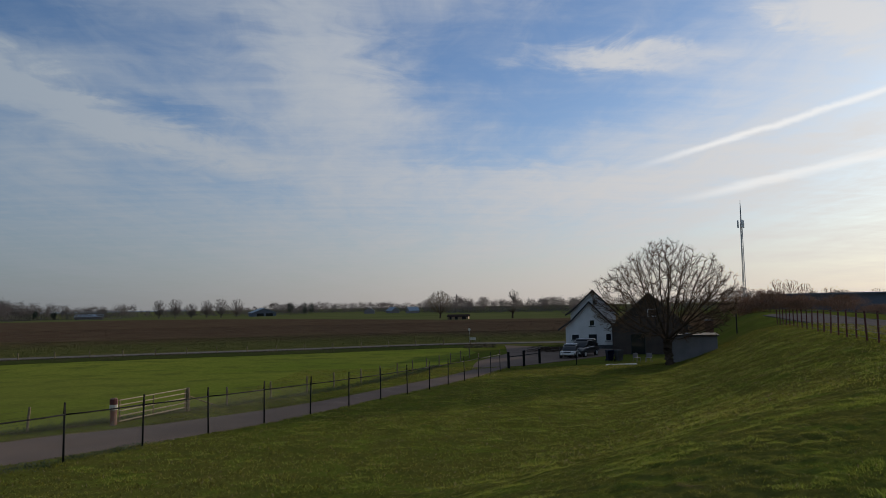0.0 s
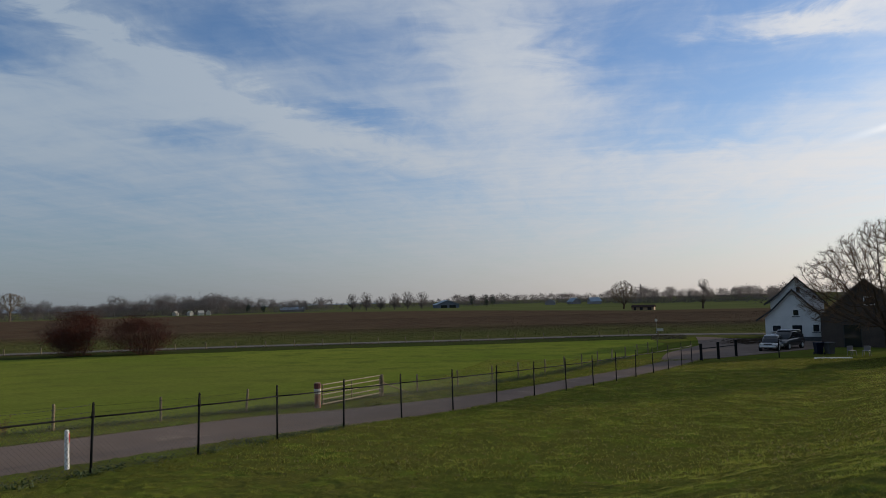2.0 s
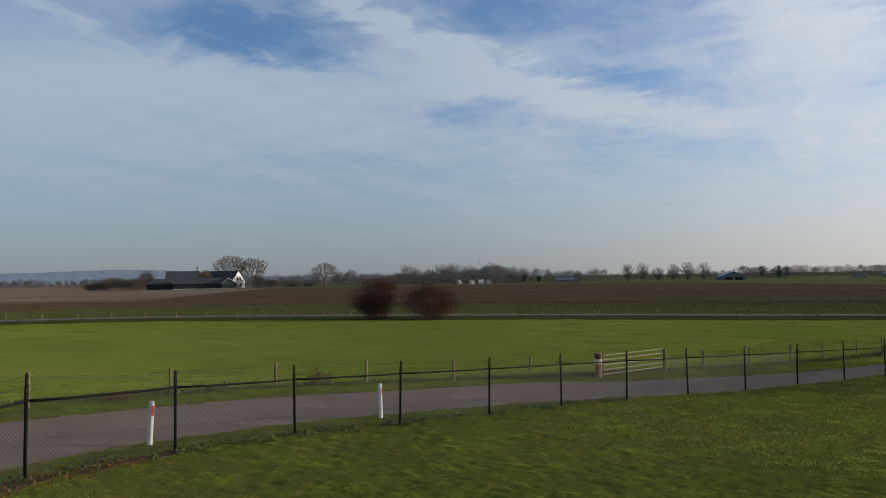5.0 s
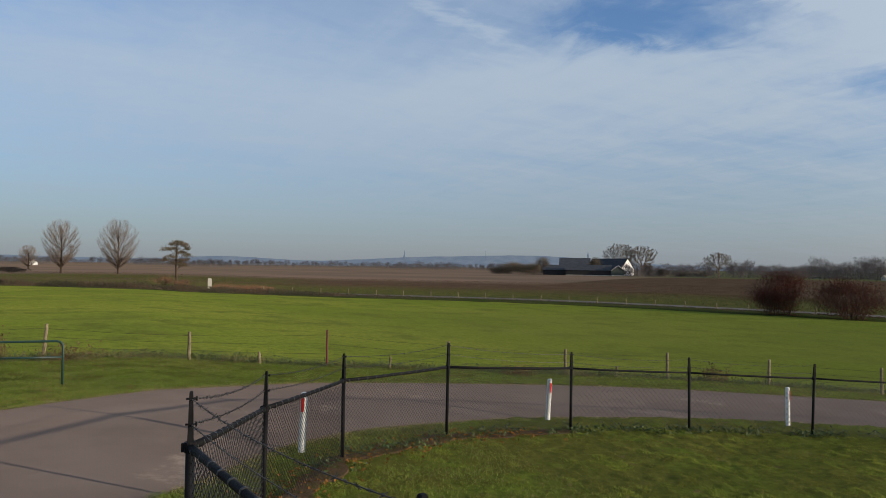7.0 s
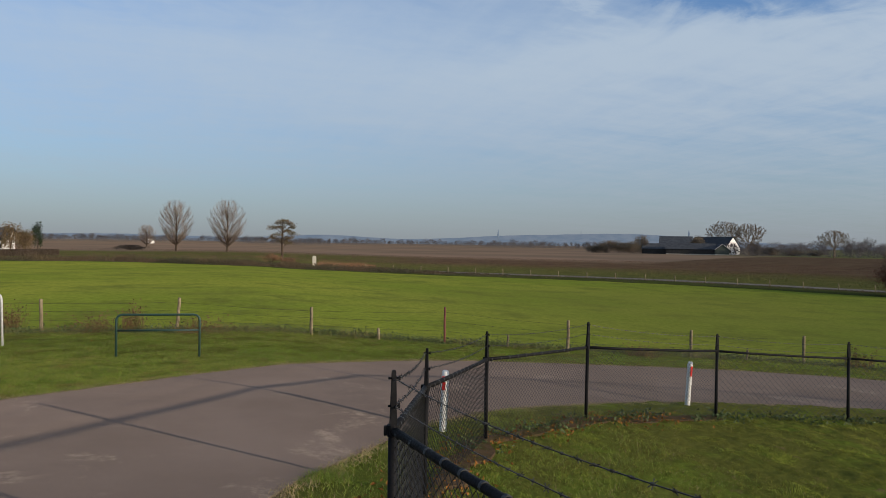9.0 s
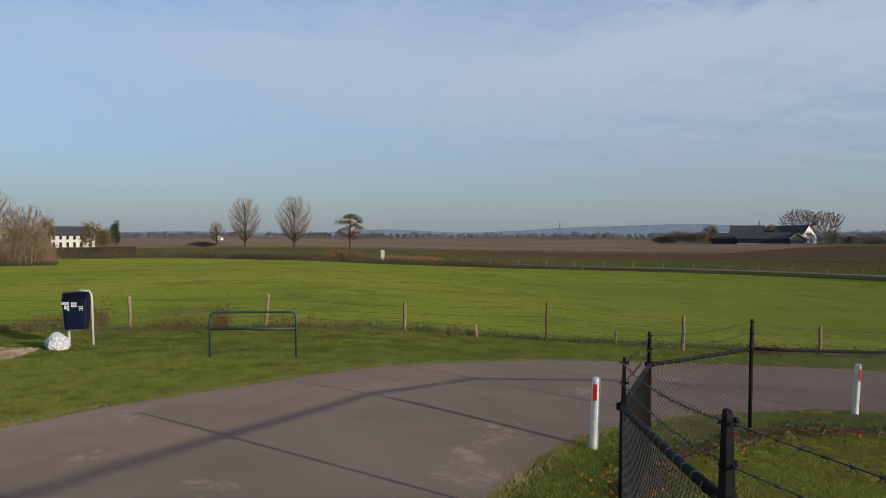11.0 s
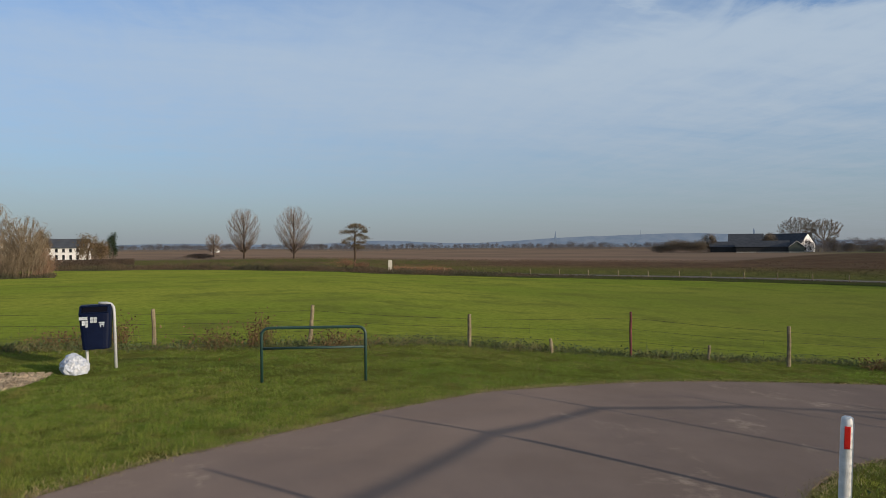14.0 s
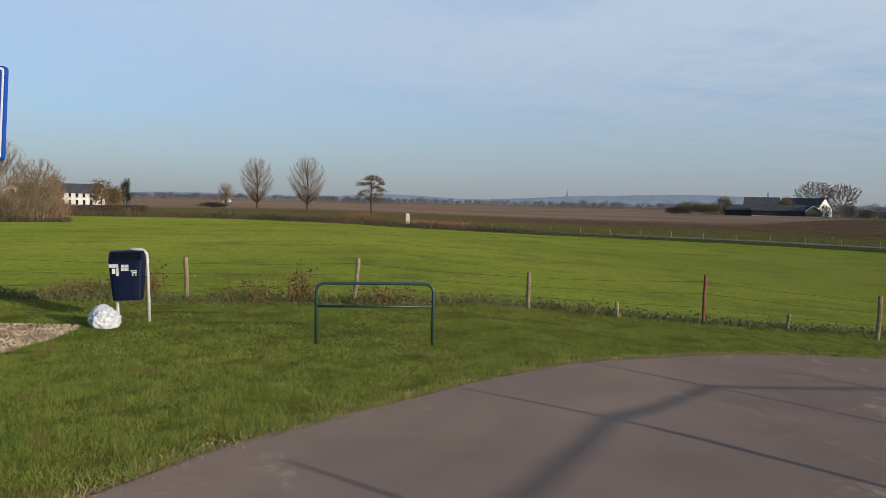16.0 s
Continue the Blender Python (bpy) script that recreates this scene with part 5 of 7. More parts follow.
def leafy_shrub(name, label, x, y, tall, wide, n, leaf, mat, seed, category="shrub", stems=14, group=""):
    t = thing(name, label, category, group, on_ground(x, y, 0, 0.05))
    rng = random.Random(seed)
    s = Build()
    for _ in range(stems):
        a, r = rng.uniform(0, 6.28), rng.uniform(0.2, 0.45) * wide
        top = Vector((math.cos(a) * r, math.sin(a) * r, tall * rng.uniform(0.5, 0.9)))
        s.tube([Vector((top.x * 0.12, top.y * 0.12, -0.1)), top * 0.5 + Vector((0, 0, tall * 0.08)), top], [0.07, 0.045, 0.015], 4, False)
    part("stem", s, M["bark"], t)
    p = puffs(n, tall, wide, 26, seed, tall * 0.12)
    part("foliage", Build().leaves(p, np.random.uniform(0.6, 1.3, n) * leaf), mat, t)
    return t


def twig_shrub(name, label, x, y, tall, wide, n, mat, seed, group="", leafy=0, leaf_mat=None, fat=1.0):
    """A bare, many-stemmed shrub: stems, and a haze of fine twigs."""
    t = thing(name, label, "shrub", group, on_ground(x, y, 0, 0.05))
    rng = random.Random(seed)
    s = Build()
    for _ in range(16):
        a, r = rng.uniform(0, 6.28), rng.uniform(0.05, 0.46) * wide
        top = Vector((math.cos(a) * r, math.sin(a) * r, tall * rng.uniform(0.6, 0.95)))
        s.tube([Vector((top.x * 0.45, top.y * 0.45, -0.1)), Vector((top.x * 0.7, top.y * 0.7, top.z * 0.5)), top], [0.035, 0.025, 0.008], 4, False)
    part("stem", s, mat, t)
    p = puffs(n, tall, wide, 40, seed, 0.1)
    d = np.random.normal(size=(n, 3)) * 0.36 + np.stack([p[:, 0] * 0.22, p[:, 1] * 0.22, np.full(n, 0.75)], 1)
    d = d / np.linalg.norm(d, axis=1, keepdims=True) * np.random.uniform(0.4, 1.1, (n, 1)) * (0.35 + tall * 0.09)
    part("twig_haze", Build().slivers(p - d * 0.5, p + d * 0.5, np.random.uniform(0.014, 0.028, n) * fat), mat, t)
    if leafy:
        part("foliage", Build().leaves(puffs(leafy, tall, wide, 30, seed + 1, 0.2), 0.13 * max(1.0, fat - 2.6)), leaf_mat, t)
    return t


# the wide bare tree by the white house
tree("bare_walnut_tree", "wide leafless garden tree before the white house", 18.0, 57.5, grown_tree(10.35, 11.8, 1.8, 0.34, 4, 4600, 0.40, 0.72, 0.06, 0.0, 8, 8, 0.014, 0.056, 0.017, 0.0), (M["bark"], M["twig"]))
# two upright bare poplars and the small one beside them
for i, (bx, dist, tall, spread) in enumerate(((95.37, 213, 14.6, 0.70), (91.6, 209, 15.0, 0.76), (97.5, 327, 9.6, 0.9))):
    x, y = from_lane(bx, dist)
    tree("bare_poplar", "leafless rounded poplar standing in the far fields", x, y, fan_tree(tall, tall * spread, tall * 0.11, 0.28, 20 + i, 110, 30, 0.024, 0.56), (M["bark"], M["pale_twig"]), i * 40, "poplars in the fields")


M["oak_leaf"] = plain_stuff("oak_leaves", (0.135, 0.082, 0.034), (0.10, 0.080, 0.034), 0.8, 0, 0.8, 8.0, 0.0, True, True)


def half_bare_oak():
    x, y = from_lane(87.15, 113)
    wood = Build().tube([(0, 0, -0.3), (0.05, 0, 1.5), (-0.05, 0.05, 3.4), (0.05, 0, 5.0), (0, 0, 6.6)], [0.2, 0.17, 0.13, 0.08, 0.03], 7)
    t = thing("young_oak", "small oak with layered brown leaves at field edge", "tree", "", on_ground(x, y, 87, 0.05))
    p = []
    rng = np.random.default_rng(5)
    for cx, cy, cz, r in ((0.3, 0, 6.7, 1.2), (-0.5, 0.3, 6.35, 1.1), (1.1, -0.2, 6.25, 0.9), (-1.5, 0, 5.6, 1.0), (-0.3, 0.2, 5.7, 0.9), (1.5, 0.1, 5.7, 0.6), (0.6, 0.4, 5.1, 1.0), (1.5, 0.2, 4.7, 0.9), (-0.7, 0, 4.5, 1.0), (1.0, -0.3, 4.0, 1.1), (-1.5, 0.2, 4.0, 0.9), (0.0, 0.2, 3.5, 1.1), (0.9, 0, 3.2, 0.9)):
        q = rng.normal(size=(190, 3)) * [r * 0.44, r * 0.44, 0.15] + [cx, cy, cz]
        q[:, 2] -= 0.08 * ((q[:, 0] - cx) ** 2 + (q[:, 1] - cy) ** 2)
        wood.tube([(0, 0, cz - 1.0), (cx * 0.5, cy * 0.5, cz - 0.35), (cx, cy, cz)], [0.06, 0.04, 0.02], 4, False)
        p.append(q)
    part("trunk", wood, M["bark"], t)
    part("crown", Build().leaves(np.concatenate(p), 0.175), M["oak_leaf"], t, "sparse brown autumn leaves")


half_bare_oak()
twig_shrub("hawthorn_bush", "dense dark red hawthorn bush by the farm track", -59.6, 65.6, 5.0, 7.0, 5200, M["haw_twig"], 3, "hawthorns by the track", 10000, M["red_leaf"], 1.1)
twig_shrub("hawthorn_bush", "thinner dark red hawthorn bush by the farm track", -53.2, 68.9, 4.5, 7.3, 4800, M["haw_twig"], 8, "hawthorns by the track", 6500, M["red_leaf"], 1.1)

# willow scrub at the far end of the meadow
SCRUB = (
    (123.3, 84, 3.8, 5.0, "scrub_twig"), (122.1, 82, 4.5, 4.6, "rosy_twig"), (120.8, 84, 3.0, 3.8, "rosy_twig"), (119.5, 81, 5.0, 3.0, "mossy_twig"),
    (118.2, 84, 3.4, 4.0, "scrub_twig"), (116.8, 83, 4.5, 4.6, "scrub_twig"), (115.0, 84, 4.7, 5.0, "scrub_twig"), (113.2, 84, 3.6, 4.2, "rosy_twig"),
    (111.7, 82, 2.8, 4.6, "scrub_twig"), (110.2, 82, 4.7, 4.4, "scrub_twig"), (109.2, 84, 2.9, 2.8, "rosy_twig"), (125.6, 84, 3.6, 6.0, "rosy_twig"), (128.4, 83, 4.4, 7.0, "scrub_twig"),
)
for i, (bx, dist, tall, wide, mat) in enumerate(SCRUB):
    x, y = from_lane(bx, dist)
    twig_shrub("willow_scrub", "bare brown willow scrub at the meadow end" if mat == "scrub_twig" else "bare rosy-brown willow scrub at the meadow end" if mat == "rosy_twig" else "tall thin mossy grey shrub before the house", x, y, tall, wide, 3200 if mat == "mossy_twig" else int(1150 * wide), M[mat], 60 + i, "willow scrub", 160 if i % 2 else 60, M["brown_leaf"], 1.5)
for i, (bx, dist, tall, wide) in enumerate(((112.3, 92, 8.3, 4.6), (110.2, 94, 6.6, 5.0), (122.8, 104, 6.6, 5.6), (118.0, 160, 9.6, 8.0), (115.4, 165, 9.6, 8.0))):
    x, y = from_lane(bx, dist)
    tree("bare_tree", "leafless tree behind the willow scrub", x, y, fan_tree(tall, wide * 1.15, tall * 0.08, 0.10, 80 + i, 80, 26, 0.026, 0.62), (M["scrub_twig"], M["scrub_twig"]))
for i, (bx, dist, tall, wide) in enumerate(((124.6, 192, 11.2, 6.0), (126.6, 190, 12, 6.5))):
    x, y = from_lane(bx, dist)
    leafy_shrub("cypress", "dark green conifer beside the farmhouses", x, y, tall, wide, 4200, 0.42, M["dark_leaf"], 95 + i, "tree", 3, "conifers")


# ---- buildings ----
def gabled(name, label, x, y, turn, wide, deep, eave, ridge, wall, roof, front=(), over=0.35, along=False, base=None, category="house", flare=0.0, trim=None):
    """A house whose gable faces local -y (or whose eave does, if along). front: windows (x, z, width, height, mat)."""
    t = thing(name, label, category, "", on_ground(x, y, turn, 0.3))
    body = Build()
    if along:
        body.prism([(-deep / 2, 0), (deep / 2, 0), (deep / 2, eave), (0, ridge), (-deep / 2, eave)], wide, Matrix.Translation((wide / 2, deep / 2, 0)) @ pose(0, 0, 0, 0, 0, 90))
    else:
        body.prism([(-wide / 2, 0), (wide / 2, 0), (wide / 2, eave), (0, ridge), (-wide / 2, eave)], deep)
    part("wall", body, wall, t)
    if base is not None:
        part("plinth", Build().box((-wide / 2 - 0.03, -0.03, 0), (wide / 2 + 0.03, deep + 0.03, 0.75)), base, t)
    half = (deep if along else wide) / 2
    slope = (ridge - eave) / half
    o = over
    for s in (-1, 1):
        top = (0, ridge + 0.16)
        low = (s * (half + o), eave - o * slope + 0.16)
        line = [top, low] if not flare or s > 0 else [top, (s * half * 0.72, ridge + 0.16 - half * 0.72 * slope), (s * (half + o + flare), eave - o * slope * 0.6 + 0.05)]
        outline = line + [(p[0], p[1] - 0.16) for p in reversed(line)]
        if s > 0:
            outline = outline[::-1]
        m = Matrix.Translation((wide / 2 + o, deep / 2, 0)) @ pose(0, 0, 0, 0, 0, 90) if along else Matrix.Translation((0, -o, 0))
        part("roof", Build().prism(outline, (wide if along else deep) + 2 * o, m), roof, t)
        if trim is not None and not along:
            part("bargeboard", Build().prism([(p[0], p[1] - 0.02) for p in line] + [(p[0], p[1] - 0.24) for p in reversed(line)], 0.05, Matrix.Translation((0, -o - 0.055, 0))), trim, t)
    for wx, wz, ww, wh, kind in front:
        w = part("window" if kind == "glass" else "door", Build().box((wx - ww / 2, -0.06, wz - wh / 2), (wx + ww / 2, -0.012, wz + wh / 2)), M["trim_white"] if kind == "glass" else M["trim_dark"], t)
        part("pane", Build().box((wx - ww / 2 + 0.07, -0.075, wz - wh / 2 + 0.07), (wx + ww / 2 - 0.07, -0.05, wz + wh / 2 - 0.07)), M["glass"], w)
        if kind == "glass":
            part("sill", Build().box((wx - ww / 2 - 0.06, -0.12, wz - wh / 2 - 0.07), (wx + ww / 2 + 0.06, -0.01, wz - wh / 2)), M["trim_dark"], w)
    return t


gabled("white_house", "white rendered house with steep dark gable roofs", 17.4, 86.0, -12, 5.7, 8.0, 2.9, 5.9, M["white_wall"], M["roof_tile"], [(-1.7, 1.7, 0.95, 0.75, "glass"), (0.35, 1.55, 1.1, 1.1, "glass"), (0.3, 3.4, 0.65, 0.75, "glass"), (2.2, 1.7, 0.7, 0.9, "glass")], 0.4, False, M["dark_base"], "house", 0.5, M["trim_dark"])
gabled("rear_house", "taller white gabled house behind the front gable", 18.8, 90.5, -12, 5.6, 9.0, 4.6, 7.4, M["white_wall"], M["roof_tile"], [(0.2, 6.0, 0.5, 0.7, "glass")], 0.4, False, None, "house", 0.3, M["trim_dark"])
gabled("dark_barn", "dark brown boarded barn in the shade beside the house", 21.2, 74.0, -16, 7.6, 12, 3.2, 6.6, M["old_boards"], M["brown_tile"], [(0.3, 4.6, 0.9, 0.8, "glass"), (-1.2, 1.3, 1.5, 2.3, "door")], 0.4, False, None, "barn")


def garden_shed():
    t = thing("concrete_shed", "pale grey flat-roofed concrete shed at the dike foot", "shed", "", on_ground(20.3, 58.2, -18, 0.85))
    part("wall", Build().box((-1.75, 0, 0), (1.75, 4.2, 2.55), None, 0.02), M["concrete"], t)
    part("roof", Build().box((-1.9, -0.15, 2.55), (1.9, 4.35, 2.68), None, 0.02), M["dark_base"], t, "dark flat roof edge")
    pillar = thing("brick_pillar", "red brick chimney-like pillar behind the shed", "pillar", "", on_ground(23.9, 64.5, -18, 0.2))
    part("shaft", Build().box((-0.35, -0.3, 0), (0.35, 0.3, 2.6), None, 0.02), M["brick"], pillar)
    part("cap", Build().box((-0.42, -0.37, 2.6), (0.42, 0.37, 2.72), None, 0.02), M["concrete"], pillar)


garden_shed()


def car(name, label, x, y, turn, paint, long=4.4, wide=1.8, tall=1.65):
    """A car: lofted body, glazed cabin under a roof, bumpers, lamps, wheels in dark arches."""
    t = thing(name, label, "car", "parked cars", on_ground(x, y, turn, -0.02))

    def loft(sections, mat, pname, clabel=""):
        b = Build()
        k = 12
        vs = []
        for px, half, z0, z1 in sections:
            for i in range(k):
                a = 2 * math.pi * (i + 0.5) / k
                ca, sa = math.cos(a), math.sin(a)
                vs.append((px, half * math.copysign(abs(ca) ** 0.4, ca), (z0 + z1) / 2 + (z1 - z0) / 2 * math.copysign(abs(sa) ** 0.5, sa)))
        n = len(sections)
        b.add(vs, [(i * k + m, i * k + (m + 1) % k, (i + 1) * k + (m + 1) % k, (i + 1) * k + m) for i in range(n - 1) for m in range(k)] + [tuple(range(k))[::-1], tuple(range((n - 1) * k, n * k))])
        return part(pname, b, mat, t, clabel, True)

    h, zb = long / 2, tall * 0.58
    w = wide / 2
    loft([(-h, w * 0.86, 0.42, zb * 0.92), (-h + 0.12, w * 0.96, 0.32, zb), (-h * 0.4, w, 0.28, zb + 0.04), (h * 0.2, w, 0.28, zb + 0.02), (h * 0.55, w * 0.98, 0.28, zb - 0.05), (h - 0.15, w * 0.93, 0.3, zb - 0.14), (h, w * 0.82, 0.4, zb - 0.25)], paint, "body")
    loft([(-h + 0.14, w * 0.82, zb - 0.1, zb + 0.05), (-h + 0.5, w * 0.84, zb - 0.1, tall - 0.06), (0.0, w * 0.84, zb - 0.1, tall - 0.03), (h * 0.15, w * 0.82, zb - 0.1, tall - 0.08), (h * 0.48, w * 0.80, zb - 0.1, zb + 0.04)], M["glass"], "cabin", "dark glazed cabin")
    loft([(-h + 0.42, w * 0.66, tall - 0.14, tall - 0.03), (-h + 0.6, w * 0.74, tall - 0.12, tall), (0.0, w * 0.74, tall - 0.1, tall + 0.02), (h * 0.18, w * 0.68, tall - 0.14, tall - 0.04)], paint, "roof")
    part("bumper", Build().box((h - 0.1, -w * 0.8, 0.36), (h + 0.07, w * 0.8, 0.54), None, 0.04), M["trim_white"], t, "pale bumper and number plate area")
    part("grille", Build().box((h - 0.05, -w * 0.4, 0.57), (h + 0.02, w * 0.4, 0.68), None, 0.02), M["trim_dark"], t)
    for s in (-1, 1):
        part("headlight", Build().box((h - 0.14, s * w * 0.66 - 0.14, 0.60), (h - 0.01, s * w * 0.66 + 0.14, 0.72), None, 0.03), M["trim_white"], t, "clear headlight")
        part("mirror", Build().box((h * 0.28, s * (w + 0.08) - 0.08, zb), (h * 0.34, s * (w + 0.08) + 0.08, zb + 0.14), None, 0.02), M["trim_dark"], t)
        for px in (-long * 0.3, long * 0.31):
            o = part("wheel", Build().tube([(px, s * (w - 0.2), 0.32), (px, s * (w + 0.02), 0.32)], 0.32, 18), M["rubber"], t)
            part("rim", Build().tube([(px, s * (w + 0.015), 0.32), (px, s * (w + 0.03), 0.32)], 0.2, 12), M["galvanised"], o)
    return t


car("parked_car", "dark grey car parked before the white house", 14.0, 73.0, -125, M["car_grey"], 4.5, 1.85, 1.75)
car("parked_car", "silver car parked low before the white house", 12.4, 71.0, -110, M["car_silver"], 3.9, 1.65, 1.35)


def yard_things():
    """Bins, brushwood, a plank, a bench set and small signs round the white house."""
    for i, (x, y, mat, say) in enumerate(((14.9, 65.0, "bin_blue", "dark blue wheelie bin before the barn"), (15.7, 64.9, "dark_base", "grey wheelie bin before the barn"))):
        t = thing("wheelie_bin", say, "wheelie bin", "wheelie bins", on_ground(x, y, 10 + 15 * i, 0.0))
        body = Build()
        body.add([(s * w, d * w * 1.15, z) for z, w in ((0.08, 0.23), (0.95, 0.29)) for s, d in ((-1, -1), (1, -1), (1, 1), (-1, 1))], [(0, 1, 5, 4), (1, 2, 6, 5), (2, 3, 7, 6), (3, 0, 4, 7), (4, 5, 6, 7), (3, 2, 1, 0)])
        part("body", body, M[mat], t)
        part("lid", Build().box((-0.31, -0.37, 0.95), (0.31, 0.36, 1.03), None, 0.025), M[mat], t)
        part("handle", Build().tube([(-0.25, 0.40, 0.98), (0.25, 0.40, 0.98)], 0.018, 6), M[mat], t)
        for s in (-1, 1):
            part("wheel", Build().tube([(s * 0.24, 0.27, 0.1), (s * 0.30, 0.27, 0.1)], 0.1, 12), M["rubber"], t)
    t = thing("brushwood_pile", "dark pile of cut brushwood on the yard", "brushwood", "", on_ground(12.6, 81.5, 0, 0.05))
    rng = np.random.default_rng(401)
    q = rng.normal(size=(420, 3)) * [1.5, 0.9, 0.22] + [0, 0, 0.32]
    q[:, 2] = np.maximum(q[:, 2], 0.03)
    e = rng.normal(size=(420, 3)) * [0.6, 0.4, 0.12]
    tagged(part("branch_heap", Build().slivers(q - e, q + e, rng.uniform(0.03, 0.08, 420)), M["bark"], t), kind="stuff")
    plank = part("plank", Build().box((-1.35, -0.08, 0.0), (1.35, 0.08, 0.10), None, 0.01), M["trim_white"])
    tagged(plank, "long pale plank lying on the grass", "plank").matrix_basis = on_ground(14.85, 60.5, 6, 0.01)
    # chairs made up for white clutter; grey colour stands in for shade
    for i, (x, y) in enumerate(((16.9, 63.3), (17.9, 63.1))):
        t = thing("garden_chair", "chair shape for white clutter, shade in its grey", "chair", "garden chairs", on_ground(x, y, 20 - 50 * i, 0.0))
        part("seat", Build().box((-0.24, -0.24, 0.40), (0.24, 0.22, 0.44), None, 0.01), M["concrete"], t)
        part("backrest", Build().box((-0.24, 0.20, 0.44), (0.24, 0.25, 0.80), None, 0.015), M["concrete"], t)
        for sx in (-1, 1):
            for sy in (-1, 1):
                part("leg", Build().tube([(sx * 0.21, sy * 0.2, 0.41), (sx * 0.25, sy * 0.24, 0.0)], 0.02, 6), M["concrete"], t)
    t = thing("field_sign", "small pale notice board on two posts", "sign", "", on_ground(3.8, 100.4, -2, 0.05))
    part("board", Build().box((-0.42, -0.04, 0.72), (0.42, 0.0, 1.08), None, 0.01), M["stone_pale"], t)
    for s in (-1, 1):
        part("post", Build().box((s * 0.36 - 0.04, 0.0, -0.2), (s * 0.36 + 0.04, 0.08, 1.1), None, 0.01), M["weathered_wood"], t)
    t = thing("round_sign", "small white round sign on a thin pole", "sign", "", on_ground(3.6, 108.5, 0, 0.05))
    part("pole", Build().tube([(0, 0, -0.2), (0, 0, 2.05)], 0.02, 6), M["galvanised"], t)
    part("disc", Build().tube([(0, -0.06, 1.95), (0, -0.03, 1.95)], 0.2, 16), M["stone_pale"], t)
    tagged(part("yard_post", Build().tube([(0, 0, -0.2), (0, 0, 1.5)], 0.04, 8), M["black_paint"]), "single black post beside the parked cars", "post").matrix_basis = on_ground(11.2, 61.4)


yard_things()


def radio_mast():
    x, y = at_bearing(-22.9, 200)
    t = thing("radio_mast", "tall slender lattice radio mast with antennas", "mast", "", on_ground(x, y, 0, 0.1))
    H = 25.0
    for k in range(3):
        a = 2 * math.pi * k / 3
        part("leg", Build().tube([(0.42 * math.cos(a), 0.42 * math.sin(a), 0), (0.22 * math.cos(a), 0.22 * math.sin(a), H - 3)], 0.08, 6), M["galvanised"], t)
    lat = Build()
    for i in range(24):
        z0, z1 = i * (H - 3) / 24, (i + 1) * (H - 3) / 24
        for k in range(3):
            a, c = 2 * math.pi * k / 3, 2 * math.pi * (k + 1) / 3
            r0, r1 = 0.42 - 0.2 * i / 24, 0.42 - 0.2 * (i + 1) / 24
            lat.tube([(r0 * math.cos(a), r0 * math.sin(a), z0), (r1 * math.cos(c), r1 * math.sin(c), z1)], 0.04, 3, False)
    part("lattice", lat, M["galvanised"], t)
    part("top_pole", Build().tube([(0, 0, H - 4), (0, 0, H + 0.8), (0, 0, H + 3)], [0.22, 0.14, 0.05], 8), M["galvanised"], t)
    for k in range(3):
        a = 2 * math.pi * k / 3 + 0.4
        part("antenna", Build().box((0.8 * math.cos(a) - 0.16, 0.8 * math.sin(a) - 0.16, H - 4.2), (0.8 * math.cos(a) + 0.16, 0.8 * math.sin(a) + 0.16, H - 2.2), None, 0.03), M["trim_white"], t)


radio_mast()


def dike_fence():
    f = thing("dike_fence", "brown post-and-wire fence along the dike crest", "fence")
    p, q = Vector((12.9, 16.4)), Vector((27.5, 59.0))
    n = 23
    feet = []
    for i in range(n + 1):
        c = p.lerp(q, i / n)
        z = ground_z(c.x, c.y)
        feet.append(Vector((c.x, c.y, z)))
        part("post", Build().box((-0.03, -0.03, -0.2), (0.03, 0.03, 1.28), None, 0.008), M["rust_red"], f).matrix_basis = pose(c.x, c.y, z, random.uniform(-2, 2), random.uniform(-2, 2), 20)
    for a, c in zip(feet, feet[1:]):
        for hgt, r in ((1.2, 0.02), (0.95, 0.007), (0.7, 0.007), (0.45, 0.007), (0.2, 0.007)):
            part("rail" if r > 0.01 else "wire", Build().tube([a + Vector((0, 0, hgt)), c + Vector((0, 0, hgt))], r, 5, False), M["weathered_wood"] if r > 0.01 else M["wire"], f)
    a = Vector((27.0, 66, 0))
    single = Build().box((-0.05, -0.05, -0.2), (0.05, 0.05, 1.9), None, 0.01)
    tagged(part("marker_pole", single, M["dark_wood"]), "single dark wooden pole on the dike slope", "pole").matrix_basis = on_ground(27.6, 67.5)


dike_fence()
da, db = even([(6, -10), (10.5, 4), (14.6, 17), (29, 59), (38, 85)], 60), even([(11, -10), (16, 4), (20, 17), (34.5, 58), (44, 84)], 60)
strip("dike_road", da, db, 6, 0.05, M["dike_asphalt"], "grey lane on top of the dike", "road", 0.1)


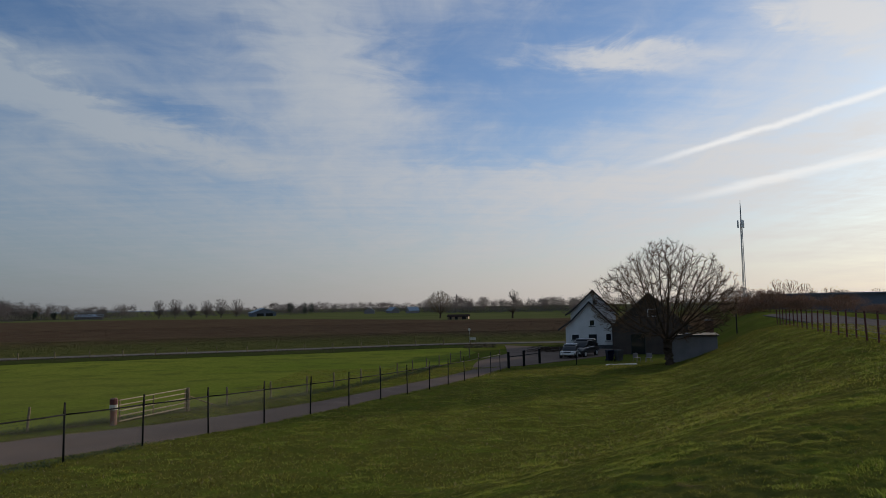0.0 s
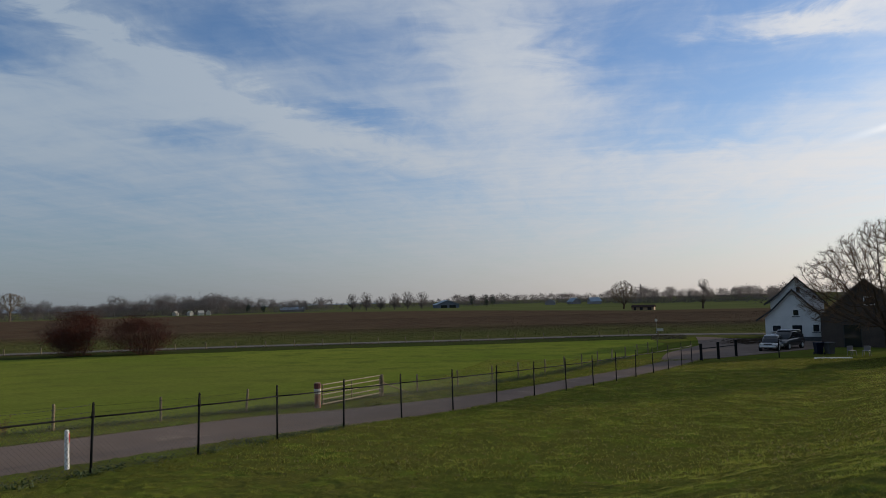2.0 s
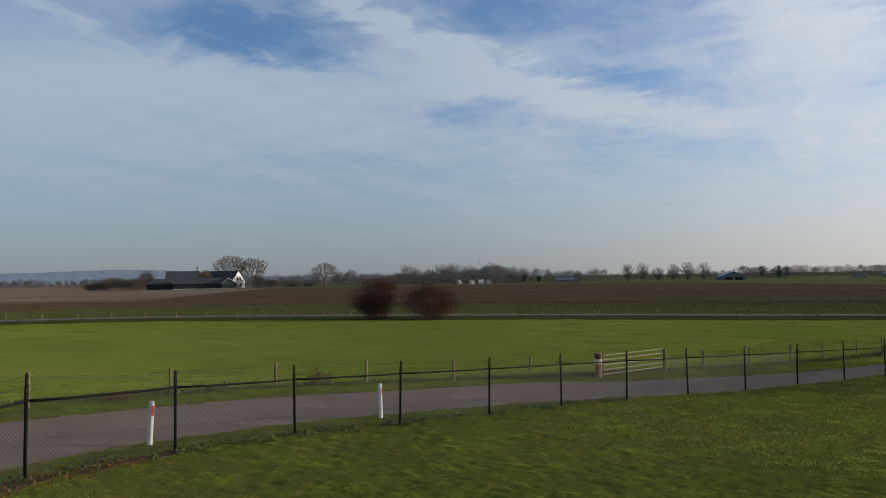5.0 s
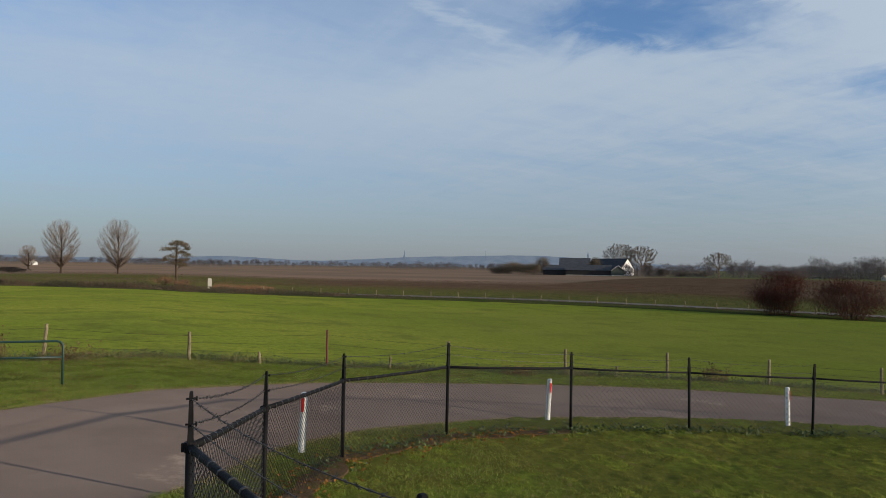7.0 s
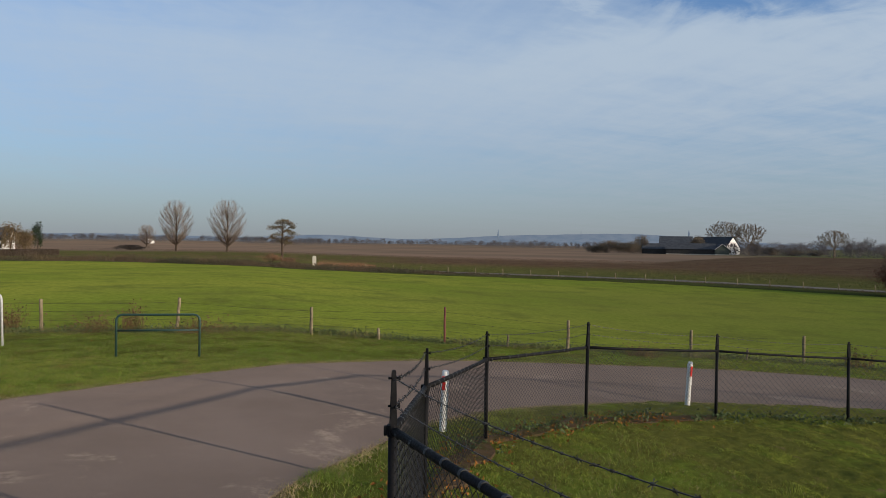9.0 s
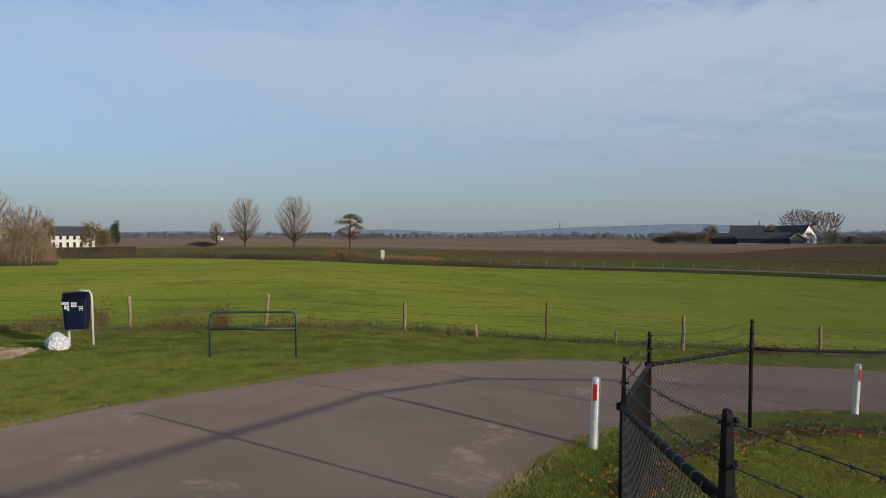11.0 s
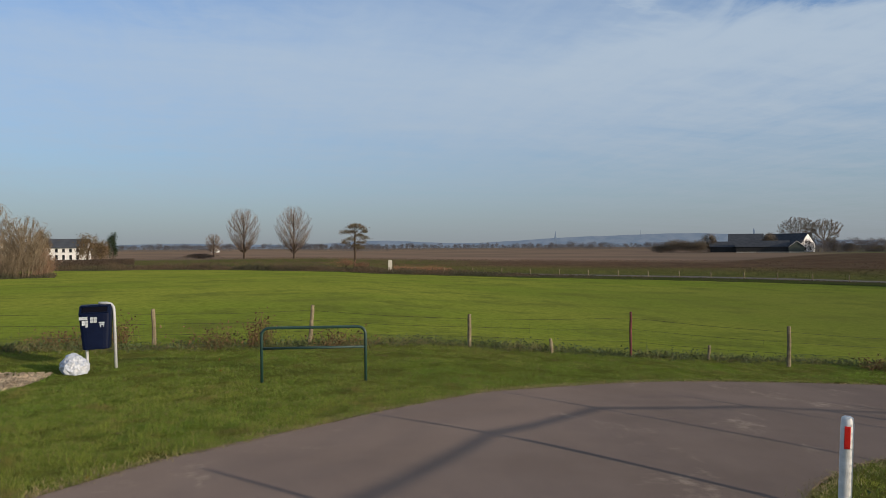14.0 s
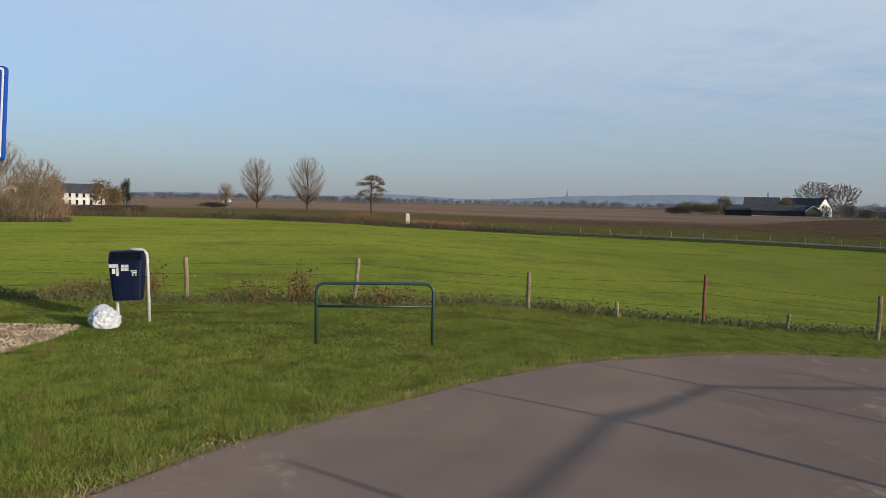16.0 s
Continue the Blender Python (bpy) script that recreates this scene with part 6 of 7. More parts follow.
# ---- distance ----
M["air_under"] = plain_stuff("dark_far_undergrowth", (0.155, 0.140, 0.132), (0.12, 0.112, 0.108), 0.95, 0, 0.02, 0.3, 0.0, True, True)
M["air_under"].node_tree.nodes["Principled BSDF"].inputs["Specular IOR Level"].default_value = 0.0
def far_woods(name, label, rows, seed, mat=None, under=0.3):
    """Bare woods far off, one mesh: round crowns of fanned limbs over low growth. rows: bearing from, to, distance, height low, high, trees."""
    rng = np.random.default_rng(seed)
    b, low = Build(), Build()
    for b0, b1, dist, h0, h1, count in rows:
        count = int(count * 0.75)
        for i in range(count):
            a, d = b0 + (b1 - b0) * (i + rng.uniform(0, 1)) / count, dist * rng.uniform(0.95, 1.08)
            x, y = at_bearing(a, d)
            z = ground_z(x, y)
            tall = 0.82 * h0 + (h1 - 0.82 * h0) * (0.5 * rng.uniform(0, 1) + 0.55 * (0.5 + 0.5 * noise.noise((a * 0.55, dist * 0.01, 4.4))))
            tall *= rng.choice([0.72, 0.9, 1.0, 1.12])
            wide = tall * rng.uniform(0.8, 1.3)
            n = 300 if dist < 700 else 130
            v = rng.normal(size=(n, 3)) + [0, 0, 0.25]
            v /= np.linalg.norm(v, axis=1, keepdims=True)
            v[:, 2] = np.maximum(v[:, 2], -0.85)
            lump = 1 + 0.13 * np.sin(v[:, :1] * 5 + i) * np.cos(v[:, 1:2] * 4 + 2 * i)
            mid = np.array([x, y, z + tall * 0.54])
            tip = mid + v * lump * [wide / 2, wide / 2, tall * 0.46]
            foot = np.stack([np.full(n, x), np.full(n, y), z + tall * rng.uniform(0.2, 0.55, n)], 1)
            tip = mid + (tip - mid) * rng.uniform(0.25, 1.0, (n, 1)) ** 0.4
            out = (tip - foot) / np.linalg.norm(tip - foot, axis=1, keepdims=True) + rng.normal(0, 0.75, (n, 3))
            b.slivers(tip - out * tall * rng.uniform(0.04, 0.11, (n, 1)), tip, tall * rng.uniform(0.008, 0.020, n) * (1 if dist < 700 else 1.5))
            core = mid + (tip - mid) * rng.uniform(0.5, 0.97, (n, 1))
            b.leaves(np.concatenate([core, mid + (tip - mid) * rng.uniform(0.3, 0.9, (n, 1))]), tall * rng.uniform(0.024, 0.050, 2 * n) * (1 if dist < 700 else 1.5))
            low.slivers(np.array([[x, y, z - 0.3]]), np.array([[x, y, z + tall * 0.6]]), np.array([tall * 0.04]))
            m = 110
            q = np.stack([x + rng.normal(size=m) * wide * 0.55, y + rng.normal(size=m) * wide * 0.55, z + tall * under * rng.uniform(0.0, 1.25, m) ** 1.3], 1)
            low.leaves(q, tall * rng.uniform(0.04, 0.10, m))
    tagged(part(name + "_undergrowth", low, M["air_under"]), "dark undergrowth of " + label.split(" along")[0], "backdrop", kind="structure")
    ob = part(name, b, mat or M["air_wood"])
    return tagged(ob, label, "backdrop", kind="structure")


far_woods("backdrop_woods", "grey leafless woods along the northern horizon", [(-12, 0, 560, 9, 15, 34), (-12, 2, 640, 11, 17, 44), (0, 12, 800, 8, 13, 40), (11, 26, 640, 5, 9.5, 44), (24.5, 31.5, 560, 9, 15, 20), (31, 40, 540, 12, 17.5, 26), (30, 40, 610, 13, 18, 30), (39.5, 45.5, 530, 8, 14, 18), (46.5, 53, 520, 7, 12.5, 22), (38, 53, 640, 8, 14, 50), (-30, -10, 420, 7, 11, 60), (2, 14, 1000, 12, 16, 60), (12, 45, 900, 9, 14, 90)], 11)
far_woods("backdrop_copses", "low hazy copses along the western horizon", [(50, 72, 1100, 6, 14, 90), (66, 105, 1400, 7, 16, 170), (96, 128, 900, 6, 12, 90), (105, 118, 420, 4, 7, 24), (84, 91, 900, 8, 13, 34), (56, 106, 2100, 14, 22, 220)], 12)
ROW = ((22.0, 500, 12.5), (20.85, 505, 13), (19.7, 498, 10), (18.6, 503, 12), (17.55, 500, 13), (16.4, 505, 12.5))
for i, (bx, dist, tall) in enumerate(ROW):
    x, y = at_bearing(bx, dist)
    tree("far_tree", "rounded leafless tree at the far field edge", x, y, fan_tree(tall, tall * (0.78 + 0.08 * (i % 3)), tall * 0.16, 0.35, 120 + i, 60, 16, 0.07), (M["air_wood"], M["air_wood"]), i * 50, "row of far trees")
x, y = at_bearing(46.07, 470)
tree("spreading_tree", "spreading leafless tree alone at field edge", x, y, grown_tree(16.2, 16.5, 5.0, 0.55, 131, 1000, 0.58, 0.5, 0.1, 0.0, 6, 8, 0.085, 0.07, 0.028), (M["farm_twig"], M["farm_twig"]))
x, y = at_bearing(0.4, 330)
tree("field_tree", "broad leafless tree beside the field shelter", x, y, grown_tree(12.8, 11.6, 1.6, 0.45, 133, 1100, 0.5, 0.55, 0.15, 0.1, 6, 8, 0.055, 0.08, 0.028), (M["bark"], M["farm_twig"]))
x, y = at_bearing(-5.5, 430)
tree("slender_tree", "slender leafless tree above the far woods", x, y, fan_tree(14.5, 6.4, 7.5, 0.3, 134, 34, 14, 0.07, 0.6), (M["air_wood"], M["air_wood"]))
x, y = at_bearing(-5.4, 300)
tree("pollard_willow", "pollard willow with short upright shoots", x, y, fan_tree(5.2, 4.0, 2.2, 0.5, 135, 26, 8, 0.06), (M["bark"], M["farm_twig"]))
for i, (bx, d, tall, wide) in enumerate(((12.3, 560, 10.2, 5.2), (11.2, 560, 9.5, 4.4), (10.7, 565, 10.0, 4.6), (30.1, 560, 8.0, 4.0), (28.9, 565, 7.0, 4.0))):
    x, y = at_bearing(bx, d)
    leafy_shrub("far_conifer", "dark conifer at the far field edge", x, y, tall, wide, 700, 0.5, M["hazy_conifer"], 140 + i, "tree", 2, "far conifers")


def hills():
    b = Build()
    bear = np.arange(20, 150, 0.5)
    D = 4200.0
    el = 0.24 + 0.70 * np.exp(-((bear - 60.5) / 7.5) ** 2) + 0.30 * np.exp(-((bear - 70) / 5.0) ** 2) + 0.30 * np.exp(-((bear - 84.5) / 4.5) ** 2) + 0.15 * np.exp(-((bear - 100) / 6) ** 2)
    el = el + 0.05 * np.array([noise.noise((t * 0.35, 3.3, 0)) for t in bear]) + 0.025 * np.array([noise.noise((t * 1.7, 5.3, 0)) for t in bear])
    el = el * smooth((bear - 36) / 14) + 0.02
    vs = []
    for k, s in ((0, 0.0), (0.75, 0.55), (1.0, 1.0), (1.15, 0.9)):
        for a, e in zip(bear, el):
            x, y = at_bearing(a, D * (0.93 + 0.07 * k))
            vs.append((x, y, -8 + s * (math.tan(radians(e)) * D + 12)))
    n = len(bear)
    b.add(vs, [(i * n + k, i * n + k + 1, (i + 1) * n + k + 1, (i + 1) * n + k) for i in range(3) for k in range(n - 1)])
    tagged(part("backdrop_hills", b, M["hill"], soft=True), "low wooded hills on the horizon, blue haze as glow", "backdrop", kind="structure")


hills()


def church():
    x, y = at_bearing(70.45, 2800)
    t = thing("church", "far church with a slender pointed spire", "church", "", pose(x, y, -4, 0, 0, 70))
    # church parts take the hills' glowing haze colour
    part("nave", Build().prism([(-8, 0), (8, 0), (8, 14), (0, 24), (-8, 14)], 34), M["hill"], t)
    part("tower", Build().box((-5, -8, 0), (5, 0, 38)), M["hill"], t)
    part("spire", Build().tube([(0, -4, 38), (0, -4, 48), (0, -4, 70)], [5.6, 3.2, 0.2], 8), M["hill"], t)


church()


def hill_tower():
    x, y = at_bearing(55.74, 3900)
    t = thing("hill_tower", "tiny far tower on the wooded hill", "tower", "", pose(x, y, 55, 0, 0, 56))
    # tower and mast share the haze glow of the hills
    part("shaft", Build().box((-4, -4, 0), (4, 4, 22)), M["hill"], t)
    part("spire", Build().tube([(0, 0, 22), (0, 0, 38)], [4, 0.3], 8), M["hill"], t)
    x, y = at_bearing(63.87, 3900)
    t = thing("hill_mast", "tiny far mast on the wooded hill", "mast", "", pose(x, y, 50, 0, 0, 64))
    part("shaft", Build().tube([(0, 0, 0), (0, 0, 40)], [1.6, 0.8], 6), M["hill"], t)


hill_tower()


M["barn_green"] = plain_stuff("dark_green_boards", (0.045, 0.060, 0.050), (0.060, 0.072, 0.060), 0.85, 0, 0.8, 9.0, 0.3)
M["farm_leaf"] = plain_stuff("dull_thicket_leaves", (0.125, 0.105, 0.072), (0.10, 0.085, 0.058), 0.95, 0, 0.2, 2.0, 0.0, True, True)


def farm():
    bx, d = 55.0, 530
    place_at = lambda side, back: (lambda x, y: (x + math.cos(radians(bx)) * side - math.sin(radians(bx)) * back, y + math.sin(radians(bx)) * side + math.cos(radians(bx)) * back))(*at_bearing(bx, d))  # noqa: E731
    x, y = place_at(-17, 6)
    gabled("large_barn", "large dark barn with slate-grey roof", x, y, bx, 22, 16, 7.8, 13.0, M["barn_wall"], M["slate_roof"], (), 0.5, True, None, "barn")
    x, y = place_at(-30.5, -8)
    gabled("low_wing", "low dark wing beside the long barn", x, y, bx, 17, 10, 4.2, 7.6, M["barn_wall"], M["slate_roof"], (), 0.5, True, None, "barn")
    x, y = place_at(-6.5, -16)
    low = gabled("low_barn", "long low dark barn of the far farm", x, y, bx, 32, 12, 4.2, 7.9, M["barn_wall"], M["slate_roof"], (), 0.5, True, None, "barn")
    part("plinth", Build().box((-15.8, -0.10, 0), (15.8, -0.01, 0.75)), M["stone_pale"], low, "pale concrete plinth")
    x, y = place_at(13.8, -18)
    gabled("gabled_shed", "small dark green shed with white gable edges", x, y, bx + 8, 9, 16, 4.2, 7.6, M["barn_green"], M["slate_roof"], (), 0.5, False, M["stone_pale"], "shed", 0, M["trim_white"])
    x, y = place_at(21, 0)
    gabled("farm_house", "white gabled farmhouse with long dark roof", x, y, bx + 45, 13.0, 35, 5.6, 12.8, M["white_wall"], M["slate_roof"], [(-2.4, 2.6, 1.6, 2.0, "glass"), (2.4, 2.6, 1.6, 2.0, "glass"), (-1.6, 7.0, 1.5, 1.9, "glass"), (1.6, 7.0, 1.5, 1.9, "glass")], 0.4)
    for i, (s, bk, tall) in enumerate(((17, 36, 25), (33, 30, 23))):
        x, y = place_at(s, bk)
        tree("farm_tree", "broad leafless tree behind the far farm", x, y, grown_tree(tall, tall * 1.0, tall * 0.25, 0.7, 150 + i, 1500, 0.56, 0.5, 0.1, 0.0, 7, 8, 0.085, 0.065, 0.024), (M["farm_twig"], M["farm_twig"]), 0, "farm trees")
    for i, (s, bk, tall, wide) in enumerate(((-72, -6, 7.5, 18), (-63, -8, 9.0, 20), (-54, -8, 12, 20), (-46, -9, 8.5, 17), (60, 10, 5, 14), (-40, -2, 12.5, 13), (74, 8, 5, 14), (35, -2, 9, 11), (45, -5, 7.5, 12), (-2, 0, 12.5, 13))):
        x, y = place_at(s, bk)
        twig_shrub("farm_thicket", "dark leafless thicket beside the far farm", x, y, tall * (0.75 + 0.3 * (i % 2)), wide * 0.8, 3600, M["farm_twig"], 160 + i, "farm thickets", 4200, M["farm_leaf"], 5.0)


farm()


M["bramble"] = plain_stuff("dark_brambles", (0.055, 0.040, 0.028), (0.075, 0.052, 0.034), 0.9, 0, 0.3, 3.0, 0.0, True, True)
M["blue_roof"] = plain_stuff("pale_blue_sheet_roof", (0.20, 0.26, 0.32), (0.16, 0.22, 0.28), 0.6, 0, 0.4, 4.0, 0.1)
M["tan_board"] = plain_stuff("tan_boards", (0.34, 0.23, 0.12), (0.26, 0.18, 0.10), 0.85, 0, 0.6, 6.0, 0.2)


def far_houses():
    x, y = from_lane(107.6, 204)
    gabled("white_villa", "white two-storey villa with dark roof", x, y, 96, 9.0, 8, 3.9, 5.9, M["white_wall"], M["slate_roof"], [(wx, wz, 0.75, wh, "glass") for wx in (-3.6, -2.0, -0.4, 1.2, 2.8) for wz, wh in ((1.35, 1.3), (3.1, 1.0))], 0.5, True, None)
    for i, (bx, d, tall, wide) in enumerate(((106.3, 170, 6.5, 4.6), (105.4, 176, 5.4, 3.6), (109.0, 196, 7.6, 4.0))):
        x, y = from_lane(bx, d)
        leafy_shrub("garden_tree", "brown-leaved garden tree beside the villa", x, y, tall, wide, 1900, 0.28, M["oak_leaf"], 180 + i, "tree", 5)
    x, y = from_lane(104.6, 178)
    leafy_shrub("garden_conifer", "narrow dark conifer beside the villa", x, y, 6.8, 2.2, 800, 0.32, M["dark_leaf"], 190, "tree", 2)
    x, y = from_lane(117.0, 144)
    gabled("orange_roofed_house", "house with long orange tiled roof behind scrub", x, y, 116, 11.5, 9, 2.6, 6.3, M["brick"], M["orange_roof"], [(-3, 2.4, 1.2, 1.3, "glass"), (3, 2.4, 1.2, 1.3, "glass")], 0.5, True)
    x, y = from_lane(119.75, 128)
    t = thing("dormer_house", "dark mansard-roofed house with white-framed dormer windows", "house", "", on_ground(x, y, 119.75, 0.3))
    part("wall", Build().box((-3.6, 0, 0), (3.6, 7, 3.2)), M["stone_pale"], t)
    part("roof", Build().prism([(-3.9, 3.2), (3.9, 3.2), (3.3, 5.9), (2.4, 6.3), (-2.4, 6.3), (-3.3, 5.9)], 7.6, Matrix.Translation((0, -0.3, 0))), M["brown_tile"], t)
    part("chimney", Build().box((-2.2, 3, 6.0), (-1.6, 3.6, 7.0), None, 0.03), M["stone_pale"], t)
    for wx in (-1.5, 0.1, 1.5):
        d = part("dormer", Build().box((wx - 0.6, -0.55, 3.9), (wx + 0.6, 0.6, 5.35), None, 0.03), M["trim_white"], t, "white-framed dormer")
        part("pane", Build().box((wx - 0.4, -0.58, 4.15), (wx + 0.4, -0.54, 5.15)), M["glass"], d)
        w = part("window", Build().box((wx - 0.6, -0.06, 1.3), (wx + 0.6, -0.01, 2.7)), M["trim_white"], t)
        part("pane", Build().box((wx - 0.48, -0.08, 1.42), (wx + 0.48, -0.05, 2.58)), M["glass"], w)
    x, y = from_lane(111.6, 150)
    gabled("pale_gabled_house", "pale gabled house with brown roof behind the scrub", x, y, 106, 6.0, 9, 2.6, 5.0, M["stone_pale"], M["roof_tile"], [(-1.4, 1.6, 1.0, 1.2, "glass"), (1.4, 1.6, 1.0, 1.2, "glass"), (0, 3.6, 0.8, 0.8, "glass")], 0.4, False, None, "house", 0, M["trim_dark"])
    hedge = Build()
    rng = np.random.default_rng(191)
    a = rng.uniform(103.2, 109.2, 7000)
    r = 146 - 2.0 * (a - 104) + rng.uniform(-0.6, 0.6, 7000)
    hx, hy = -np.sin(np.radians(a)) * r - 3.5, np.cos(np.radians(a)) * r - 1.6
    hedge.leaves(np.stack([hx, hy, height(hx, hy) + rng.uniform(0, 1.2, 7000)], 1), 0.22)
    tagged(part("garden_hedge", hedge, M["bramble"]), "long dark clipped hedge before the villa", "hedge")
    x, y = from_lane(98.5, 226)
    leafy_shrub("bramble_mound", "low dark bramble mound in the far field", x, y, 1.5, 9.6, 1500, 0.3, M["bramble"], 192, "shrub", 8)
    x, y = from_lane(97.33, 600)
    gabled("far_white_house", "small white house far across the plain", x, y, 97, 6.5, 7, 2.2, 4.6, M["white_wall"], M["roof_tile"], (), 0.3, False)
    x, y = at_bearing(14.3, 540)
    # closed dark doors paint the shade inside the open front
    gabled("far_barn", "barn with pale blue roof edges, shaded front as dark doors", x, y, 24, 17, 20, 3.0, 6.2, M["hazed_grey"], M["blue_roof"], [(-3, 1.4, 5, 2.2, "door"), (3.6, 1.4, 5, 2.2, "door")], 0.6, False, None, "barn", 0, M["blue_roof"])
    x, y = at_bearing(26.7, 570)
    gabled("far_long_barn", "low grey barn far across the plain", x, y, 24, 18, 9, 2.2, 4.0, M["concrete"], M["blue_roof"], (), 0.5, True, None, "barn")
    for i, (bx, wide) in enumerate(((33.0, 3.0), (33.5, 3.4), (34.2, 2.6), (35.2, 2.4))):
        x, y = at_bearing(bx, 500 + 7 * i)
        gabled("white_hut", "small pale hut at the edge of the woods", x, y, 30 + 15 * i, wide, 4, 2.0, 3.4, M["stone_pale"], M["stone_pale"], (), 0.2, i % 2 == 1, None, "hut")
    x, y = at_bearing(-1.0, 292)
    gabled("field_shelter", "low tan field shelter beside the broad tree", x, y, -10, 8.5, 4, 1.5, 2.2, M["tan_board"], M["roof_tile"], [(-3.0, 0.8, 0.9, 1.2, "door"), (-0.6, 0.8, 1.2, 1.2, "door"), (2.6, 0.8, 1.6, 1.2, "door")], 0.3, True, None, "shed")
    # bluish roofs and grey walls stand in for haze over the village
    for i, (bx, d) in enumerate(((6.1, 620), (2.5, 600), (4.0, 640))):
        x, y = at_bearing(bx, d)
        gabled("far_village_house", "pale house of the far village", x, y, 5 + 20 * i, 9, 8, 2.6, 5.6, M["concrete"], M["blue_roof"], (), 0.4, i == 1)
    x, y = at_bearing(-0.93, 700)
    t = thing("factory_chimney", "thin far factory chimney above the woods", "chimney", "", on_ground(x, y))
    part("shaft", Build().tube([(0, 0, 0), (0, 0, 17)], [0.9, 0.6], 10), M["concrete"], t)
    x, y = at_bearing(-33, 150)
    t = thing("long_shed", "long dark flat-roofed shed beyond the dike", "shed", "", on_ground(x, y, -33, 0.3))
    part("wall", Build().box((-24, 0, 0), (70, 10, 5.8)), M["hazed_grey"], t)
    part("roof", Build().box((-24.5, -0.5, 5.8), (70.5, 10.5, 6.1)), M["hazed_grey"], t)


far_houses()
for i, (bx, d, tall, wide) in enumerate(((-22.6, 118, 2.9, 7), (-24.4, 116, 3.4, 6), (-26.4, 118, 2.6, 7), (-19.5, 122, 3.6, 8), (-16.6, 126, 4.0, 8), (-28.9, 120, 2.5, 8), (-31.6, 118, 2.3, 8), (-34.3, 118, 2.3, 8), (-14.0, 128, 4.0, 8))):
    x, y = at_bearing(bx, d)
    twig_shrub("dike_thicket", "bare reddish-brown thicket beyond the dike", x, y, tall, wide, 5000, M["hazed_twig"], 300 + i, "thickets beyond the dike", 0, None, 2.2)
for i, (bx, d, tall) in enumerate(((-31.4, 190, 8.8), (-30.4, 192, 8.2), (-29.4, 188, 8.4), (-28.5, 190, 8.8), (-26.9, 190, 8.2), (-26.0, 194, 8.8), (-25.1, 190, 8.6), (-22.6, 150, 6.2), (-21.4, 150, 6.0), (-19.5, 150, 6.4), (-17.5, 155, 7.0))):
    x, y = at_bearing(bx, d)
    tree("bare_tree", "leafless tree beyond the dike", x, y, fan_tree(tall * 0.80, tall * 0.6, tall * 0.15, 0.12, 330 + i, 40, 14, 0.035), (M["hazed_twig"], M["hazed_twig"]))


def marker_stone():
    x, y = from_lane(84.48, 97)
    b = Build()
    b.prism([(-0.27, -0.2), (0.27, -0.2), (0.25, 1.40), (0.18, 1.50), (-0.18, 1.54), (-0.26, 1.42)], 0.3)
    tagged(part("marker_stone", b, M["stone_pale"]), "upright pale stone block at the field edge", "stone").matrix_basis = on_ground(x, y, 86)


marker_stone()


# ---- verges: hedge growth, weeds, grass ----
def edge_growth():
    rng = np.random.default_rng(31)
    b = Build()
    n = 60000
    bear = rng.uniform(-4, 122, n)
    off = rng.uniform(-4.2, 4.4, n) - 0.8 * rng.uniform(0, 1, n) ** 3
    r = field_edge(bear) + off
    x, y = -np.sin(np.radians(bear)) * r, np.cos(np.radians(bear)) * r
    lush = np.array([0.5 + 0.5 * noise.noise((t * 0.5, 2.2, 0)) for t in bear]) * (0.55 + 0.9 * smooth((bear - 78) / 16))
    z = height(x, y)
    west = smooth((bear - 73) / 8) * smooth((off + 2.5) / 2.5)
    tall = (0.08 + 0.20 * lush + (0.26 + 0.34 * lush) * west + 0.12 * smooth((off - 2.0) / 1.5)) * rng.uniform(0.5, 1.2, n)
    p = np.stack([x, y, z - 0.05], 1)
    b.slivers(p, p + np.stack([rng.normal(0, 0.22, n), rng.normal(0, 0.22, n), tall], 1), rng.uniform(0.06, 0.14, n))
    k = np.where((bear > 70) & (off > -2.2))[0]
    b.leaves(p[k] + np.stack([0 * k, 0 * k, tall[k] * rng.uniform(0.2, 1.1, len(k))], 1), rng.uniform(0.10, 0.24, len(k)))
    # growth colour also holds the shade along the ditch
    tagged(part("field_edge_growth", b, M["hedge"]), "rough growth along the ditch edge, shade in its colour", "vegetation", kind="stuff")
    f = thing("track_fence", "row of small wooden posts along the farm track", "fence")
    post = wood_post(0.85, 0.06, None).data("post", M["weathered_wood"])
    for k in range(40):
        a = -2 + k * 2.2
        x, y = at_bearing(a, float(field_edge(a)) + 4.2)
        part("post", post, None, f).matrix_basis = on_ground(x, y, 0, 0, random.uniform(-4, 4), random.uniform(-4, 4))


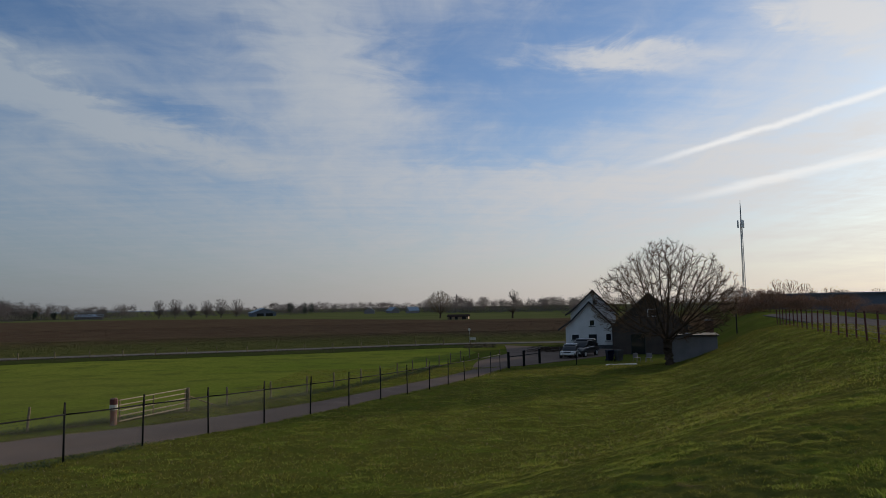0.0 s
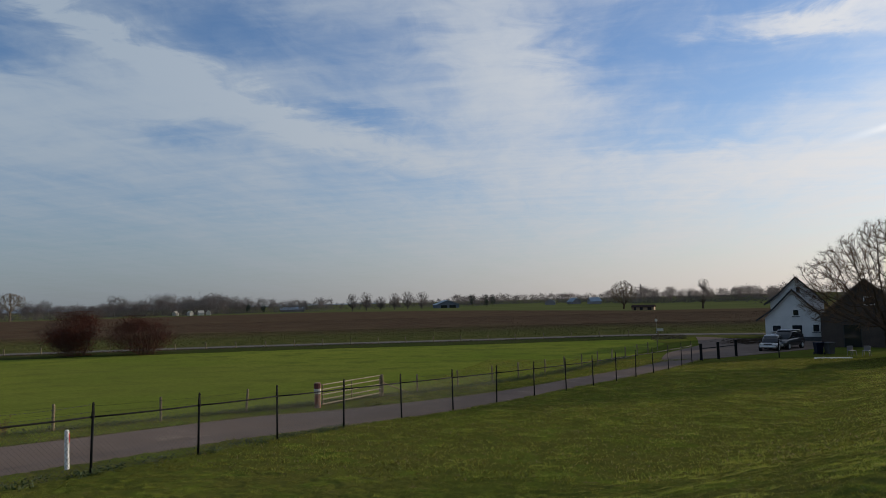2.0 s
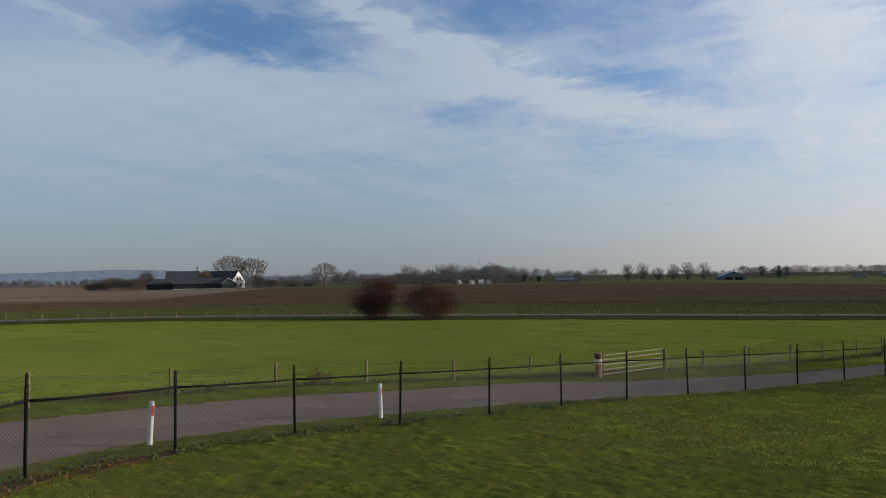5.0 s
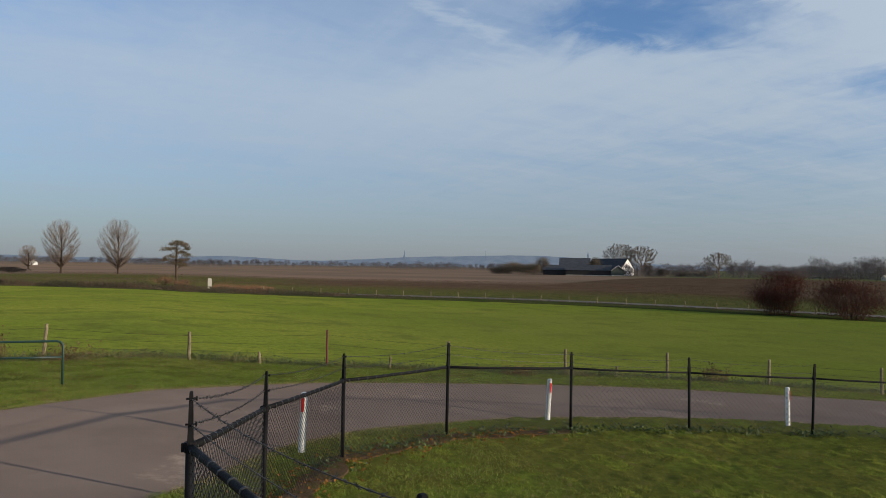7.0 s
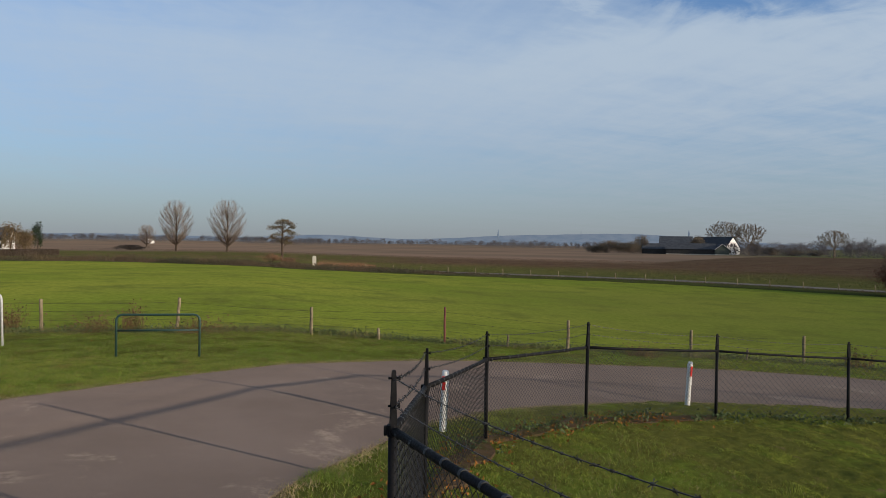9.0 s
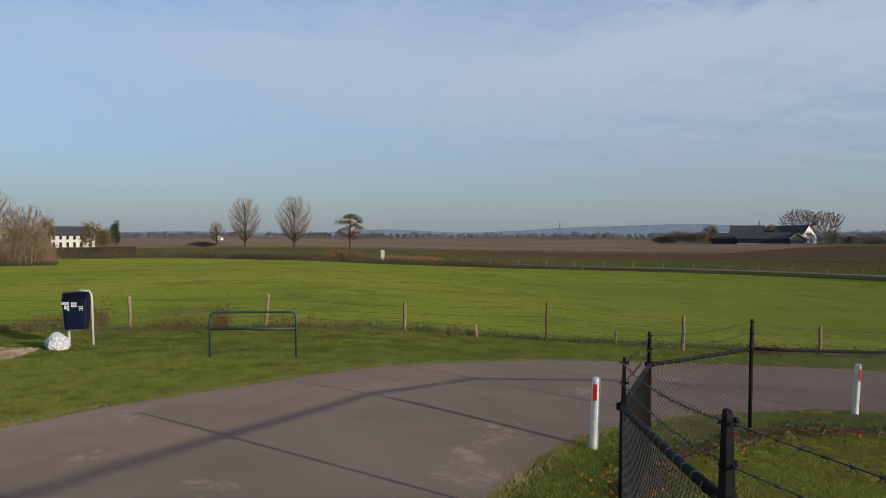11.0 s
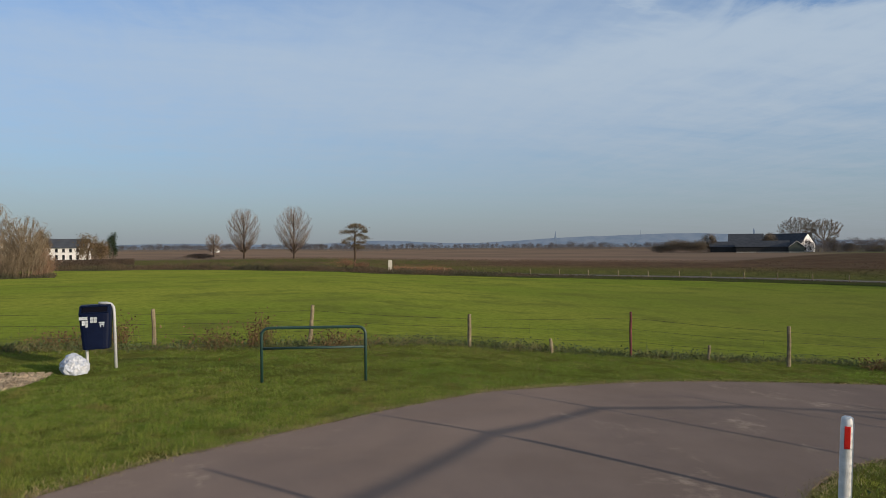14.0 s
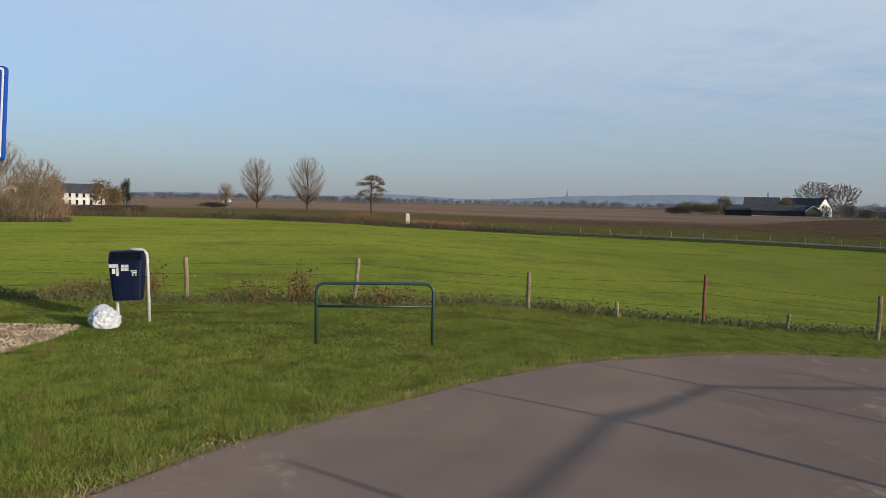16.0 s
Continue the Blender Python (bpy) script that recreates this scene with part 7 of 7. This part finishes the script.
def rusty_growth():
    """Red-brown withered grass and a low shrub by the young oak."""
    rng = np.random.default_rng(43)
    n = 5200
    a, r = rng.uniform(79.6, 84.2, n), rng.uniform(97, 104, n)
    x, y = -np.sin(np.radians(a)) * r - 3.5, np.cos(np.radians(a)) * r - 1.6
    p = np.stack([x, y, height(x, y)], 1)
    tall = rng.uniform(0.2, 0.8, n) * np.clip(0.6 + 0.6 * grain(x, y, 2.0, 5), 0.3, 1.2)
    b = Build().slivers(p, p + np.stack([rng.normal(0, 0.2, n), rng.normal(0, 0.2, n), tall], 1), rng.uniform(0.04, 0.1, n))
    tagged(part("withered_grass", b, M["rust_grass"]), "red-brown withered grass at the field edge", "grass", kind="stuff")
    for i, (bx, d, tall, wide) in enumerate(((88.0, 108, 1.5, 3.6), (86.6, 107, 1.1, 2.6))):
        x, y = from_lane(bx, d)
        leafy_shrub("rusty_shrub", "low rust-brown shrub below the young oak", x, y, tall, wide, 900, 0.14, M["rust_grass"], 44 + i, "shrub", 8, "shrubs below the oak")


M["rust_grass"] = plain_stuff("rusty_withered_grass", (0.22, 0.115, 0.055), (0.15, 0.085, 0.045), 0.9, 0, 0.5, 5.0, 0.0, True, True)
M["hedge"] = plain_stuff("dark_ditch_growth", (0.046, 0.044, 0.018), (0.092, 0.062, 0.032), 0.9, 0, 0.2, 3.0, 0.0, True, True)
edge_growth()


def scrub_bank():
    """Rough growth under the willow scrub."""
    rng = np.random.default_rng(37)
    n = 16000
    a, r = rng.uniform(108.4, 130, n), rng.uniform(77, 89, n)
    r = r + 3 * smooth((112 - a) / 4) * rng.uniform(0, 1, n)
    x, y = -np.sin(np.radians(a)) * r - 3.5, np.cos(np.radians(a)) * r - 1.6
    p = np.stack([x, y, height(x, y)], 1)
    tall = rng.uniform(0.1, 0.5, n) * (1 + 0.5 * tuft(x, y, 5.0, 9))
    b = Build().slivers(p, p + np.stack([rng.normal(0, 0.2, n), rng.normal(0, 0.2, n), np.maximum(tall, 0.05)], 1), rng.uniform(0.05, 0.12, n))
    tagged(part("scrub_undergrowth", b, M["hedge"]), "rough brown growth under the willow scrub", "vegetation", kind="stuff")


def weeds():
    """Rough grass and dry stems under the stock fence."""
    rng = np.random.default_rng(33)
    line = even([p.to_2d() for p in curve_through([(x, y, 0) for x, y in MEADOW_LINE], 8)], 400)
    n = 34000
    k = rng.integers(0, 330, n)
    at = line[k] + rng.normal(0, 0.28, (n, 2))
    z = height(at[:, 0], at[:, 1])
    p = np.concatenate([at, z[:, None]], 1)
    tall = rng.uniform(0.06, 0.34, n) * (0.5 + 0.9 * np.array([abs(noise.noise((v * 0.11, 0.3, 0))) for v in k]))
    b = Build().slivers(p, p + np.stack([rng.normal(0, 0.1, n), rng.normal(0, 0.1, n), tall], 1), rng.uniform(0.007, 0.018, n))
    leafy = Build().leaves(p[:20000] + np.stack([rng.normal(0, 0.05, 20000), rng.normal(0, 0.05, 20000), rng.uniform(0.02, 0.9, 20000) * (0.05 + tall[:20000])], 1), rng.uniform(0.03, 0.08, 20000))
    tagged(part("fence_nettles", leafy, M["nettle"]), "low dark leafy weeds under the stock fence", "weeds", kind="stuff")
    tagged(part("fence_weeds", b, M["fence_weed"]), "rough dark grass under the stock fence", "weeds", kind="stuff")
    for i, (x, y, tall, wide) in enumerate(((-23.6, -5.0, 0.62, 1.5), (-23.5, -3.9, 0.95, 0.7), (-23.3, -2.0, 0.5, 1.6), (-24.3, -7.4, 0.9, 0.9), (-24.4, -8.6, 0.55, 1.5), (-25.6, -13.3, 0.7, 1.6), (-20.5, 19.0, 0.8, 1.2), (-21.4, 11.5, 0.5, 1.0))):
        t = thing("dry_weed_clump", "brown dry weed clump at the stock fence", "weeds", "dry weeds", on_ground(x, y, 0, 0.03))
        q = rng.normal(size=(160, 3)) * [wide * 0.22, wide * 0.22, 0]
        e = q + np.stack([rng.normal(0, wide * 0.22, 160), rng.normal(0, wide * 0.22, 160), rng.uniform(0.4, 1.0, 160) * tall], 1)
        tagged(part("stem_tuft", Build().slivers(q, e, np.full(160, 0.012)), M["dry_blade"], t), kind="stuff")
        u = rng.uniform(0.35, 1.02, (330, 1))
        k = rng.integers(0, 160, 330)
        tagged(part("seed_tuft", Build().leaves(q[k] * (1 - u) + e[k] * u + rng.normal(0, 0.03, (330, 3)), rng.uniform(0.03, 0.08, 330)), M["dry_blade"], t), kind="stuff")


M["nettle"] = plain_stuff("dark_leafy_weeds", (0.050, 0.080, 0.020), (0.075, 0.10, 0.028), 0.8, 0, 0.7, 9.0, 0.0, True, True)
M["fence_weed"] = plain_stuff("dark_rough_grass", (0.075, 0.095, 0.024), (0.16, 0.13, 0.055), 0.85, 0, 0.7, 9.0, 0.0, True, True)
M["weed"] = plain_stuff("rough_grass", (0.20, 0.20, 0.05), (0.34, 0.26, 0.13), 0.85, 0, 0.7, 9.0, 0.0, True, True)
weeds()


def tuft(x, y, size, seed):
    """Slow noise, -1 to 1, at many points."""
    rng = np.random.default_rng(seed)
    out = np.zeros(len(x))
    for k in range(6):
        a = rng.uniform(0, 2 * math.pi)
        f = 2 * math.pi / size * rng.uniform(0.6, 1.6)
        out += np.sin((x * math.cos(a) + y * math.sin(a)) * f + rng.uniform(0, 6.28) + 1.3 * np.sin((y * math.cos(a) - x * math.sin(a)) * f * 0.7 + k))
    return out / 3.0


scrub_bank()


def grain(x, y, size, seed):
    """Smooth lattice noise, 0 to 1."""
    table = np.random.default_rng(seed).random((256, 256))
    u, v = np.asarray(x) / size + 900.3, np.asarray(y) / size + 900.7
    i, j = np.floor(u).astype(int), np.floor(v).astype(int)
    f, g = smooth(u - i), smooth(v - j)
    i, j, i2, j2 = i % 256, j % 256, (i + 1) % 256, (j + 1) % 256
    return (table[i, j] * (1 - f) + table[i2, j] * f) * (1 - g) + (table[i, j2] * (1 - f) + table[i2, j2] * f) * g


def turf_z(x, y):
    """The grass surface, tussocks and hollows and all."""
    a = grain(x, y, 0.33, 1) ** 2 * 0.020 + grain(x, y, 0.13, 2) * 0.036 + grain(x, y, 1.7, 3) * 0.008
    return height(x, y) + 0.005 + a * (0.55 + 0.9 * smooth((y - 2) / 8))


def turf(name, label, x0, x1, y0, y1, step, outline=None):
    """A finely lumpy sheet of turf, cut out round lane and table."""
    gx, gy = np.meshgrid(np.arange(x0, x1, step), np.arange(y0, y1, step), indexing="ij")
    n, m = gx.shape
    fx2, fy2 = gx.ravel(), gy.ravel()
    ok = ~inside(fx2, fy2, ROAD_POLY) & ~inside(fx2, fy2, CHIP_POLY) & ~inside(fx2, fy2, DIKE_POLY)
    if outline is not None:
        ok &= inside(fx2, fy2, outline)
    ok = ok.reshape(n, m)
    full = ok[:-1, :-1] & ok[1:, :-1] & ok[1:, 1:] & ok[:-1, 1:]
    k = np.arange(n * m).reshape(n, m)
    quads = np.stack([k[:-1, :-1], k[1:, :-1], k[1:, 1:], k[:-1, 1:]], -1)[full]
    used, back = np.unique(quads, return_inverse=True)
    co = np.stack([fx2, fy2, turf_z(fx2, fy2)], 1)[used].astype(np.float32)
    quads = back.reshape(-1, 4)
    me = bpy.data.meshes.new(name)
    me.vertices.add(len(co))
    me.vertices.foreach_set("co", co.ravel())
    me.loops.add(quads.size)
    me.loops.foreach_set("vertex_index", quads.ravel().astype(np.int32))
    me.polygons.add(len(quads))
    me.polygons.foreach_set("loop_start", np.arange(0, quads.size, 4, dtype=np.int32))
    me.polygons.foreach_set("use_smooth", np.ones(len(quads), bool))
    me.materials.append(M["grass"])
    me.update(calc_edges=True)
    tagged(new(name, me), label, "grass", kind="stuff")


rusty_growth()
DIKE_POLY = [tuple(p) for p in da] + [tuple(p) for p in db[::-1]]


def grass_patch(name, label, x0, x1, y0, y1, n, tall, wide, seed, mat, outline=None, size=1.6, bare=-0.9, thin=0.0):
    """Upright blades over a rectangle of ground; thin: over how many metres the far side peters out."""
    rng = np.random.default_rng(seed)
    x, y = rng.uniform(x0, x1, n), rng.uniform(y0, y1, n)
    keep = ~inside(x, y, ROAD_POLY) & ~inside(x, y, CHIP_POLY)
    if outline is not None:
        keep &= inside(x, y, outline)
    if thin:
        keep &= rng.random(n) < smooth((x - x0) / thin)
    lush = tuft(x, y, size, seed)
    keep &= lush > bare + rng.uniform(-0.5, 0.5, n)
    x, y, lush = x[keep], y[keep], lush[keep]
    m = len(x)
    p = np.stack([x, y, turf_z(x, y) - 0.012], 1)
    hgt = tall * rng.uniform(0.45, 1.2, m) * (1 + 0.45 * np.clip(lush, -1, 1.2))
    b = Build()
    b.bulk.append(blades(p, p + np.stack([rng.normal(0, 0.75, m) * hgt, rng.normal(0, 0.75, m) * hgt, hgt], 1), wide * rng.uniform(0.6, 1.3, m)))
    tagged(part(name, b, mat), label, "grass", kind="stuff")


M["tuft"] = blade_stuff("lush_tufts", (0.205, 0.255, 0.040), (0.245, 0.285, 0.046), 0.42, (0.7, 1.3), 1.2, 0.04)
VERGE = [(-30, -30)] + [(x, y) for x, y in MEADOW_LINE] + [(30, 82), (30, -30)]
turf("slope_turf", "lumpy green turf of the dike slope", -14.5, 13, -0.8, 15, 0.07)
turf("lower_slope_turf", "lumpy green turf lower on the dike", -13, 26, 14.93, 50, 0.2, VERGE)
turf("verge_turf", "lumpy green turf of the lane verges", -25, -8, -16, 26, 0.085, VERGE)
grass_patch("verge_grass", "short green verge grass beside the lane", -20.5, -9, -12, 0.5, 900000, 0.062, 0.0052, 51, M["blade"], VERGE, 1.1, -0.9, 6.5)
grass_patch("picnic_grass", "short green grass between lane and stock fence", -25, -15, -16, 24, 500000, 0.048, 0.0080, 52, M["blade"], VERGE)
grass_patch("slope_grass", "short grass on the dike slope", -13.5, 13, 1.3, 15, 480000, 0.032, 0.009, 53, M["backlit_blade"], None, 0.9, -1.3)
grass_patch("lower_slope_grass", "short grass lower on the dike", -12, 26, 15, 60, 320000, 0.06, 0.03, 55, M["backlit_blade"], None, 1.6, -1.3)
grass_patch("corner_grass", "grass between fence and lane", -14.5, -1, -0.8, 6, 60000, 0.06, 0.008, 54, M["blade"])


def tufts(name, label, x0, x1, y0, y1, clumps, each, size, tall, wide, seed):
    """Lush clumps of grass strewn over the slope, several side by side where the soil is rich."""
    rng = np.random.default_rng(seed)
    cx, cy = rng.uniform(x0, x1, clumps), rng.uniform(y0, y1, clumps)
    keep = (tuft(cx, cy, 3.2, seed) + 0.6 * tuft(cx, cy, 0.9, seed + 1) > 0.55 + rng.uniform(-0.5, 0.5, clumps)) & ~inside(cx, cy, ROAD_POLY) & ~inside(cx, cy, DIKE_POLY)
    cx, cy = cx[keep], cy[keep]
    n = len(cx) * each
    r = np.repeat(size * rng.uniform(0.4, 1.3, len(cx)), each)
    a, u = rng.uniform(0, 2 * math.pi, n), np.sqrt(rng.random(n)) * r
    x, y = np.repeat(cx, each) + np.cos(a) * u * 1.5, np.repeat(cy, each) + np.sin(a) * u
    ok = ~inside(x, y, ROAD_POLY)
    x, y, a, r, u = x[ok], y[ok], a[ok], r[ok], u[ok]
    hgt = tall * rng.uniform(0.5, 1.2, len(x)) * (1.15 - 0.6 * u / r) * np.clip(r / size, 0.6, 1.3)
    p = np.stack([x, y, turf_z(x, y) - 0.01], 1)
    b = Build()
    b.bulk.append(blades(p, p + np.stack([(np.cos(a) * 0.5 + rng.normal(0, 0.4, len(x))) * hgt, (np.sin(a) * 0.5 + rng.normal(0, 0.4, len(x))) * hgt, hgt], 1), wide * rng.uniform(0.6, 1.3, len(x))))
    tagged(part(name, b, M["tuft"]), label, "grass", kind="stuff")


tufts("slope_tufts", "lush yellow-green tufts on the dike slope", -13, 12, 1.5, 15, 3900, 130, 0.17, 0.064, 0.0085, 57)
tufts("lower_slope_tufts", "lush yellow-green tufts lower on the dike", -11, 24, 15, 52, 6200, 60, 0.34, 0.085, 0.020, 61)


def meadow_grass():
    """Short meadow grass, coarser with distance."""
    rng = np.random.default_rng(58)
    poly = [(x - 0.2, y) for x, y in MEADOW_LINE] + [tuple(p) for p in ring_line(-2, 121, 60, -0.8)]
    b = Build()
    for r0, r1, n, tall, wide in ((18, 30, 420000, 0.026, 0.016),):
        a, r = np.radians(rng.uniform(-4, 128, n)), np.sqrt(rng.uniform(r0**2, r1**2, n))
        x, y = -np.sin(a) * r, np.cos(a) * r
        keep = inside(x, y, poly)
        x, y = x[keep], y[keep]
        m = len(x)
        p = np.stack([x, y, height(x, y) + 0.03], 1)
        hgt = tall * rng.uniform(0.5, 1.1, m) * (1 + 0.2 * tuft(x, y, 9.0, 3))
        b.bulk.append(blades(p, p + np.stack([rng.normal(0, 0.5, m) * hgt, rng.normal(0, 0.5, m) * hgt, hgt], 1), wide * rng.uniform(0.7, 1.3, m)))
    tagged(part("meadow_grass", b, M["meadow_blade"]), "short grazed meadow grass", "grass", kind="stuff")


meadow_grass()


def crop_rows():
    """Ragged leafy growth over the brown field."""
    rng = np.random.default_rng(59)
    b = Build()
    for r1, r2, n, tall, wide in ((10.5, 60, 110000, 0.19, 0.13), (55, 150, 60000, 0.17, 0.26)):
        a = rng.uniform(-11, 118, n)
        a = a[(a < 74) | (rng.random(n) < smooth((112 - a) / 38) * 0.75)]
        n = len(a)
        r = field_edge(a) + np.sqrt(rng.uniform(r1**2, r2**2, n))
        x, y = -np.sin(np.radians(a)) * r, np.cos(np.radians(a)) * r
        p = np.stack([x, y, height(x, y) - 0.02], 1)
        hgt = tall * rng.uniform(0.3, 1.1, n) * (1 + 0.3 * tuft(x, y, 14.0, 4))
        b.bulk.append(blades(p, p + np.stack([rng.normal(0, 0.5, n) * hgt, rng.normal(0, 0.5, n) * hgt, hgt], 1), wide * rng.uniform(0.6, 1.3, n)))
    tagged(part("field_crop", b, M["crop"]), "withered brown and green crop on the field", "crop", kind="stuff")


def crop_stuff():
    m, n, b = material("withered_crop", 0.8)
    at = where(n)
    off = n.add("ShaderNodeVectorMath", {"operation": "LENGTH"}, i0=at).outputs["Value"]
    col = n.mix(n.span(n.math("ADD", off, n.math("MULTIPLY", n.noise(at, 0.06, 3.0), 50.0)), 134.0, 184.0), (0.088, 0.096, 0.030), (0.095, 0.064, 0.042))
    rnd = n.add("ShaderNodeNewGeometry").outputs["Random Per Island"]
    n.put(b.inputs["Base Color"], n.add("ShaderNodeHueSaturation", Value=n.span(rnd, 0, 1, 0.75, 1.3, False), Color=col))
    b.inputs["Specular IOR Level"].default_value = 0.05
    return m


M["crop"] = crop_stuff()
crop_rows()


def soil_line():
    """Bare soil with litter along the fence foot, and the ragged grass fringe of the lane."""
    line = even(FENCE[2:7], 90)
    d = np.gradient(line, axis=0)
    d /= np.linalg.norm(d, axis=1, keepdims=True)
    side = np.stack([-d[:, 1], d[:, 0]], 1)
    strip("soil_strip", line + side * 0.12, line - side * 0.20, 4, 0.060, M["soil"], "bare brown soil under the lane fence", "soil", 0.22)
    rng = np.random.default_rng(78)
    b = Build()
    line = even(FENCE[3:12], 300)
    k = rng.integers(30, 300, 5000)
    at = line[k] + rng.normal(0, 0.22, (5000, 2))
    at = at[~inside(at[:, 0], at[:, 1], ROAD_POLY)]
    keep = tuft(at[:, 0], at[:, 1], 1.2, 8) > 0.1
    at = at[keep]
    b.leaves(np.concatenate([at, turf_z(at[:, 0], at[:, 1])[:, None] + rng.uniform(0, 0.12, len(at))[:, None]], 1), rng.uniform(0.03, 0.08, len(at)))
    tagged(part("fence_foot_weeds", b, M["nettle"]), "low leafy weeds at the lane fence foot", "weeds", kind="stuff")
    rng = np.random.default_rng(77)
    b = Build()
    for edge, way_off in ((IN_LINE, 1), (OUT_LINE, -1)):
        q = even(edge, 700)[40:]
        k = rng.integers(0, len(q), 34000)
        g = np.gradient(q, axis=0)
        g /= np.linalg.norm(g, axis=1, keepdims=True)
        n2 = np.stack([g[:, 1], -g[:, 0]], 1) * way_off
        spread_out = 0.10 * np.array([noise.noise((v * 0.23, 1.1 * way_off, 0)) for v in range(len(q))])
        at = q[k] + g[k] * rng.uniform(-0.12, 0.12, (34000, 1)) + n2[k] * (rng.normal(0.10, 0.09, 34000) + spread_out[k])[:, None]
        p = np.concatenate([at, height(at[:, 0], at[:, 1])[:, None] + 0.02], 1)
        tall = rng.uniform(0.02, 0.055, 34000)
        b.bulk.append(blades(p, p + np.stack([rng.normal(0, 0.03, 34000), rng.normal(0, 0.03, 34000), tall], 1), rng.uniform(0.006, 0.013, 34000)))
    tagged(part("lane_fringe", b, M["weed"]), "ragged grass fringe along the lane edges", "grass", kind="stuff")
    b = Build()
    for edge, way_off, many in ((IN_LINE, 1, 12000), (OUT_LINE, -1, 30000)):
        q = even(edge, 900)[60:620]
        g = np.gradient(q, axis=0)
        g /= np.linalg.norm(g, axis=1, keepdims=True)
        n2 = np.stack([g[:, 1], -g[:, 0]], 1) * way_off
        k = rng.integers(0, len(q), many)
        wave = np.array([0.05 * noise.noise((v * 0.31, 7.7 * way_off, 0)) for v in range(len(q))])
        at = q[k] + g[k] * rng.uniform(-0.05, 0.05, (many, 1)) + n2[k] * (rng.normal(0.015, 0.045, many) + wave[k])[:, None]
        p = np.concatenate([at, height(at[:, 0], at[:, 1])[:, None] + rng.uniform(0.036, 0.046, (many, 1))], 1)
        b.bulk.append(blades(p, p + rng.normal(0, 1, (many, 3)) * [0.028, 0.028, 0.006], rng.uniform(0.004, 0.012, many)))
    tagged(part("edge_litter", b, M["edge_litter"]), "dry brown leaf and straw litter along the lane edge", "litter", kind="stuff")


soil_line()


def tyre_marks():
    """Two short dark skid marks on the lane."""
    mat = plain_stuff("skid_mark", (0.13, 0.10, 0.082), (0.16, 0.122, 0.10), 0.9, 0, 4.0, 60.0, 0.1, True)
    for a, c in (((-9.0, -5.46), (-10.2, -4.95)), ((-8.9, -5.25), (-10.08, -4.63))):
        a, c = np.array(a), np.array(c)
        d = (c - a) / np.linalg.norm(c - a)
        side = np.array([-d[1], d[0]])
        rows = []
        for i in range(13):
            w = 0.085 * math.sin(math.pi * (0.08 + 0.84 * i / 12)) ** 0.5 * (1 + 0.15 * noise.noise((i * 0.9, a[0], 0)))
            p = a + (c - a) * i / 12
            rows += [p + side * w, p - side * w]
        q = np.array(rows)
        b = Build().add(np.concatenate([q, height(q[:, 0], q[:, 1])[:, None] + 0.064], 1), [(2 * i, 2 * i + 1, 2 * i + 3, 2 * i + 2) for i in range(12)])
        tagged(part("tyre_mark", b, mat), "short dark tyre skid mark on the lane", "tyre mark", "tyre marks")


tyre_marks()


def fallen_leaves():
    rng = np.random.default_rng(71)
    pts = []
    line = even(FENCE[2:8], 200)
    k = rng.integers(20, 150, 900)
    pts.append(line[k] + rng.normal(0, 0.28, (900, 2)) + [0.1, -0.1])
    pts.append(np.stack([rng.uniform(-22, -11, 22), rng.uniform(-8, 0, 22)], 1))
    q = np.concatenate(pts)
    q = q[~inside(q[:, 0], q[:, 1], ROAD_POLY)]
    z = turf_z(q[:, 0], q[:, 1]) + 0.03
    b = Build().leaves(np.concatenate([q, z[:, None]], 1), rng.uniform(0.03, 0.075, len(q)))
    tagged(part("fallen_leaves", b, M["fallen_leaf"]), "orange fallen leaves under the fence", "leaves", kind="stuff")


fallen_leaves()
